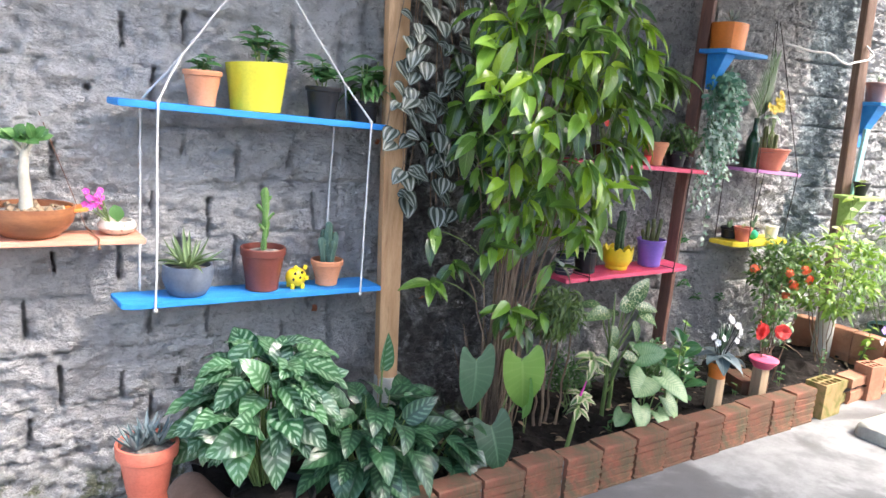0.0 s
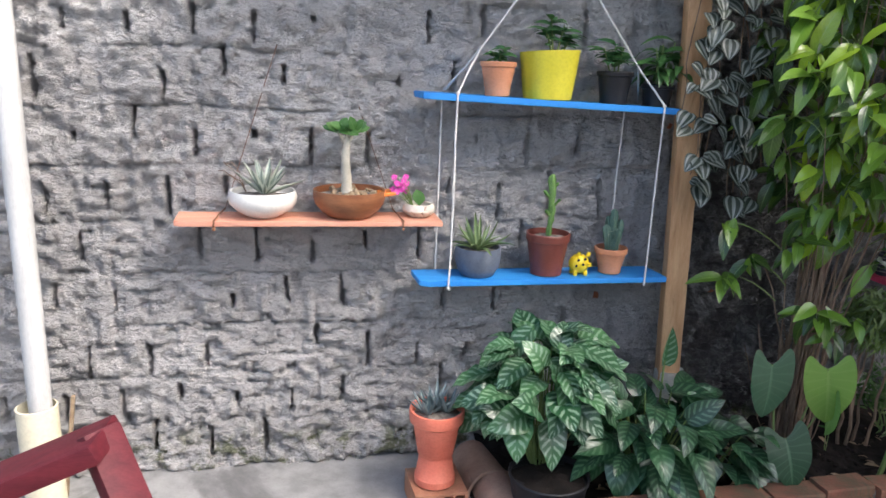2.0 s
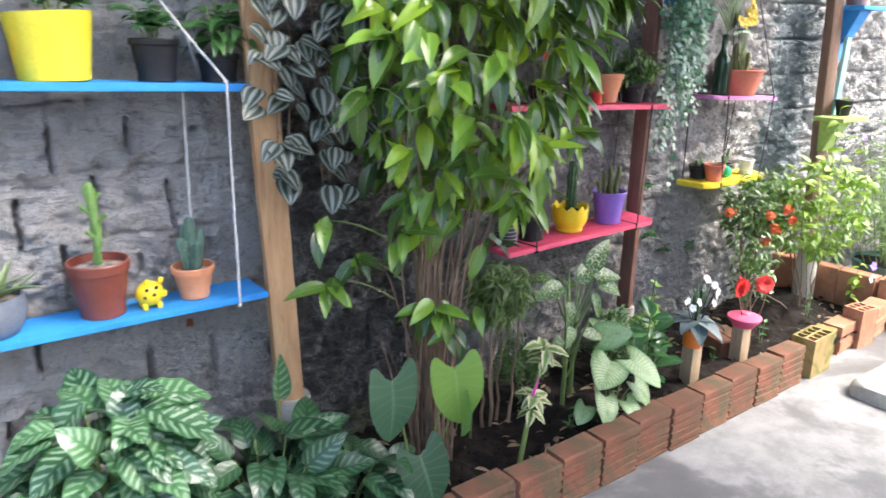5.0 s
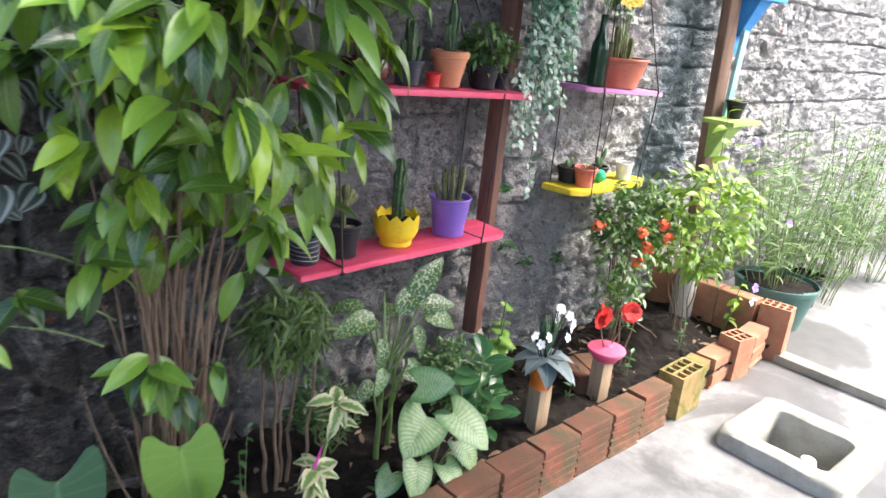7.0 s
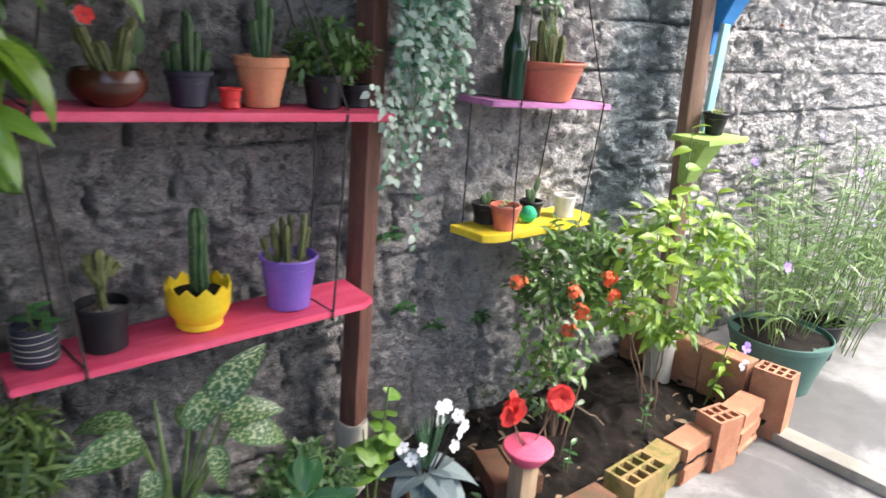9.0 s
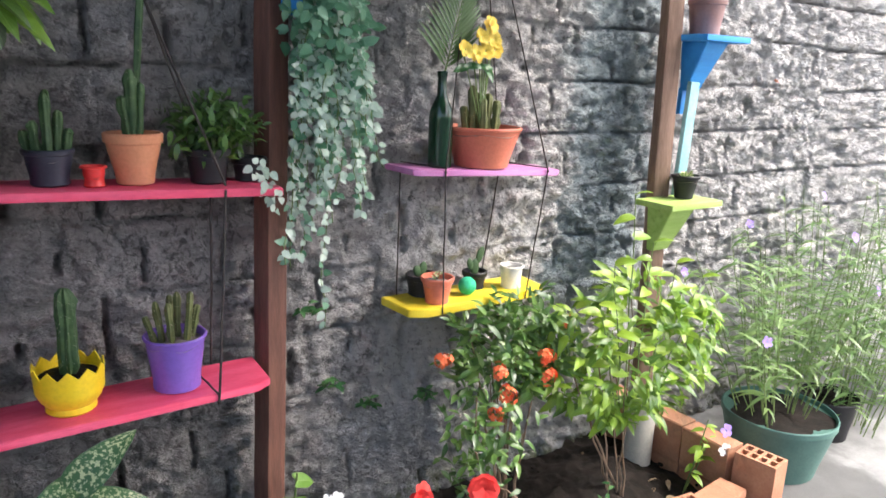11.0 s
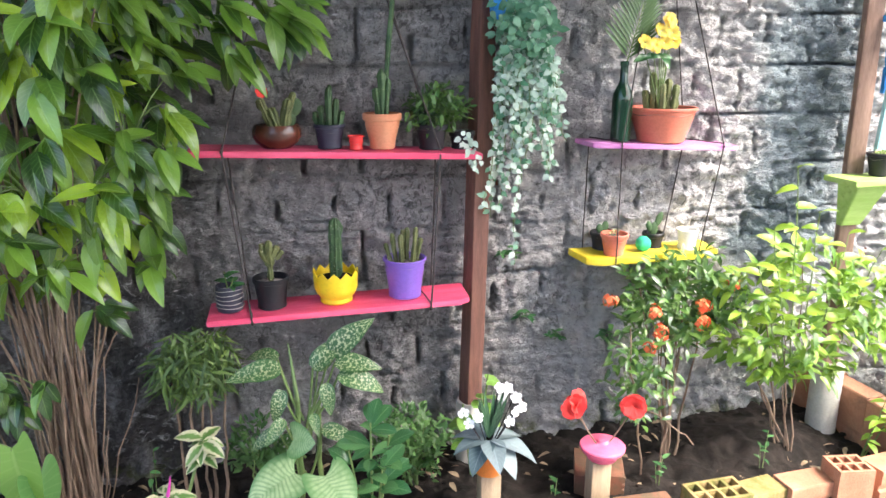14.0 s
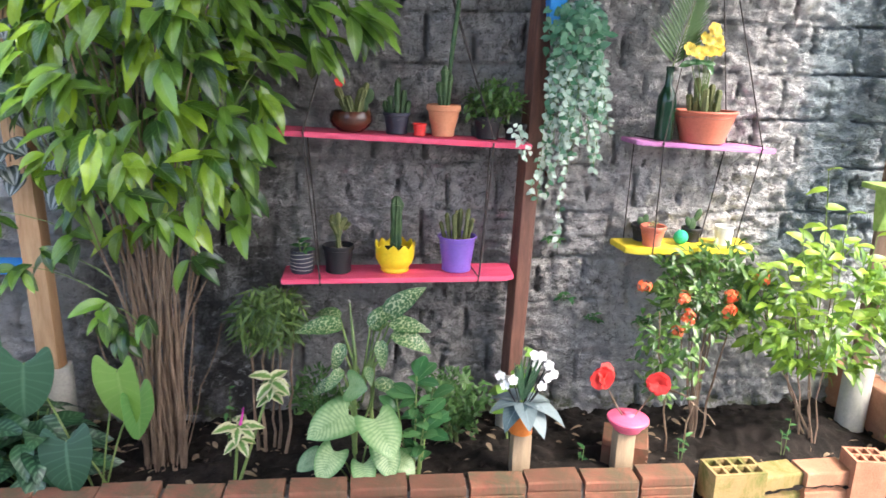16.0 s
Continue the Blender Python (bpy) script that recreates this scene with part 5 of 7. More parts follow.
# ---- cream-edged plant ----
def edged():
    random.seed(61)
    ob = empty("variegated_plant", (2.3, 2.1, 0.07), "small plant with cream and green leaves on a bent stem", "plant")
    me = [with_mat(blade("variegated_leaf", 0.085, 0.042, lance, 0.25, 0.8, 7, 4, wavy=0.05), L["edge"])]
    for base, top in (((0, 0, 0), (0.03, -0.02, 0.27)), ((0.01, 0, 0), (0.14, 0.04, 0.41))):
        part("stem", tube(bmesh.new(), bend(base, top, rnd(-0.01, 0.01), 6), 0.0065, 7, 0.7), M["green_stem"], ob)
        t = Vector(top)
        poses = [aim(t + vec(0.012), (math.cos(a), math.sin(a), rnd(-0.5, 0.55)), (0, -0.5, 1), rnd(0.75, 1.15)) for a in np.linspace(0, 6.28, 9)[:-1]]
        poses += [aim(t + Vector((0, 0, -0.06)), (math.cos(a), math.sin(a), rnd(-0.5, 0.2)), (0, -0.5, 1), 0.85) for a in (0.4, 2.2, 3.9, 5.3)]
        lay(ob, me, poses)
    part("new_shoot", tube(bmesh.new(), [(0.035, -0.02, 0.27), (0.045, -0.025, 0.31), (0.05, -0.03, 0.34)], 0.006, 6, 0.3), M["magenta"], ob, "pink rolled new leaf")


edged()


# ---- speckled, arrow-leaved and glossy plants ----
random.seed(71)
speck = [with_mat(blade("speckled_leaf", 0.19, 0.088, ovate, 0.22, d, 9, 6, wavy=0.015), L["speckle"]) for d in (0.6, 1.1)]


def speckled():
    at = Vector((2.73, 2.3, 0.06))
    ob = empty("speckled_leaf_plant", at, "upright plant with cream-speckled green leaves", "plant")
    part("stem", tube(bmesh.new(), bend((0, 0, 0), (0.0, 0, 0.44), 0, 6, 0.004), 0.011, 8, 0.8), M["green_stem"], ob)
    part("stem", tube(bmesh.new(), bend((0.06, 0.02, 0), (0.07, 0.02, 0.4), 0, 6, 0.004), 0.01, 8, 0.8), M["green_stem"], ob)
    rows = [((-0.02, 0, 0.56), (-1, -0.2, 0.05), (0, -0.75, 1), 0.95), ((0.09, 0.02, 0.57), (0.78, -0.05, 0.68), (-0.5, -0.9, 0.4), 1.02), ((0.035, 0, 0.53), (0.72, 0.1, 0.75), (-0.5, -0.8, 0.4), 0.85),
            ((0.1, 0, 0.57), (1, -0.25, -0.02), (0, -0.8, 1), 0.85), ((0.11, -0.02, 0.54), (1, -0.3, -0.2), (0, -0.8, 0.9), 0.95), ((-0.04, -0.03, 0.53), (-0.25, -0.5, -0.75), (0, -1, 0.3), 0.62), ((0.09, -0.03, 0.54), (0.1, -0.4, -0.85), (0, -1, 0.3), 0.6),
            ((-0.03, 0.03, 0.57), (-0.85, 0.4, 0.2), (0, -0.5, 1), 0.75), ((0.06, 0.04, 0.5), (0.4, 0.8, 0.3), (0, -0.5, 1), 0.8), ((-0.03, -0.04, 0.42), (-0.5, -0.6, -0.35), (0, -0.9, 0.7), 0.55), ((0.04, -0.05, 0.44), (0.15, -0.7, -0.45), (0, -0.9, 0.6), 0.42),
            ((-0.04, -0.02, 0.36), (-0.8, -0.4, -0.2), (0, -0.8, 0.8), 0.6), ((0.05, 0.0, 0.34), (0.8, -0.3, -0.2), (0, -0.8, 0.8), 0.7)]
    for p, w, up, s in rows:
        p, w = Vector(p), Vector(w).normalized()
        start = p + w * 0.03
        part("stalk", tube(bmesh.new(), bend((0.02 + p.x * 0.15, 0.01, p.z - 0.2), start, 0.02, 5), 0.005, 6, 0.7), M["green_stem"], ob)
        lay(ob, speck, [aim(start, w, up, s)])
    part("rolled_leaf", tube(bmesh.new(), bend((0, 0, 0.44), (-0.02, -0.005, 0.65), 0, 5), 0.0085, 7, 0.25), L["aloe"], ob, "tightly rolled new leaf")


speckled()
pale = [with_mat(blade("arrow_leaf", 0.16, 0.15, heart, 0.12, 0.6, 14, 8, 0.36, 0.008), L["pale"])]
arrow = empty("arrow_leaf_plant", (2.74, 2.06, 0.06), "low plant with pale-veined arrow-shaped leaves", "plant")
for p, w, up, s in (((2.71, 2.05, 0.385), (-0.8, -0.5, -0.12), (-0.1, -0.6, 0.9), 1.05), ((2.8, 2.03, 0.375), (0.35, -0.7, -0.35), (0.1, -0.7, 0.8), 1.0), ((2.71, 2.1, 0.47), (0.2, -0.5, 0.2), (-0.6, -0.8, 0.5), 0.75), ((2.83, 2.02, 0.27), (0.3, -0.7, -0.7), (0.2, -0.9, 0.5), 0.72), ((2.66, 2.02, 0.26), (-0.5, -0.7, -0.6), (-0.1, -0.9, 0.6), 0.72), ((2.76, 2.0, 0.22), (0.1, -0.8, -0.5), (0, -0.8, 0.8), 0.6), ((2.6, 2.06, 0.22), (-0.8, -0.4, -0.3), (0, -0.6, 1), 0.55), ((2.88, 2.06, 0.2), (0.8, -0.5, -0.4), (0, -0.7, 0.9), 0.55)):
    q = Vector(p) - Vector((2.74, 2.06, 0.06))
    part("stalk", tube(bmesh.new(), bend((0, 0, 0), q, -0.04, 6), 0.0035, 6, 0.7), M["green_stem"], arrow)
    lay(arrow, pale, [aim(q, w, up, s)])


def leafy(name, at, tops, me, per, label, stem=0.005, size=(0.7, 1.1), seed=1, cat="plant", spread=(0.2, 0.6)):
    """A plant of a few stems, each ringed with leaves towards its top."""
    random.seed(seed)
    ob = empty(name, at, label, cat)
    poses = []
    for top in tops:
        t = Vector(top)
        pts = bend((t.x * 0.2, t.y * 0.2, 0), t, rnd(-0.02, 0.02), 6)
        part("stem", tube(bmesh.new(), pts, stem, 6, 0.6), M["green_stem"], ob)
        for i in range(per):
            k = rnd(0.35, 1.0)
            p = Vector((t.x * 0.2, t.y * 0.2, 0)).lerp(t, k)
            a = i * 2.4 + rnd(-0.3, 0.3)
            poses.append(aim(p, (math.cos(a), math.sin(a), rnd(*spread)), Vector((0, -0.4, 1)) + vec(0.2), rnd(*size)))
    lay(ob, me, poses)
    return ob


glossy = [with_mat(blade("glossy_leaf", 0.11, 0.052, obovate, 0.2, 0.7, 7, 4), L["glossy"])]
leafy("glossy_shrub", (2.945, 2.08, 0.06), [(0.0, -0.02, 0.46), (0.06, 0.0, 0.4), (-0.07, 0.0, 0.38), (0.03, -0.05, 0.32)], glossy, 11, "young shrub with glossy rounded green leaves", seed=81, spread=(0.3, 1.4))
vine = [with_mat(blade("vine_leaf", 0.075, 0.075, heart, 0.12, 0.5, 10, 8, 0.3, 0.03), L["heart_lime"])]
leafy("vine_plant", (3.37, 2.4, 0.06), [(0.05, 0, 0.42), (-0.05, -0.02, 0.32), (0.02, -0.03, 0.36)], vine, 6, "light green vine at the foot of the dark post", seed=82, spread=(-0.6, 0.1))


def cloud(name, at, radii, n, me, mat, label, stems=6, seed=1, down=-0.2, size=(0.7, 1.2), z0=0.3, cat="shrub", hollow=0.35, bark="bark"):
    """A shrub whose many small leaves sit in loose tufts on thin branches."""
    random.seed(seed)
    ob = empty(name, at, label, cat)
    poses = []
    for k in range(stems):
        top = inside(radii) * 0.8 + Vector((0, 0, z0))
        part("branch", tube(bmesh.new(), bend((rnd(-0.03, 0.03), rnd(-0.02, 0.02), 0), top, rnd(-0.04, 0.04), 7, 0.008), rnd(0.003, 0.006), 6, 0.4), M[bark], ob)
    while len(poses) < n:
        c = inside(radii)
        if (Vector((c.x / radii[0], c.y / radii[1], c.z / radii[2]))).length < hollow and rnd(0, 1) < 0.7:
            continue
        tuft = random.randint(5, 9)
        stem_way = Vector((c.x, c.y, rnd(0, 0.2)))
        for i in range(tuft):
            way = stem_way.normalized() * 0.6 + vec(0.9) + Vector((0, 0, down))
            poses.append(aim(c + Vector((0, 0, z0)) + vec(0.025), way, Vector((0, -0.5, 1)) + vec(0.4), rnd(*size)))
    joined("foliage", ob, me, poses, mat, "many small leaves")
    return ob


small_leaf = blade("small_leaf", 0.05, 0.018, lance, 0.25, 0.6, 4, 2)
oval_leaf = blade("oval_leaf", 0.085, 0.03, ovate, 0.2, 0.7, 5, 2)
frond_leaf = blade("frond_leaf", 0.035, 0.012, lance, 0.1, 0.4, 3, 2)
cloud("fern", (3.12, 2.36, 0.06), (0.13, 0.12, 0.13), 900, frond_leaf, L["fern"], "dense dark green fern on the soil", 8, 91, 0.1, z0=0.2, cat="fern", bark="green_stem")
cloud("fern", (2.6, 2.42, 0.06), (0.12, 0.1, 0.12), 420, frond_leaf, L["fern"], "dark fern behind the speckled plant", 6, 92, 0.1, z0=0.2, cat="fern", bark="green_stem")


# ---- flowers ----
def petal_flower(bm, c, face, r, n, cup=0.3):
    """Separate rounded petals round a point, facing a direction."""
    face = Vector(face).normalized()
    side = face.cross(Vector((0.2, 0.3, 1))).normalized()
    up = face.cross(side)
    for k in range(n):
        a = 2 * math.pi * k / n + rnd(-0.15, 0.15)
        d = math.cos(a) * side + math.sin(a) * up
        e = face.cross(d)
        rows = []
        for v, w in ((0.12, 0.12), (0.45, 0.42), (0.8, 0.5), (1.0, 0.22)):
            lift = face * (cup * r * (v - 0.6 * v * v) + 0.03 * r * rnd(-1, 1))
            rows.append([bm.verts.new(Vector(c) + d * r * v + e * r * w * s + lift + face * (0.08 * r * abs(s))) for s in (-0.8, 0, 0.8)])
        for p, q in zip(rows, rows[1:]):
            for j in (0, 1):
                bm.faces.new((p[j], p[j + 1], q[j + 1], q[j]))
    return bm


def bouquet():
    random.seed(101)
    at = Vector((3.342, 2.115, 0.335))
    ob = empty("artificial_flowers", at, "artificial white flowers with slate-grey cloth leaves", "flowers")
    me = [with_mat(blade("cloth_leaf", 0.14, 0.085, ovate, 0.2, 0.9, 7, 4), L["slate"])]
    lay(ob, me, [aim((0.01 * math.cos(a), 0.01 * math.sin(a), 0.05), (math.cos(a), math.sin(a), e), (0, 0, 1), s) for a, e, s in ((3.3, 0.1, 0.9), (4.0, -0.2, 1.0), (4.7, 0.0, 1.0), (5.2, -0.3, 1.1), (5.9, -0.1, 1.25), (0.3, 0.1, 1.0), (1.6, 0.3, 0.9), (2.6, 0.2, 0.9))])
    for x, y, z in ((-0.075, -0.02, 0.13), (-0.05, -0.03, 0.155), (-0.09, 0.0, 0.16), (0.03, 0.0, 0.235), (0.06, 0.01, 0.225), (0.085, -0.01, 0.2), (0.075, -0.03, 0.16), (0.055, -0.035, 0.13), (0.1, -0.02, 0.17), (0.045, 0.02, 0.19)):
        part("stem", tube(bmesh.new(), bend((0, 0, 0), (x * 0.9, y, z - 0.01), 0, 4), 0.002, 5), M["black_plastic"], ob)
        fl = petal_flower(bmesh.new(), (x, y - 0.008, z), (rnd(-0.4, 0.4), -1, rnd(0.0, 0.7)), rnd(0.017, 0.021), 5, 0.5)
        part("flower", fl, M["white_petal"], ob)
    lay(ob, [with_mat(blade("spiky_leaf", 0.15, 0.016, lance, 0.3, 0.2, 6, 2), L["deep"])], [aim((0, 0, 0.05), (rnd(-0.3, 0.4), rnd(-0.2, 0.3), 1), (0, -1, 0.2), rnd(0.9, 1.2)) for _ in range(12)], "spiky_leaf")


bouquet()


def hibiscus(at, top, r, label):
    random.seed(int(top[0] * 100))
    ob = empty("red_flower", at, label, "flower")
    t = Vector(top) - Vector(at)
    part("stem", tube(bmesh.new(), bend((0, 0, 0), t, 0.01, 5), 0.0028, 5), M["bark"], ob)
    bm = bmesh.new()
    for k in range(5):
        petal_flower(bm, t + vec(0.01), (rnd(-0.7, 0.7), -1, rnd(-0.3, 0.9)), r * rnd(0.65, 1.05), 8, rnd(0.3, 1.2))
    part("bloom", bm, M["red_petal"], ob)
    lay(ob, [with_mat(blade("sepal_leaf", 0.04, 0.012, lance, 0.2, 0.6, 4, 2), L["heart_lime"])], [aim(t, (math.cos(a), 0.2, math.sin(a)), (0, -1, 0.3), rnd(0.7, 1)) for a in (0.2, 1.4, 2.5, 5.2)])


hibiscus((3.735, 2.12, 0.31), (3.632, 2.1, 0.488), 0.045, "red artificial flower stuck in the pink dish")
hibiscus((3.775, 2.12, 0.31), (3.85, 2.1, 0.455), 0.042, "red artificial flower with green sepals")


# ---- shrubs of the far bed ----
def ixora():
    ob = cloud("ixora_shrub", (4.14, 2.34, 0.06), (0.25, 0.14, 0.18), 900, small_leaf, L["small"], "shrub with dark small leaves and vermilion flower heads", 11, 111, -0.1, (0.75, 1.3), 0.68)
    random.seed(112)
    poses = [aim(Vector((rnd(-0.32, -0.1), rnd(-0.22, -0.05), rnd(0.3, 0.62))) + vec(0.02), vec() + Vector((0, -0.3, 0)), Vector((0, -0.5, 1)) + vec(0.4), rnd(0.8, 1.2)) for _ in range(210)]
    joined("lower_foliage", ob, small_leaf, poses, L["small"], "sparse lower leaves")
    for x, y, z in ((0.16, -0.06, 0.755), (0.0, -0.15, 0.7), (-0.03, -0.19, 0.66), (-0.185, -0.2, 0.64), (-0.29, -0.02, 0.7), (-0.2, -0.17, 0.7), (-0.215, -0.18, 0.575), (0.19, -0.03, 0.73)):
        bm = bmesh.new()
        for k in range(19):
            d = Vector((rnd(-1, 1), rnd(-1, 0.4), rnd(-0.6, 1))).normalized()
            petal_flower(bm, Vector((x, y, z)) + d * rnd(0.008, 0.03), d, 0.0115, 4, 0.2)
        part("flower_head", bm, M["ixora"], ob)
    for a, b in (((-0.16, -0.1, 0), (-0.3, -0.2, 0.66)), ((-0.2, -0.1, 0.3), (-0.05, -0.25, 0.22)), ((-0.1, -0.12, 0), (-0.12, -0.2, 0.5))):
        part("bare_branch", tube(bmesh.new(), bend(a, b, -0.03, 7, 0.012), 0.004, 6, 0.6), M["bark"], ob)


ixora()


def lime_bush():
    ob = cloud("lime_shrub", (4.6, 2.24, 0.06), (0.4, 0.23, 0.27), 860, oval_leaf, L["lime"], "bright lime green leafy shrub beside the weathered post", 6, 121, -0.35, (0.5, 1.0), 0.64, hollow=0.5)
    random.seed(122)
    me = [with_mat(blade("shoot_leaf", 0.095, 0.048, ovate, 0.2, 0.7, 7, 4), L["lime_big"])]
    for dx, top in ((-0.19, 1.19), (-0.25, 0.98), (0.05, 0.95), (-0.08, 1.03), (0.2, 0.88), (-0.3, 0.86)):
        base, tip = Vector((dx * 0.4, -0.05, 0.45)), Vector((dx, -0.1, top))
        part("shoot", tube(bmesh.new(), bend(base, tip, 0, 6, 0.005), 0.003, 5, 0.5), M["green_stem"], ob)
        poses = []
        for i, k in enumerate(np.linspace(0.35, 1, 8)):
            a = i * 2.5
            poses.append(aim(base.lerp(tip, k), (math.cos(a), 0.6 * math.sin(a) - 0.2, rnd(-0.1, 0.5)), Vector((0, -0.6, 1)) + vec(0.2), rnd(0.75, 1.1) * (1.1 - 0.35 * k)))
        lay(ob, me, poses)


lime_bush()


def tub_plants(name, at, w, n, h, label, seed, flowers=10, lean=0.5):
    """Many upright shoots with strap leaves and a few violet flowers."""
    random.seed(seed)
    ob = empty(name, at, label, "plant")
    me = blade("strap_leaf", 0.13, 0.017, lance, 0.25, 1.0, 5, 2)
    poses = []
    for k in range(n):
        a, r = rnd(0, 6.28), w * math.sqrt(rnd(0, 1))
        foot = Vector((r * 0.5 * math.cos(a), r * 0.5 * math.sin(a), 0))
        tip = foot + Vector((math.cos(a) * r * lean + rnd(-0.08, 0.08), math.sin(a) * r * lean, h * rnd(0.55, 1.0)))
        pts = bend(foot, tip, rnd(-0.02, 0.03), 6, 0.006)
        part("shoot", tube(bmesh.new(), pts, 0.0028, 5, 0.5), M["green_stem"], ob)
        for i in range(20):
            p = foot.lerp(tip, rnd(0.2, 1.0))
            b = i * 2.4
            poses.append(aim(p, (math.cos(b), math.sin(b), rnd(-0.1, 0.9)), Vector((0, -0.2, 1)) + vec(0.2), rnd(0.6, 1.1)))
        if k < flowers:
            part("flower", petal_flower(bmesh.new(), tip + Vector((0, -0.01, 0.01)), (rnd(-0.5, 0.3), -1, 0.4), 0.022, 5), M["violet_petal"], ob)
    joined("foliage", ob, me, poses, L["grass"], "narrow strap leaves")
    return ob


tub_plants("tub_plant", (5.5, 2.17, 0.24), 0.36, 30, 0.8, "spreading plant with narrow leaves and violet flowers", 131, 4, 0.85)
tub_plants("tub_plant", (6.15, 2.25, 0.0), 0.42, 40, 1.15, "tall narrow-leaved plant against the bright wall", 132, 2, 0.5)
tub_plants("tub_plant", (7.1, 2.2, 0.0), 0.45, 34, 1.2, "pale narrow-leaved plants far along the wall", 133, 0, 0.6)
tub_plants("tub_plant", (8.2, 2.2, 0.0), 0.5, 30, 1.1, "far clump of pale strappy plants", 134, 0, 0.6)
pot("round_tub", (5.98, 2.2, 0.0), 0.26, 0.2, 0.2, M["black_plastic"], "black plastic tub beyond the green one", soil="soil")


# ---- trailing silver plant ----
def trailing():
    random.seed(141)
    at = Vector((3.55, 2.46, 1.9))
    ob = empty("trailing_plant", at, "long hanging trailing plant with silvery green leaves", "plant")
    me = blade("trail_leaf", 0.029, 0.022, ovate, 0.15, 0.5, 3, 2)
    silver, green = [], []
    for k in range(46):
        x = rnd(-0.13, 0.15)
        low = rnd(-0.35, -0.6) if k % 3 else rnd(-0.6, -0.85)
        if k == 5:
            low = -1.02
        pts = bend((x * 0.35, rnd(0.0, 0.06), -0.1), (x * 0.9 + rnd(-0.02, 0.02) - 0.03 * (low < -0.7), rnd(-0.06, 0.07), low), 0, 14, 0.01)
        part("strand", tube(bmesh.new(), pts, 0.0012, 4), M["green_stem"], ob)
        for p, q in zip(pts, pts[1:]):
            for i in range(3):
                m = aim(p.lerp(q, i / 3) + vec(0.008), (rnd(-1, 1), rnd(-1, 0.3), rnd(-0.9, 0.2)), Vector((rnd(-0.4, 0.4), -1, 0.5)), rnd(0.7, 1.15))
                (silver if rnd(0, 1) < 0.66 else green).append(m)
    for k in range(340):
        green.append(aim(inside((0.13, 0.09, 0.13)) + Vector((-0.01, 0, -0.2)), vec() + Vector((0, -0.4, -0.3)), Vector((0, -1, 0.5)), rnd(0.9, 1.4)))
    joined("silver_foliage", ob, me, silver, L["silver"], "silvery small leaves")
    joined("green_foliage", ob, me, green, L["silver_green"], "green small leaves")


trailing()


# ---- plants in the pots ----
def rosette(name, at, n, me, label, tilt=(0.25, 1.3), size=(0.7, 1.1), seed=1):
    random.seed(seed)
    ob = empty(name, at, label, "succulent")
    lay(ob, me, [aim((0.008 * math.cos(i * 2.4), 0.008 * math.sin(i * 2.4), 0), (math.cos(i * 2.4), math.sin(i * 2.4), tilt[0] + (tilt[1] - tilt[0]) * i / n), (0, 0, 1) if i < n * 0.7 else (math.cos(i * 2.4) * -1, math.sin(i * 2.4) * -1, 0.3), rnd(*size)) for i in range(n)])
    return ob


aloe_leaf = [with_mat(blade("aloe_leaf", 0.14, 0.02, strap, 0.9, -0.5, 7, 4), L["aloe"]), with_mat(blade("aloe_leaf", 0.13, 0.02, strap, 0.9, 0.7, 7, 4), L["aloe"])]
agave_leaf = [with_mat(blade("agave_leaf", 0.13, 0.026, strap, 0.8, -0.2, 7, 4), L["agave"])]
rosette("aloe", (0.789, 2.51, 0.895), 20, aloe_leaf, "pale green aloe in the slate bowl", (0.3, 1.7), seed=151)
rosette("agave", (0.03, 2.53, 1.1), 16, agave_leaf, "silver-edged agave in the white bowl", (0.3, 2.2), seed=152)
dark_leaf = [with_mat(blade("haworthia_leaf", 0.1, 0.018, strap, 0.8, -0.4, 6, 4), L["slate"])]
for k, (dx, dy) in enumerate(((-0.035, -0.01), (0.035, 0.0), (0.0, 0.03))):
    rosette("haworthia", (0.614 + dx, 2.3 + dy, 0.36), 13, dark_leaf, "dark spiky rosette in the coral pot", (0.35, 1.6), seed=153 + k)


def column(bm, base, top, r, ribs=7, seg=42, rows=9):
    """A ribbed cactus column with a round crown."""
    base, top = Vector(base), Vector(top)
    axis = (top - base)
    m = axis.to_track_quat("Z", "Y").to_matrix().to_4x4()
    h = axis.length
    prof = [(r * 0.7, 0), (r, h * 0.12)] + [(r * (1 + 0.05 * math.sin(9 * k)), h * k) for k in (0.3, 0.5, 0.7, 0.85)] + [(r * 0.86, h * 0.94), (r * 0.5, h * 0.985), (0.0005, h)]
    tmp = bmesh.new()
    lathe(tmp, prof, seg, wave=lambda a, i: (-0.2 * r * (0.5 - 0.5 * math.cos(ribs * a)) if i < 8 else 0, 0))
    for v in tmp.verts:
        v.co.xy *= 1 + 0.5 * noise.noise(v.co * 90 + base * 40)
    tmp.transform(Matrix.Translation(base) @ m)
    me = bpy.data.meshes.new("tmp")
    tmp.to_mesh(me)
    tmp.free()
    bm.from_mesh(me)
    bpy.data.meshes.remove(me)
    return bm


def spines(ob, cols, r, n):
    bm = bmesh.new()
    for base, top in cols:
        b, t = Vector(base), Vector(top)
        for k in range(n):
            a, p = rnd(0, 6.28), b.lerp(t, rnd(0.1, 0.98))
            d = Vector((math.cos(a), math.sin(a), rnd(-0.3, 0.5)))
            q = p + Vector((math.cos(a), math.sin(a), 0)) * r
            e = d.cross(Vector((0, 0, 1))).normalized() * 0.0006
            bm.faces.new([bm.verts.new(v) for v in (q - e, q + e, q + d * 0.008)])
    part("spines", bm, M["spine"], ob, "fine pale spines", smooth=False)["kind"] = "stuff"


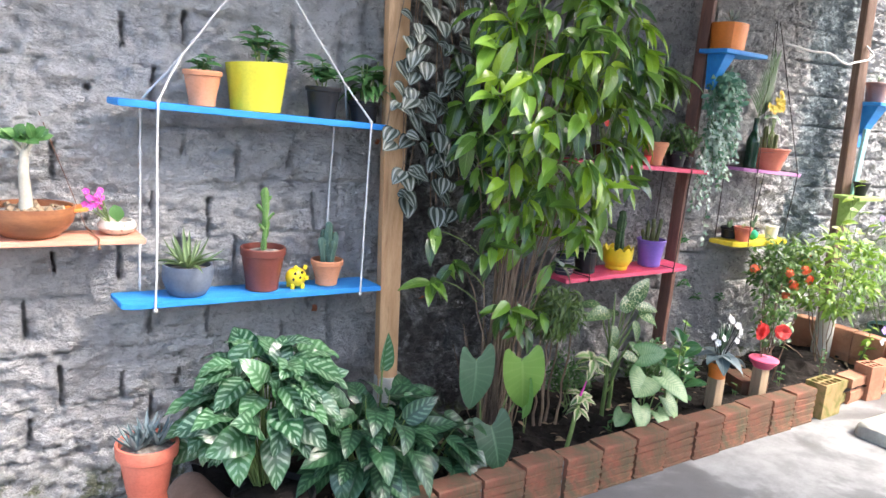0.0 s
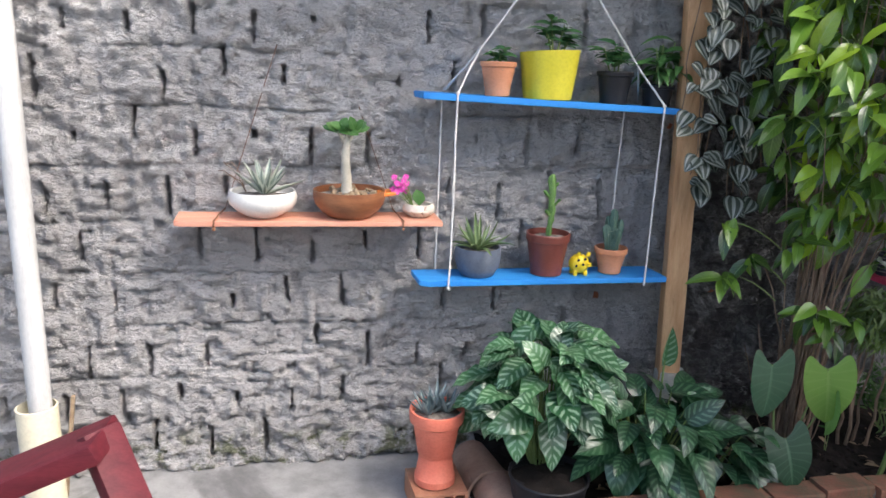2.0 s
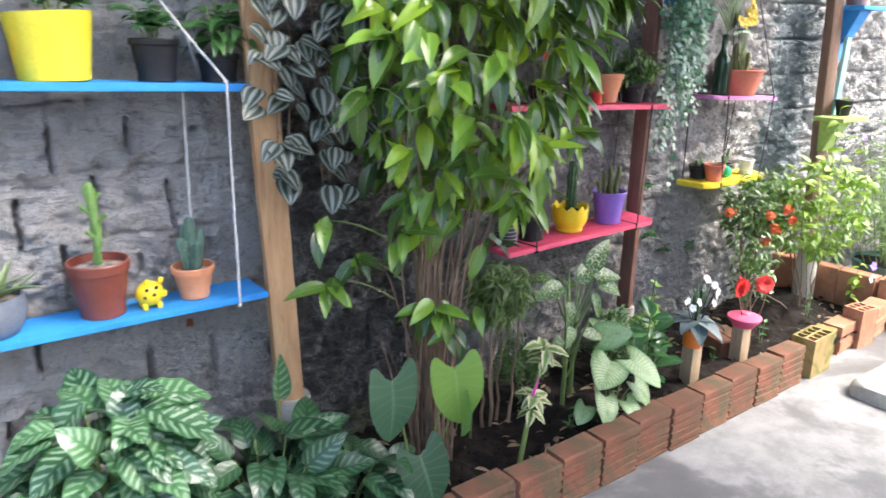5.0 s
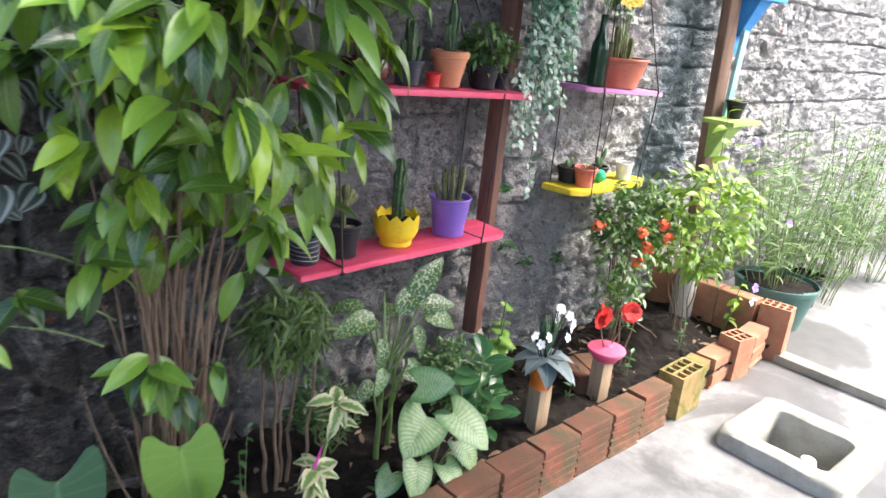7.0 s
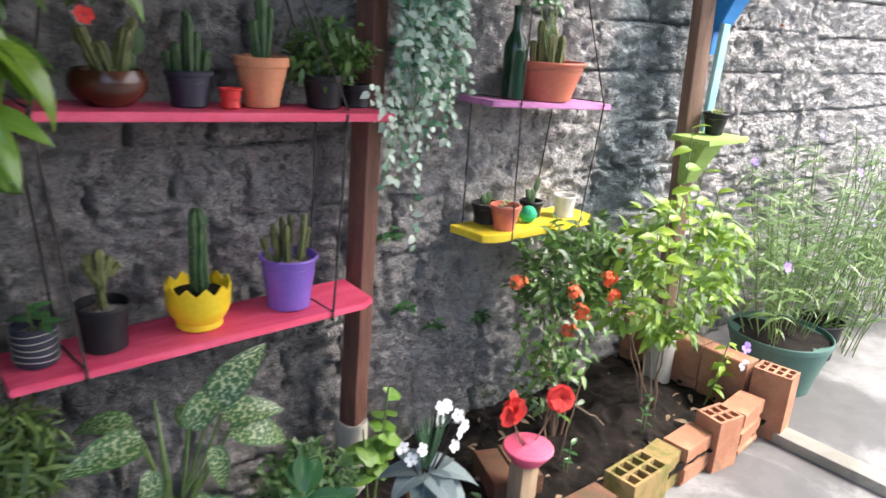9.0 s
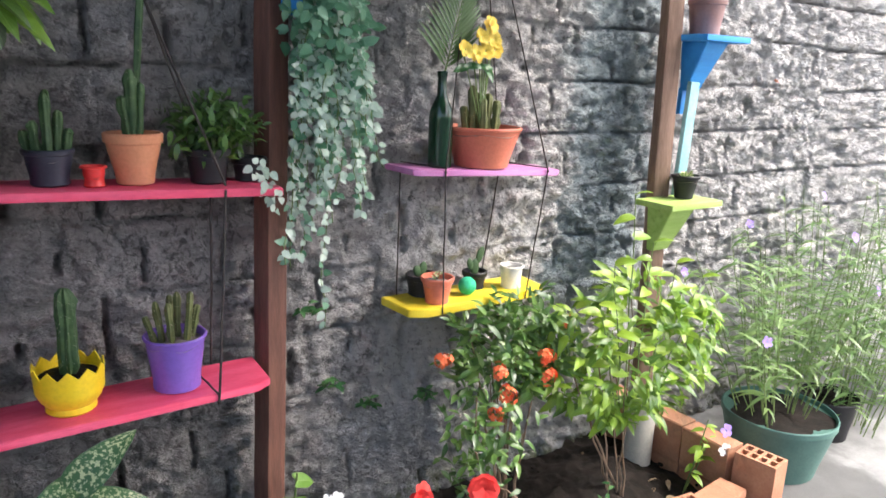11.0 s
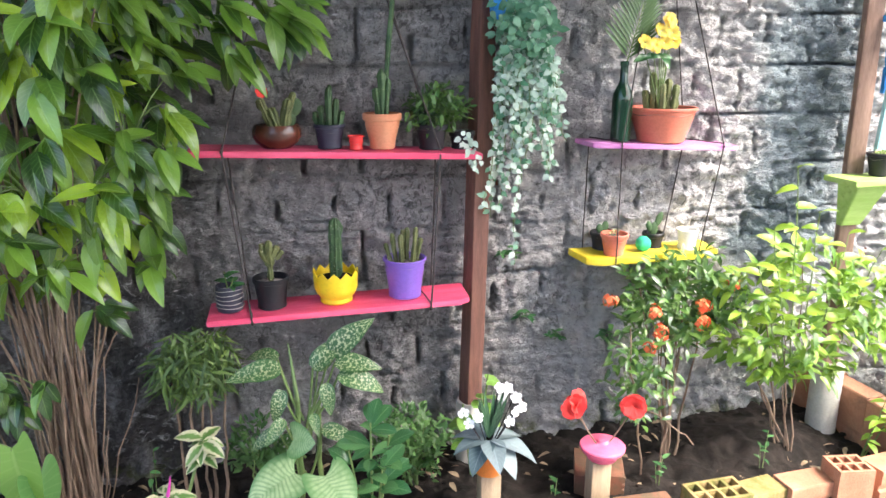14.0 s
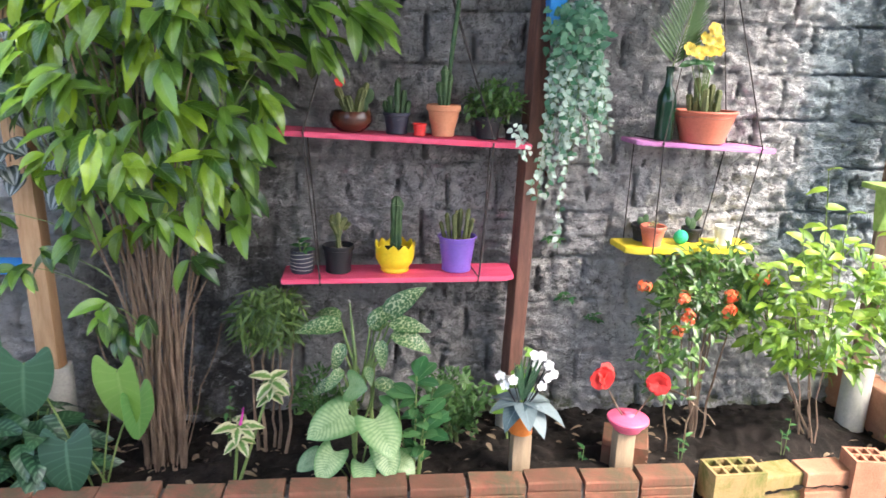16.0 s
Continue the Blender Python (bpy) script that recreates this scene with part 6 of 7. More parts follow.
def cactus(name, at, cols, r, mat, label, ribs=6, spine=30, seed=1):
    random.seed(seed)
    ob = empty(name, at, label, "cactus")
    for c in cols:
        part("column", column(bmesh.new(), c[0], c[1], c[2] if len(c) > 2 else r, ribs), mat, ob)
    spines(ob, [(c[0], c[1]) for c in cols], r, spine)
    return ob


cactus("cactus", (1.056, 2.51, 0.94), [((0, 0, 0), (0.008, 0, 0.1), 0.011), ((0.008, 0, 0.09), (0.0, 0, 0.24), 0.014), ((0.01, 0, 0.12), (0.034, -0.01, 0.15), 0.006), ((0, 0, 0.15), (-0.028, 0, 0.18), 0.006), ((0.005, 0, 0.18), (0.026, 0, 0.21), 0.006), ((0.004, 0, 0.08), (-0.02, -0.01, 0.11), 0.006)], 0.014, M["cactus_leafy"], "slender light green cactus in the brown pot", 4, 60, 161)
cactus("cactus", (1.313, 2.51, 0.88), [((0, 0, 0), (0, 0, 0.17)), ((0.012, 0, 0.0), (0.03, 0, 0.13), 0.014), ((-0.012, 0, 0), (-0.03, 0, 0.11), 0.014), ((0.0, -0.015, 0), (0.01, -0.03, 0.1), 0.013), ((0, 0.01, 0), (-0.012, 0.02, 0.14), 0.014)], 0.016, M["cactus_blue"], "blue-green clustered cactus in a terracotta pot", 5, 40, 162)
cactus("cactus", (2.665, 2.47, 0.865), [((0, 0, 0), (0.0, 0, 0.08), 0.011), ((0, 0, 0.06), (-0.03, 0, 0.12), 0.012), ((0, 0, 0.06), (0.028, 0, 0.13), 0.012), ((0, 0, 0.05), (0.0, -0.01, 0.15), 0.012), ((-0.02, 0, 0.09), (-0.022, 0, 0.14), 0.01), ((0.02, 0, 0.08), (0.045, 0, 0.11), 0.01)], 0.012, M["cactus_olive"], "branching olive green cactus", 5, 40, 163)
cactus("cactus", (2.884, 2.47, 0.865), [((0, 0, 0), (0.004, 0, 0.215))], 0.021, M["cactus"], "single ribbed green column cactus", 8, 160, 164)
cactus("cactus", (3.127, 2.47, 0.905), [((x, y, 0), (x * 1.5, y * 1.3, h * rnd(0.75, 1.1)), 0.0095) for x, y, h in ((-0.03, 0, 0.12), (-0.012, -0.015, 0.11), (0.008, 0.01, 0.14), (0.026, -0.01, 0.12), (0.04, 0.005, 0.09), (-0.045, 0.01, 0.08), (0.0, 0.03, 0.13))], 0.0095, M["cactus_olive"], "clustered finger cactus in the purple bucket", 6, 50, 165)
cactus("cactus", (2.714, 2.47, 1.38), [((0, 0, 0), (-0.02, 0, 0.07), 0.02), ((0.02, 0, 0), (0.045, 0, 0.1), 0.017), ((-0.02, 0, 0.02), (-0.05, 0, 0.1), 0.014), ((0.03, 0, 0.03), (0.06, 0, 0.12), 0.01)], 0.017, M["cactus_olive"], "spiny round cactus group in the copper pot", 8, 50, 166)
part("flower", petal_flower(bmesh.new(), (-0.04, -0.02, 0.12), (0.1, -1, 0.4), 0.02, 6), M["red_petal"], bpy.data.objects["cactus.005"], "orange-red flower")
cactus("cactus", (2.883, 2.47, 1.378), [((x, y, 0), (x * 1.3, y, h * rnd(0.75, 1.1)), 0.0105) for x, y, h in ((-0.02, 0, 0.1), (0.0, -0.01, 0.13), (0.02, 0.005, 0.1), (0.035, 0, 0.07), (-0.035, 0.01, 0.06), (0.005, 0.02, 0.14))], 0.013, M["cactus"], "clustered green cactus in the blue-black pot", 5, 50, 167)
cactus("cactus", (3.058, 2.47, 1.41), [((0, 0, 0), (0.0, 0, 0.16)), ((0.01, 0, 0.0), (0.022, 0, 0.13), 0.011), ((-0.01, 0.0, 0), (-0.02, 0, 0.1), 0.011), ((0.005, 0.02, 0.0), (0.06, 0.04, 0.5), 0.008)], 0.014, M["cactus"], "tall slender cactus in a terracotta pot", 4, 60, 168)
cactus("cactus", (4.114, 2.53, 1.41), [((x, y, 0), (x * 1.2, y, h * rnd(0.75, 1.05)), 0.0135) for x, y, h in ((-0.04, 0, 0.14), (-0.015, -0.02, 0.12), (0.015, 0.0, 0.15), (0.035, -0.015, 0.12), (-0.06, 0.01, 0.09), (0.0, 0.03, 0.16))], 0.0135, M["cactus_olive"], "olive cluster cactus in the red basin", 5, 50, 169)


def pear(at, pads, label, seed):
    random.seed(seed)
    ob = empty("prickly_pear", at, label, "cactus")
    for x, z, w, h, tilt in pads:
        bm = bmesh.new()
        bmesh.ops.create_uvsphere(bm, u_segments=16, v_segments=12, radius=0.5, matrix=pose(x, 0, z + h / 2, 0, tilt, 0) @ Matrix.Diagonal((w, 0.012, h, 1)))
        part("pad", bm, M["cactus"], ob)


pear((4.13, 2.555, 0.925), ((0, 0.0, 0.035, 0.06, 0), (0.02, 0.04, 0.03, 0.06, 20), (-0.02, 0.02, 0.025, 0.045, -20)), "small prickly pear in a black pot", 171)
pear((2.76, 2.48, 1.385), ((0, 0.0, 0.035, 0.055, 0), (0.018, 0.035, 0.04, 0.06, 15)), "prickly pear pads beside the cactus", 172)
pear((3.93, 2.57, 0.945), ((0, 0.0, 0.03, 0.05, 10), (-0.02, 0.0, 0.03, 0.04, -25)), "low prickly pear in a black pot", 173)


def desert_rose():
    random.seed(181)
    ob = empty("desert_rose", (0.31, 2.53, 1.1), "desert rose with a pale swollen trunk and green leaves", "plant")
    part("trunk", tube(bmesh.new(), [(0, 0, 0), (0.0, 0, 0.05), (-0.004, 0, 0.12), (0.0, 0, 0.19)], 0.022, 12, 0.55, 0.05), M["bark_pale"], ob)
    me = [with_mat(blade("rose_leaf", 0.07, 0.036, obovate, 0.15, 0.5, 6, 4), L["heart"])]
    for dx in (-0.03, 0.025, 0.0):
        part("branch", tube(bmesh.new(), bend((0, 0, 0.17), (dx, -0.005, 0.22), 0, 4), 0.008, 7, 0.7), M["bark_pale"], ob)
        lay(ob, me, [aim((dx, 0, 0.215), (math.cos(a), math.sin(a), rnd(0.0, 1.5)), (0, -0.7, 0.7), rnd(0.7, 1.05)) for a in np.linspace(0, 6, 9)])
    bm = bmesh.new()
    for k in range(38):
        a, r = rnd(0, 6.28), rnd(0.03, 0.105)
        box(bm, (rnd(0.01, 0.022),) * 3, (r * math.cos(a), r * math.sin(a), 0.002 + rnd(0, 0.008)), (rnd(0, 90), rnd(0, 90), 0), bevel=0.003)
    pebbles = part("gravel", bm, M["litter"], ob, "mixed brown pebbles")
    pebbles["kind"] = "stuff"


desert_rose()
random.seed(185)
kal = empty("magenta_flower_plant", (0.55, 2.53, 1.06), "magenta flowers with a fleshy leaf in the cream pot", "plant")
for k in range(14):
    c = Vector((-0.055 + rnd(-0.025, 0.025), -0.02 + rnd(-0.02, 0.01), 0.075 + rnd(-0.03, 0.035)))
    part("flower", petal_flower(bmesh.new(), c, (rnd(-0.5, 0.3), -1, 0.4), 0.011, 5), M["magenta"], kal)
    part("stem", tube(bmesh.new(), bend((0, 0, -0.01), c, 0, 3), 0.0014, 4), M["green_stem"], kal)
lay(kal, [with_mat(blade("fleshy_leaf", 0.06, 0.045, obovate, 0.1, 0.3, 6, 4), L["heart"])], [aim((0.02, 0, 0), (rnd(-0.2, 0.4), -0.1, 1), (0, -1, 0.2), s) for s in (1.0, 0.8)])
twigs = empty("dry_twigs", (-0.03, 2.55, 1.1), "thin dry twigs in the white bowl", "twigs")
for k in range(4):
    part("twig", tube(bmesh.new(), bend((0, 0, 0), (rnd(-0.14, -0.04), 0.0, rnd(0.03, 0.14)), -0.02, 5, 0.006), 0.0015, 4), M["bark"], twigs)

pot_leaf = [with_mat(blade("pot_leaf", 0.075, 0.034, ovate, 0.2, 0.9, 6, 4), L["glossy"])]
long_leaf = [with_mat(blade("arching_leaf", 0.13, 0.036, lance, 0.25, 1.4, 8, 4), L["heart"])]
leafy("small_pot_plant", (0.83, 2.51, 1.55), [(-0.02, 0, 0.05), (0.02, 0, 0.065), (0.0, -0.02, 0.05)], pot_leaf, 9, "low green plant in the small terracotta pot", 0.003, (0.5, 0.8), 191)
leafy("broad_leaf_plant", (1.03, 2.51, 1.59), [(-0.02, 0, 0.14), (0.03, 0, 0.11), (0.06, 0.01, 0.08), (-0.05, -0.02, 0.09)], pot_leaf, 11, "dark leafy plant in the yellow planter", 0.004, (0.7, 1.1), 192)
leafy("broad_leaf_plant", (1.265, 2.51, 1.53), [(-0.01, 0, 0.07), (0.02, 0, 0.1), (-0.05, 0.0, 0.1), (0.0, 0.02, 0.12)], pot_leaf, 10, "green leafy plant in the black pot", 0.003, (0.7, 1.1), 193)
leafy("arching_leaf_plant", (1.44, 2.52, 1.49), [(0.0, -0.01, 0.16), (0.04, -0.02, 0.17), (-0.03, -0.02, 0.15), (0.08, -0.03, 0.12)], long_leaf, 10, "plant with arching bright green leaves at the shelf's end", 0.004, (0.75, 1.1), 194, spread=(0.0, 0.6))
leafy("jar_plant", (2.526, 2.46, 0.85), [(-0.01, -0.01, 0.07), (0.02, -0.03, 0.05)], pot_leaf, 4, "small green plant in the dark jar", 0.003, (0.5, 0.8), 195)
dark_trail = cloud("dark_trailing_plant", (3.24, 2.47, 1.375), (0.11, 0.08, 0.07), 520, small_leaf, L["small"], "dark green bushy trailing plant in a black pot", 6, 196, -0.2, (0.5, 0.9), 0.06, "plant", 0.2, "green_stem")
random.seed(197)
white_leaf = blade("white_leaf", 0.026, 0.02, ovate, 0.15, 0.5, 4, 2)
joined("pale_leaves", dark_trail, white_leaf, [aim(Vector((0.07 + 0.05 * t, -0.1, -0.02 - 0.1 * t)) + vec(0.02), vec() + Vector((0, -0.5, -0.4)), (0, -1, 0.4), rnd(0.7, 1.1)) for t in np.linspace(0, 1, 26)], L["silver"], "pale trailing leaves over the shelf's edge")
leafy("small_pot_plant", (3.495, 2.46, 2.03), [(-0.01, 0, 0.05), (0.01, 0, 0.06)], agave_leaf, 5, "small spiky plant in the orange planter", 0.003, (0.4, 0.6), 198, spread=(0.6, 1.6))
wisp = [with_mat(blade("wispy_leaf", 0.14, 0.012, strap, 0.3, 1.3, 7, 2), L["agave"])]
leafy("wispy_plant", (5.065, 2.45, 1.865), [(0, 0, 0.05), (0.01, 0, 0.06)], wisp, 7, "thin wispy plant in the mauve pot", 0.003, (0.7, 1.1), 199, spread=(0.3, 1.2))
succ = [with_mat(blade("succulent_leaf", 0.035, 0.02, obovate, 0.3, -0.3, 5, 2), L["edge"])]
rosette("succulent", (4.965, 2.38, 1.24), 18, succ, "small pink-grey succulent in a black pot", (0.2, 1.4), seed=200)
leafy("tiny_seedlings", (3.931, 2.485, 0.95), [(0.01, 0, 0.03), (-0.015, 0, 0.025)], succ, 3, "tiny seedlings in the small clay pot", 0.0015, (0.4, 0.6), 201)


def silk_flowers():
    random.seed(211)
    ob = empty("silk_flowers", (4.09, 2.51, 1.42), "yellow and orange silk flowers above the cactus", "flowers")
    for x, z in ((-0.09, 0.235), (-0.05, 0.225), (-0.015, 0.235), (-0.03, 0.275), (0.015, 0.27), (0.0, 0.31), (0.02, 0.24)):
        part("stem", tube(bmesh.new(), bend((0, 0, 0), (x, -0.01, z), 0, 4), 0.0018, 5), M["green_stem"], ob)
        bm = petal_flower(bmesh.new(), (x, -0.02, z), (rnd(-0.5, 0.5), -1, rnd(0, 0.5)), 0.029, 6, 0.6)
        petal_flower(bm, (x, -0.025, z), (rnd(-0.5, 0.5), -1, rnd(0, 0.5)), 0.022, 5, 0.9)
        part("flower", bm, M["yellow_petal"], ob)
    lay(ob, pot_leaf, [aim((rnd(-0.08, 0.0), -0.01, 0.19), (rnd(-1, 1), -0.5, rnd(-0.5, 0.1)), (0, -1, 0.5), rnd(0.6, 0.9)) for _ in range(7)])


silk_flowers()


def palm_fan():
    random.seed(221)
    ob = empty("palm_fan", (3.945, 2.52, 1.56), "dried green palm leaf standing in the bottle", "palm leaf")
    part("rib", tube(bmesh.new(), bend((0, 0, 0), (0.09, 0.0, 0.36), 0.01, 7), 0.003, 6, 0.4), M["green_stem"], ob)
    me = blade("palm_leaflet", 0.21, 0.021, lance, 0.4, 0.3, 5, 2)
    poses = []
    for k in np.linspace(0.12, 1, 22):
        p = Vector((0.09 * k, 0, 0.36 * k))
        for s in (-1, 1):
            poses.append(aim(p, (s * (0.9 - 0.3 * k) + 0.2, -0.1, 0.65 + 0.6 * k), (0, -1, 0.2), (0.75 - 0.3 * k) * rnd(0.9, 1.1)))
    lay(ob, [with_mat(me, L["palm"])], poses, "leaflet")


palm_fan()


# ---- small weeds and sprouts ----
weed_leaf = [with_mat(blade("weed_leaf", 0.035, 0.016, ovate, 0.2, 0.6, 4, 2), L["glossy"])]
for k, (x, z) in enumerate(((3.62, 0.6), (3.76, 0.5), (3.98, 0.48), (3.55, 0.86))):
    leafy("wall_weed", (x, 2.625, z), [(0.0, -0.03, 0.05), (0.03, -0.03, 0.02), (-0.03, -0.02, 0.03)], weed_leaf, 6, "small green weed growing from the wall", 0.0012, (0.6, 1.1), 401 + k, spread=(-0.4, 0.6))
for k, (x, y, hgt) in enumerate(((4.0, 2.15, 0.14), (3.6, 2.16, 0.1), (4.42, 2.14, 0.2), (2.62, 2.14, 0.1), (2.25, 2.32, 0.3))):
    leafy("sprout", (x, y, 0.07), [(0.01, 0, hgt), (-0.01, 0.01, hgt * 0.7)], weed_leaf, 4, "thin sprout growing in the bed", 0.0018, (0.6, 1.1), 411 + k, spread=(-0.2, 0.8))
sprig = leafy("violet_sprig", (4.86, 2.16, 0.08), [(0.06, -0.04, 0.3), (0.02, -0.06, 0.22), (0.1, -0.03, 0.2)], [with_mat(blade("sprig_leaf", 0.07, 0.03, lance, 0.25, 0.8, 6, 2), L["lime_big"])], 6, "leafy sprig with a violet flower by the bed's end", 0.003, (0.6, 1.0), 421, spread=(-0.4, 0.5))
random.seed(422)
part("flower", petal_flower(bmesh.new(), (0.1, -0.09, 0.27), (-0.3, -1, 0.3), 0.026, 5), M["violet_petal"], sprig)
part("pale_flower", petal_flower(bmesh.new(), (0.09, -0.1, 0.2), (-0.4, -1, 0.1), 0.026, 5), M["white_petal"], sprig, "faded white flower")


# ---- things on the ground ----
def hollow_block(bm, size, nx, ny, wall=0.011):
    """A clay block with open cells running up through it, from z 0, in one piece."""
    sx, sy, h = size

    def cuts(full, n):
        cell = (full - wall * (n + 1)) / n
        out = [-full / 2]
        for k in range(n):
            out += [out[-1] + wall, out[-1] + wall + cell]
        return out + [full / 2]

    xs, ys = cuts(sx, nx), cuts(sy, ny)
    verts = {}

    def at(i, j, k):
        if (i, j, k) not in verts:
            verts[i, j, k] = bm.verts.new((xs[i], ys[j], k * h))
        return verts[i, j, k]

    def solid(i, j):
        return 0 <= i < len(xs) - 1 and 0 <= j < len(ys) - 1 and not (i % 2 and j % 2)

    for i in range(len(xs) - 1):
        for j in range(len(ys) - 1):
            if not solid(i, j):
                continue
            for k in (0, 1):
                bm.faces.new((at(i, j, k), at(i + 1, j, k), at(i + 1, j + 1, k), at(i, j + 1, k)))
            for di, dj, a, b in ((-1, 0, (i, j), (i, j + 1)), (1, 0, (i + 1, j), (i + 1, j + 1)), (0, -1, (i, j), (i + 1, j)), (0, 1, (i, j + 1), (i + 1, j + 1))):
                if not solid(i + di, j + dj):
                    bm.faces.new((at(*a, 0), at(*b, 0), at(*b, 1), at(*a, 1)))
    bmesh.ops.recalc_face_normals(bm, faces=bm.faces)
    return bm


block = part("hollow_block", hollow_block(bmesh.new(), (0.19, 0.09, 0.19), 4, 2), M["brick_new"], smooth=False)
block.matrix_basis = pose(0.615, 2.4, 0.045, 90, 0, 3)
tagged(block, "orange hollow clay block lying flat under the coral pot", "brick")


def roof_tiles():
    """Half-round clay roof tiles laid end to end to edge the bed."""
    for k, (y, z) in enumerate(((2.42, 0.015), (2.2, 0.02), (1.99, 0.01))):
        bm = bmesh.new()
        n = 14
        outer, inner = [], []
        for j in range(2):
            yy = (j - 0.5) * 0.25
            r = 0.096 - 0.014 * j
            outer.append([bm.verts.new((r * math.cos(math.pi * i / n), yy, r * 1.05 * math.sin(math.pi * i / n))) for i in range(n + 1)])
            inner.append([bm.verts.new(((r - 0.012) * math.cos(math.pi * i / n), yy, (r - 0.012) * 1.05 * math.sin(math.pi * i / n))) for i in range(n + 1)])
        for i in range(n):
            bm.faces.new((outer[0][i], outer[0][i + 1], outer[1][i + 1], outer[1][i]))
            bm.faces.new((inner[0][i + 1], inner[0][i], inner[1][i], inner[1][i + 1]))
            for e in (0, 1):
                bm.faces.new((outer[e][i], inner[e][i], inner[e][i + 1], outer[e][i + 1]))
        for i in (0, n):
            bm.faces.new((outer[0][i], outer[1][i], inner[1][i], inner[0][i]))
        bmesh.ops.recalc_face_normals(bm, faces=bm.faces)
        for v in bm.verts:
            v.co += 0.004 * noise.noise_vector(v.co * 14)
        ob = part("roof_tile", bm, M["tile"])
        ob.matrix_basis = pose(0.815 + 0.035 * k, y, z, 0, 0, 6 - 4 * k)
        tagged(ob, "weathered half-round clay roof tile edging the bed", "roof tile", "tiles along the bed's end")


roof_tiles()


def beam(a, b, w, t, bevel=0.006):
    """A bar from a to b."""
    a, b = Vector(a), Vector(b)
    bm = box(bmesh.new(), (w, t, (b - a).length), (0, 0, (b - a).length / 2), bevel=bevel)
    bm.transform(Matrix.Translation(a) @ (b - a).to_track_quat("Z", "Y").to_matrix().to_4x4())
    return bm


def folding_chair():
    """A maroon wooden deck chair, its frame crossing below the top rails."""
    ob = empty("wooden_chair", (-0.33, 1.28, -0.01), "dark maroon lacquered wooden folding chair", "chair")
    for side in (0, 1):
        o = Vector((-0.3 * side, -0.36 * side, 0))
        part("arm_rail", beam(Vector((-0.36, 0.12, 0.64)) + o, Vector((0.12, 0.06, 0.86)) + o, 0.13, 0.04), M["maroon"], ob)
        part("front_leg", beam(Vector((0.1, 0.075, 0.87)) + o, Vector((0.5, -0.3, 0.0)) + o, 0.075, 0.035), M["maroon"], ob)
        part("back_leg", beam(Vector((-0.3, 0.11, 0.68)) + o, Vector((-0.42, 0.16, 0.0)) + o, 0.05, 0.03), M["maroon"], ob)
    part("cross_bar", beam((0.18, 0.0, 0.7), (-0.12, -0.36, 0.7), 0.045, 0.03), M["maroon"], ob)
    for k in range(5):
        part("seat_slat", beam((0.2 - 0.11 * k, 0.02 + 0.02 * k, 0.42 - 0.01 * k), (-0.1 - 0.11 * k, -0.34 + 0.02 * k, 0.42 - 0.01 * k), 0.018, 0.085), M["maroon_red"], ob)


folding_chair()

cable = part("white_cable", tube(bmesh.new(), [(4.1, 2.52, 2.02), (4.273, 2.45, 1.995), (4.388, 2.42, 1.998), (4.46, 2.42, 1.985), (4.51, 2.42, 1.969), (4.57, 2.42, 1.958), (4.624, 2.42, 1.954), (4.68, 2.42, 1.972), (4.737, 2.42, 1.982), (4.842, 2.42, 2.005), (4.93, 2.44, 2.04), (4.95, 2.5, 2.1)], 0.006, 7), M["rope"])
tagged(cable, "white cable slung from wall to post", "cable")


# ---- the bed: soil, litter, bricks ----
def soil_bed():
    def place(xx, yy):
        z = 0.075 + 0.05 * (lattice(xx, yy, 3, 71) - 0.5) + 0.03 * (lattice(xx, yy, 14, 72) - 0.5) + 0.018 * (lattice(xx, yy, 48, 73) - 0.5)
        z += 0.07 * np.exp(-((xx - 4.55) / 0.35) ** 2 - ((yy - 2.35) / 0.2) ** 2)
        return xx + 0.008 * (lattice(xx, yy, 40, 74) - 0.5), yy, z
    ob = part("soil_bed", grid_mesh("soil_bed", np.arange(0.84, 4.97, 0.012), np.arange(1.93, 2.7, 0.012), place), M["soil"])
    tagged(ob, "dark damp garden soil of the raised bed", "soil", kind="structure")


soil_bed()
random.seed(301)
flake = blade("fallen_leaf", 0.055, 0.02, lance, 0.3, 0.6, 4, 2)
bed_litter = joined("leaf_litter", None, flake, [aim((rnd(1.2, 4.9), rnd(2.0, 2.6), rnd(0.085, 0.105)), (rnd(-1, 1), rnd(-1, 1), rnd(-0.1, 0.2)), Vector((0, 0, 1)) + vec(0.4), rnd(0.4, 1.2)) for _ in range(260)], M["litter"])
tagged(bed_litter, "dry fallen leaves scattered over the soil", "leaf litter", kind="stuff")
clods = bmesh.new()
for k in range(420):
    bmesh.ops.create_icosphere(clods, subdivisions=1, radius=rnd(0.004, 0.013), matrix=Matrix.Translation((rnd(1.0, 5.0), rnd(1.98, 2.6), rnd(0.07, 0.1))) @ Matrix.Diagonal((1, rnd(0.7, 1.2), rnd(0.5, 0.9), 1)))
clod = part("soil_clods", clods, M["soil"])
tagged(clod, "loose crumbs of dark soil", "soil", kind="stuff")


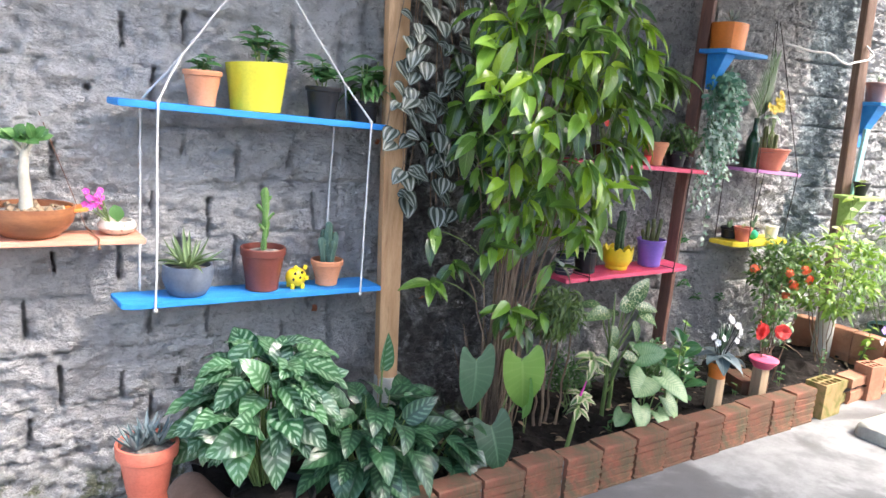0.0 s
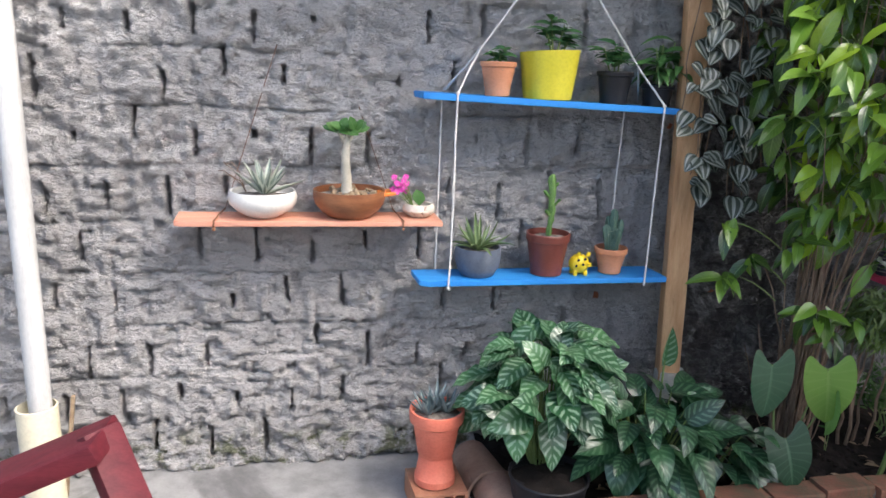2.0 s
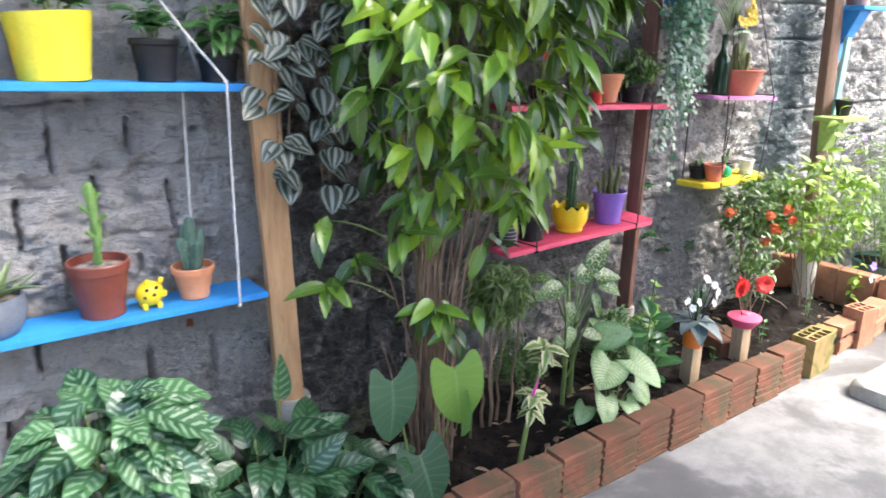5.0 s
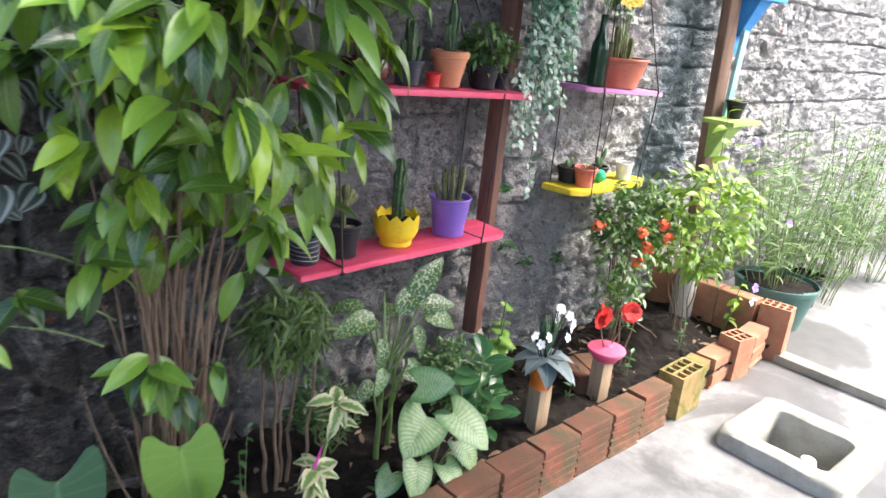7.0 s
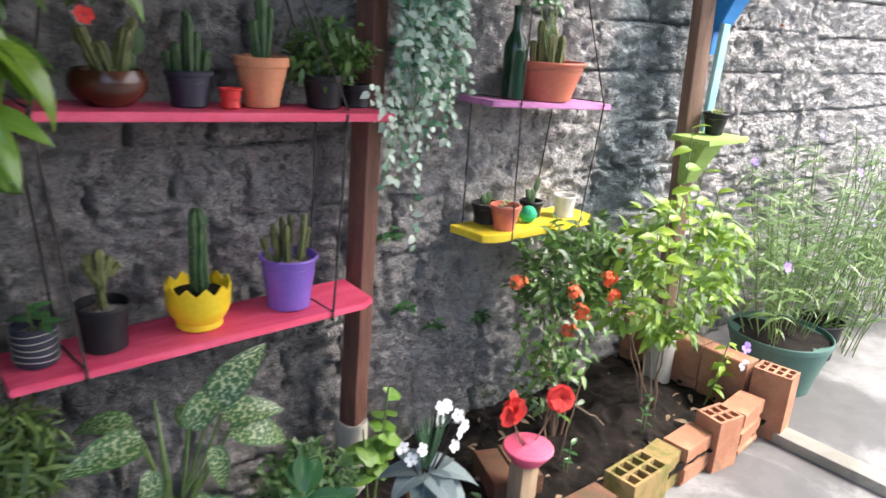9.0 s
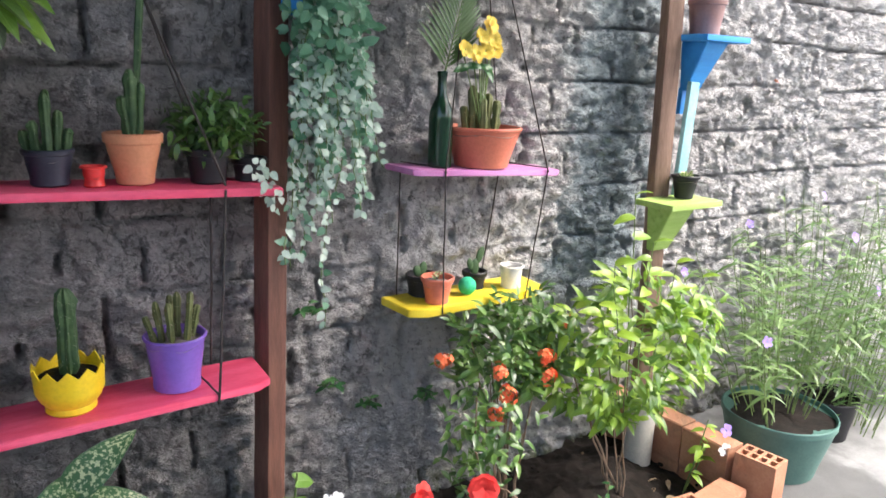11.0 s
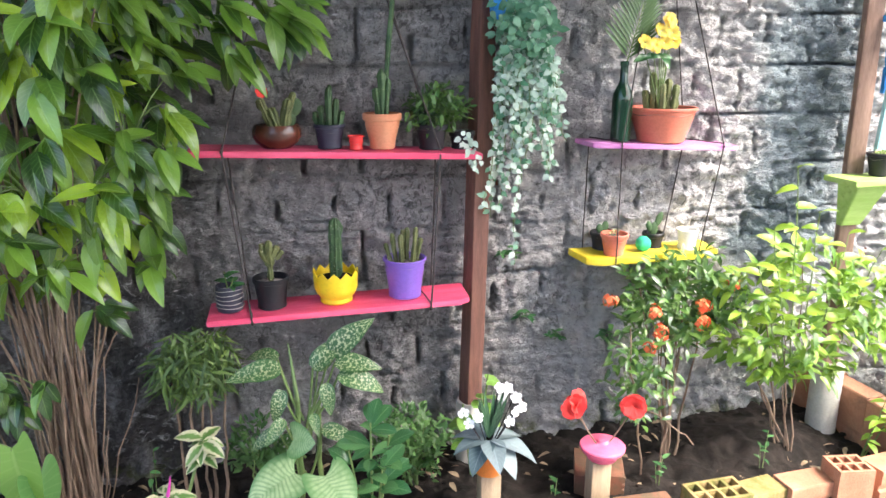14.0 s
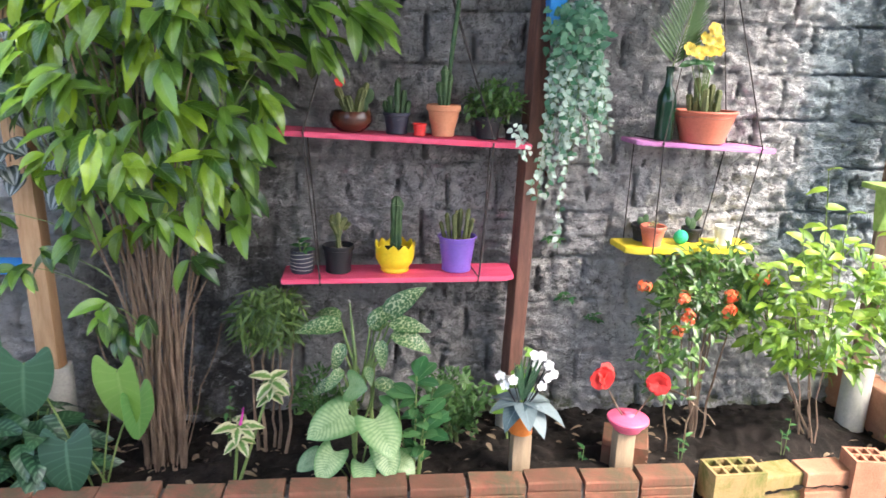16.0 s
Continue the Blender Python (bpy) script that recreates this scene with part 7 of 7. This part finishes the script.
def ribbed_brick(length=0.19, h=0.19, depth=0.09, seed=0, grooves=5):
    """A clay block on its side with horizontal keying grooves along its face."""
    random.seed(seed)
    prof = [(depth / 2, 0), (depth / 2, h), (-depth / 2 + 0.004, h), (-depth / 2, h - 0.006)]
    step = (h - 0.02) / grooves
    for k in range(grooves):
        top = h - 0.012 - k * step
        d = rnd(0.005, 0.009)
        prof += [(-depth / 2, top - step * 0.55), (-depth / 2 + d, top - step * 0.62), (-depth / 2 + d, top - step * 0.86), (-depth / 2, top - step * 0.94)]
    prof += [(-depth / 2, 0)]
    bm = bmesh.new()
    ends = [[bm.verts.new((x, y + rnd(-0.001, 0.001), z)) for y, z in prof] for x in (-length / 2, length / 2)]
    n = len(prof)
    for i in range(n):
        bm.faces.new((ends[0][i], ends[0][(i + 1) % n], ends[1][(i + 1) % n], ends[1][i]))
    bm.faces.new(ends[0][::-1])
    bm.faces.new(ends[1])
    bmesh.ops.recalc_face_normals(bm, faces=bm.faces)
    me = to_mesh("brick", bm, False)
    me.materials.append(M["brick"])
    return me


BRICKS = [ribbed_brick(seed=s) for s in (1, 2, 3, 4)]
border = empty("brick_border", (0, 0, 0), "low border of ribbed clay blocks round the bed", "border", kind="structure")
random.seed(311)
x = 0.98
while x < 3.95:
    ob = new("brick", random.choice(BRICKS))
    ob.parent = border
    ob.matrix_basis = pose(x + rnd(-0.003, 0.003), 1.932 + rnd(-0.006, 0.006), rnd(-0.008, 0.004), rnd(-1, 1), rnd(-0.8, 0.8), rnd(-1.2, 1.2))
    part("mortar_joint", box(bmesh.new(), (0.014, 0.07, 0.17), (x + 0.1, 1.937, 0.085), bevel=0.003), M["mortar"], border)
    x += 0.2035


def loose_block(at, turn, size, cells, mat, label, standing=True):
    bm = hollow_block(bmesh.new(), size, *cells) if standing else None
    ob = part("hollow_block", bm, mat, smooth=False)
    ob.matrix_basis = pose(*at, *turn)
    tagged(ob, label, "brick")


loose_block((4.1, 1.945, 0), (0, 0, 2), (0.2, 0.115, 0.195), (4, 2), M["brick_moss"], "mossy hollow clay block standing with its cells up")
loose_block((4.635, 1.965, 0), (0, 0, -8), (0.13, 0.11, 0.21), (3, 2), M["brick_new"], "ribbed clay block standing on end in the border")
loose_block((5.02, 1.955, 0), (0, 0, 8), (0.1, 0.15, 0.285), (2, 4), M["brick_new"], "tall hollow clay block at the bed's corner")
for k, (at, turn, mat) in enumerate((((4.295, 1.995, -0.03), (0, 0, 8), "brick_moss"), ((4.482, 1.99, -0.02), (0, 0, 3), "brick_new"), ((4.825, 1.975, 0.015), (0, 0, 6), "brick_new"))):
    me = ribbed_brick(0.185, 0.175, 0.1, 20 + k, 2)
    me.materials.clear()
    me.materials.append(M[mat])
    ob = new("brick", me)
    ob.matrix_basis = pose(*at, *turn)
    tagged(ob, "clay block laid flat at the far end of the border", "brick", "blocks of the far border")
for k, y in enumerate((2.145, 2.355, 2.56)):
    me = ribbed_brick(0.2, 0.285, 0.09, 30 + k, 1)
    me.materials.clear()
    me.materials.append(M["brick_new"])
    ob = new("brick", me)
    ob.matrix_basis = pose(5.0, y, 0, 0, 0, -90 + 3 * k)
    tagged(ob, "tall smooth clay block closing the end of the bed", "brick", "blocks of the bed's end")
for k in (0, 1):
    me = ribbed_brick(0.19, 0.085, 0.085, 40 + k, 3)
    me.materials.clear()
    me.materials.append(M["brick"])
    ob = new("brick", me)
    ob.matrix_basis = pose(3.85 - 0.09 * k, 2.23 + 0.02 * k, 0.075, 0, 0, 68)
    tagged(ob, "spare red clay block lying on the soil", "brick", "spare blocks on the soil")
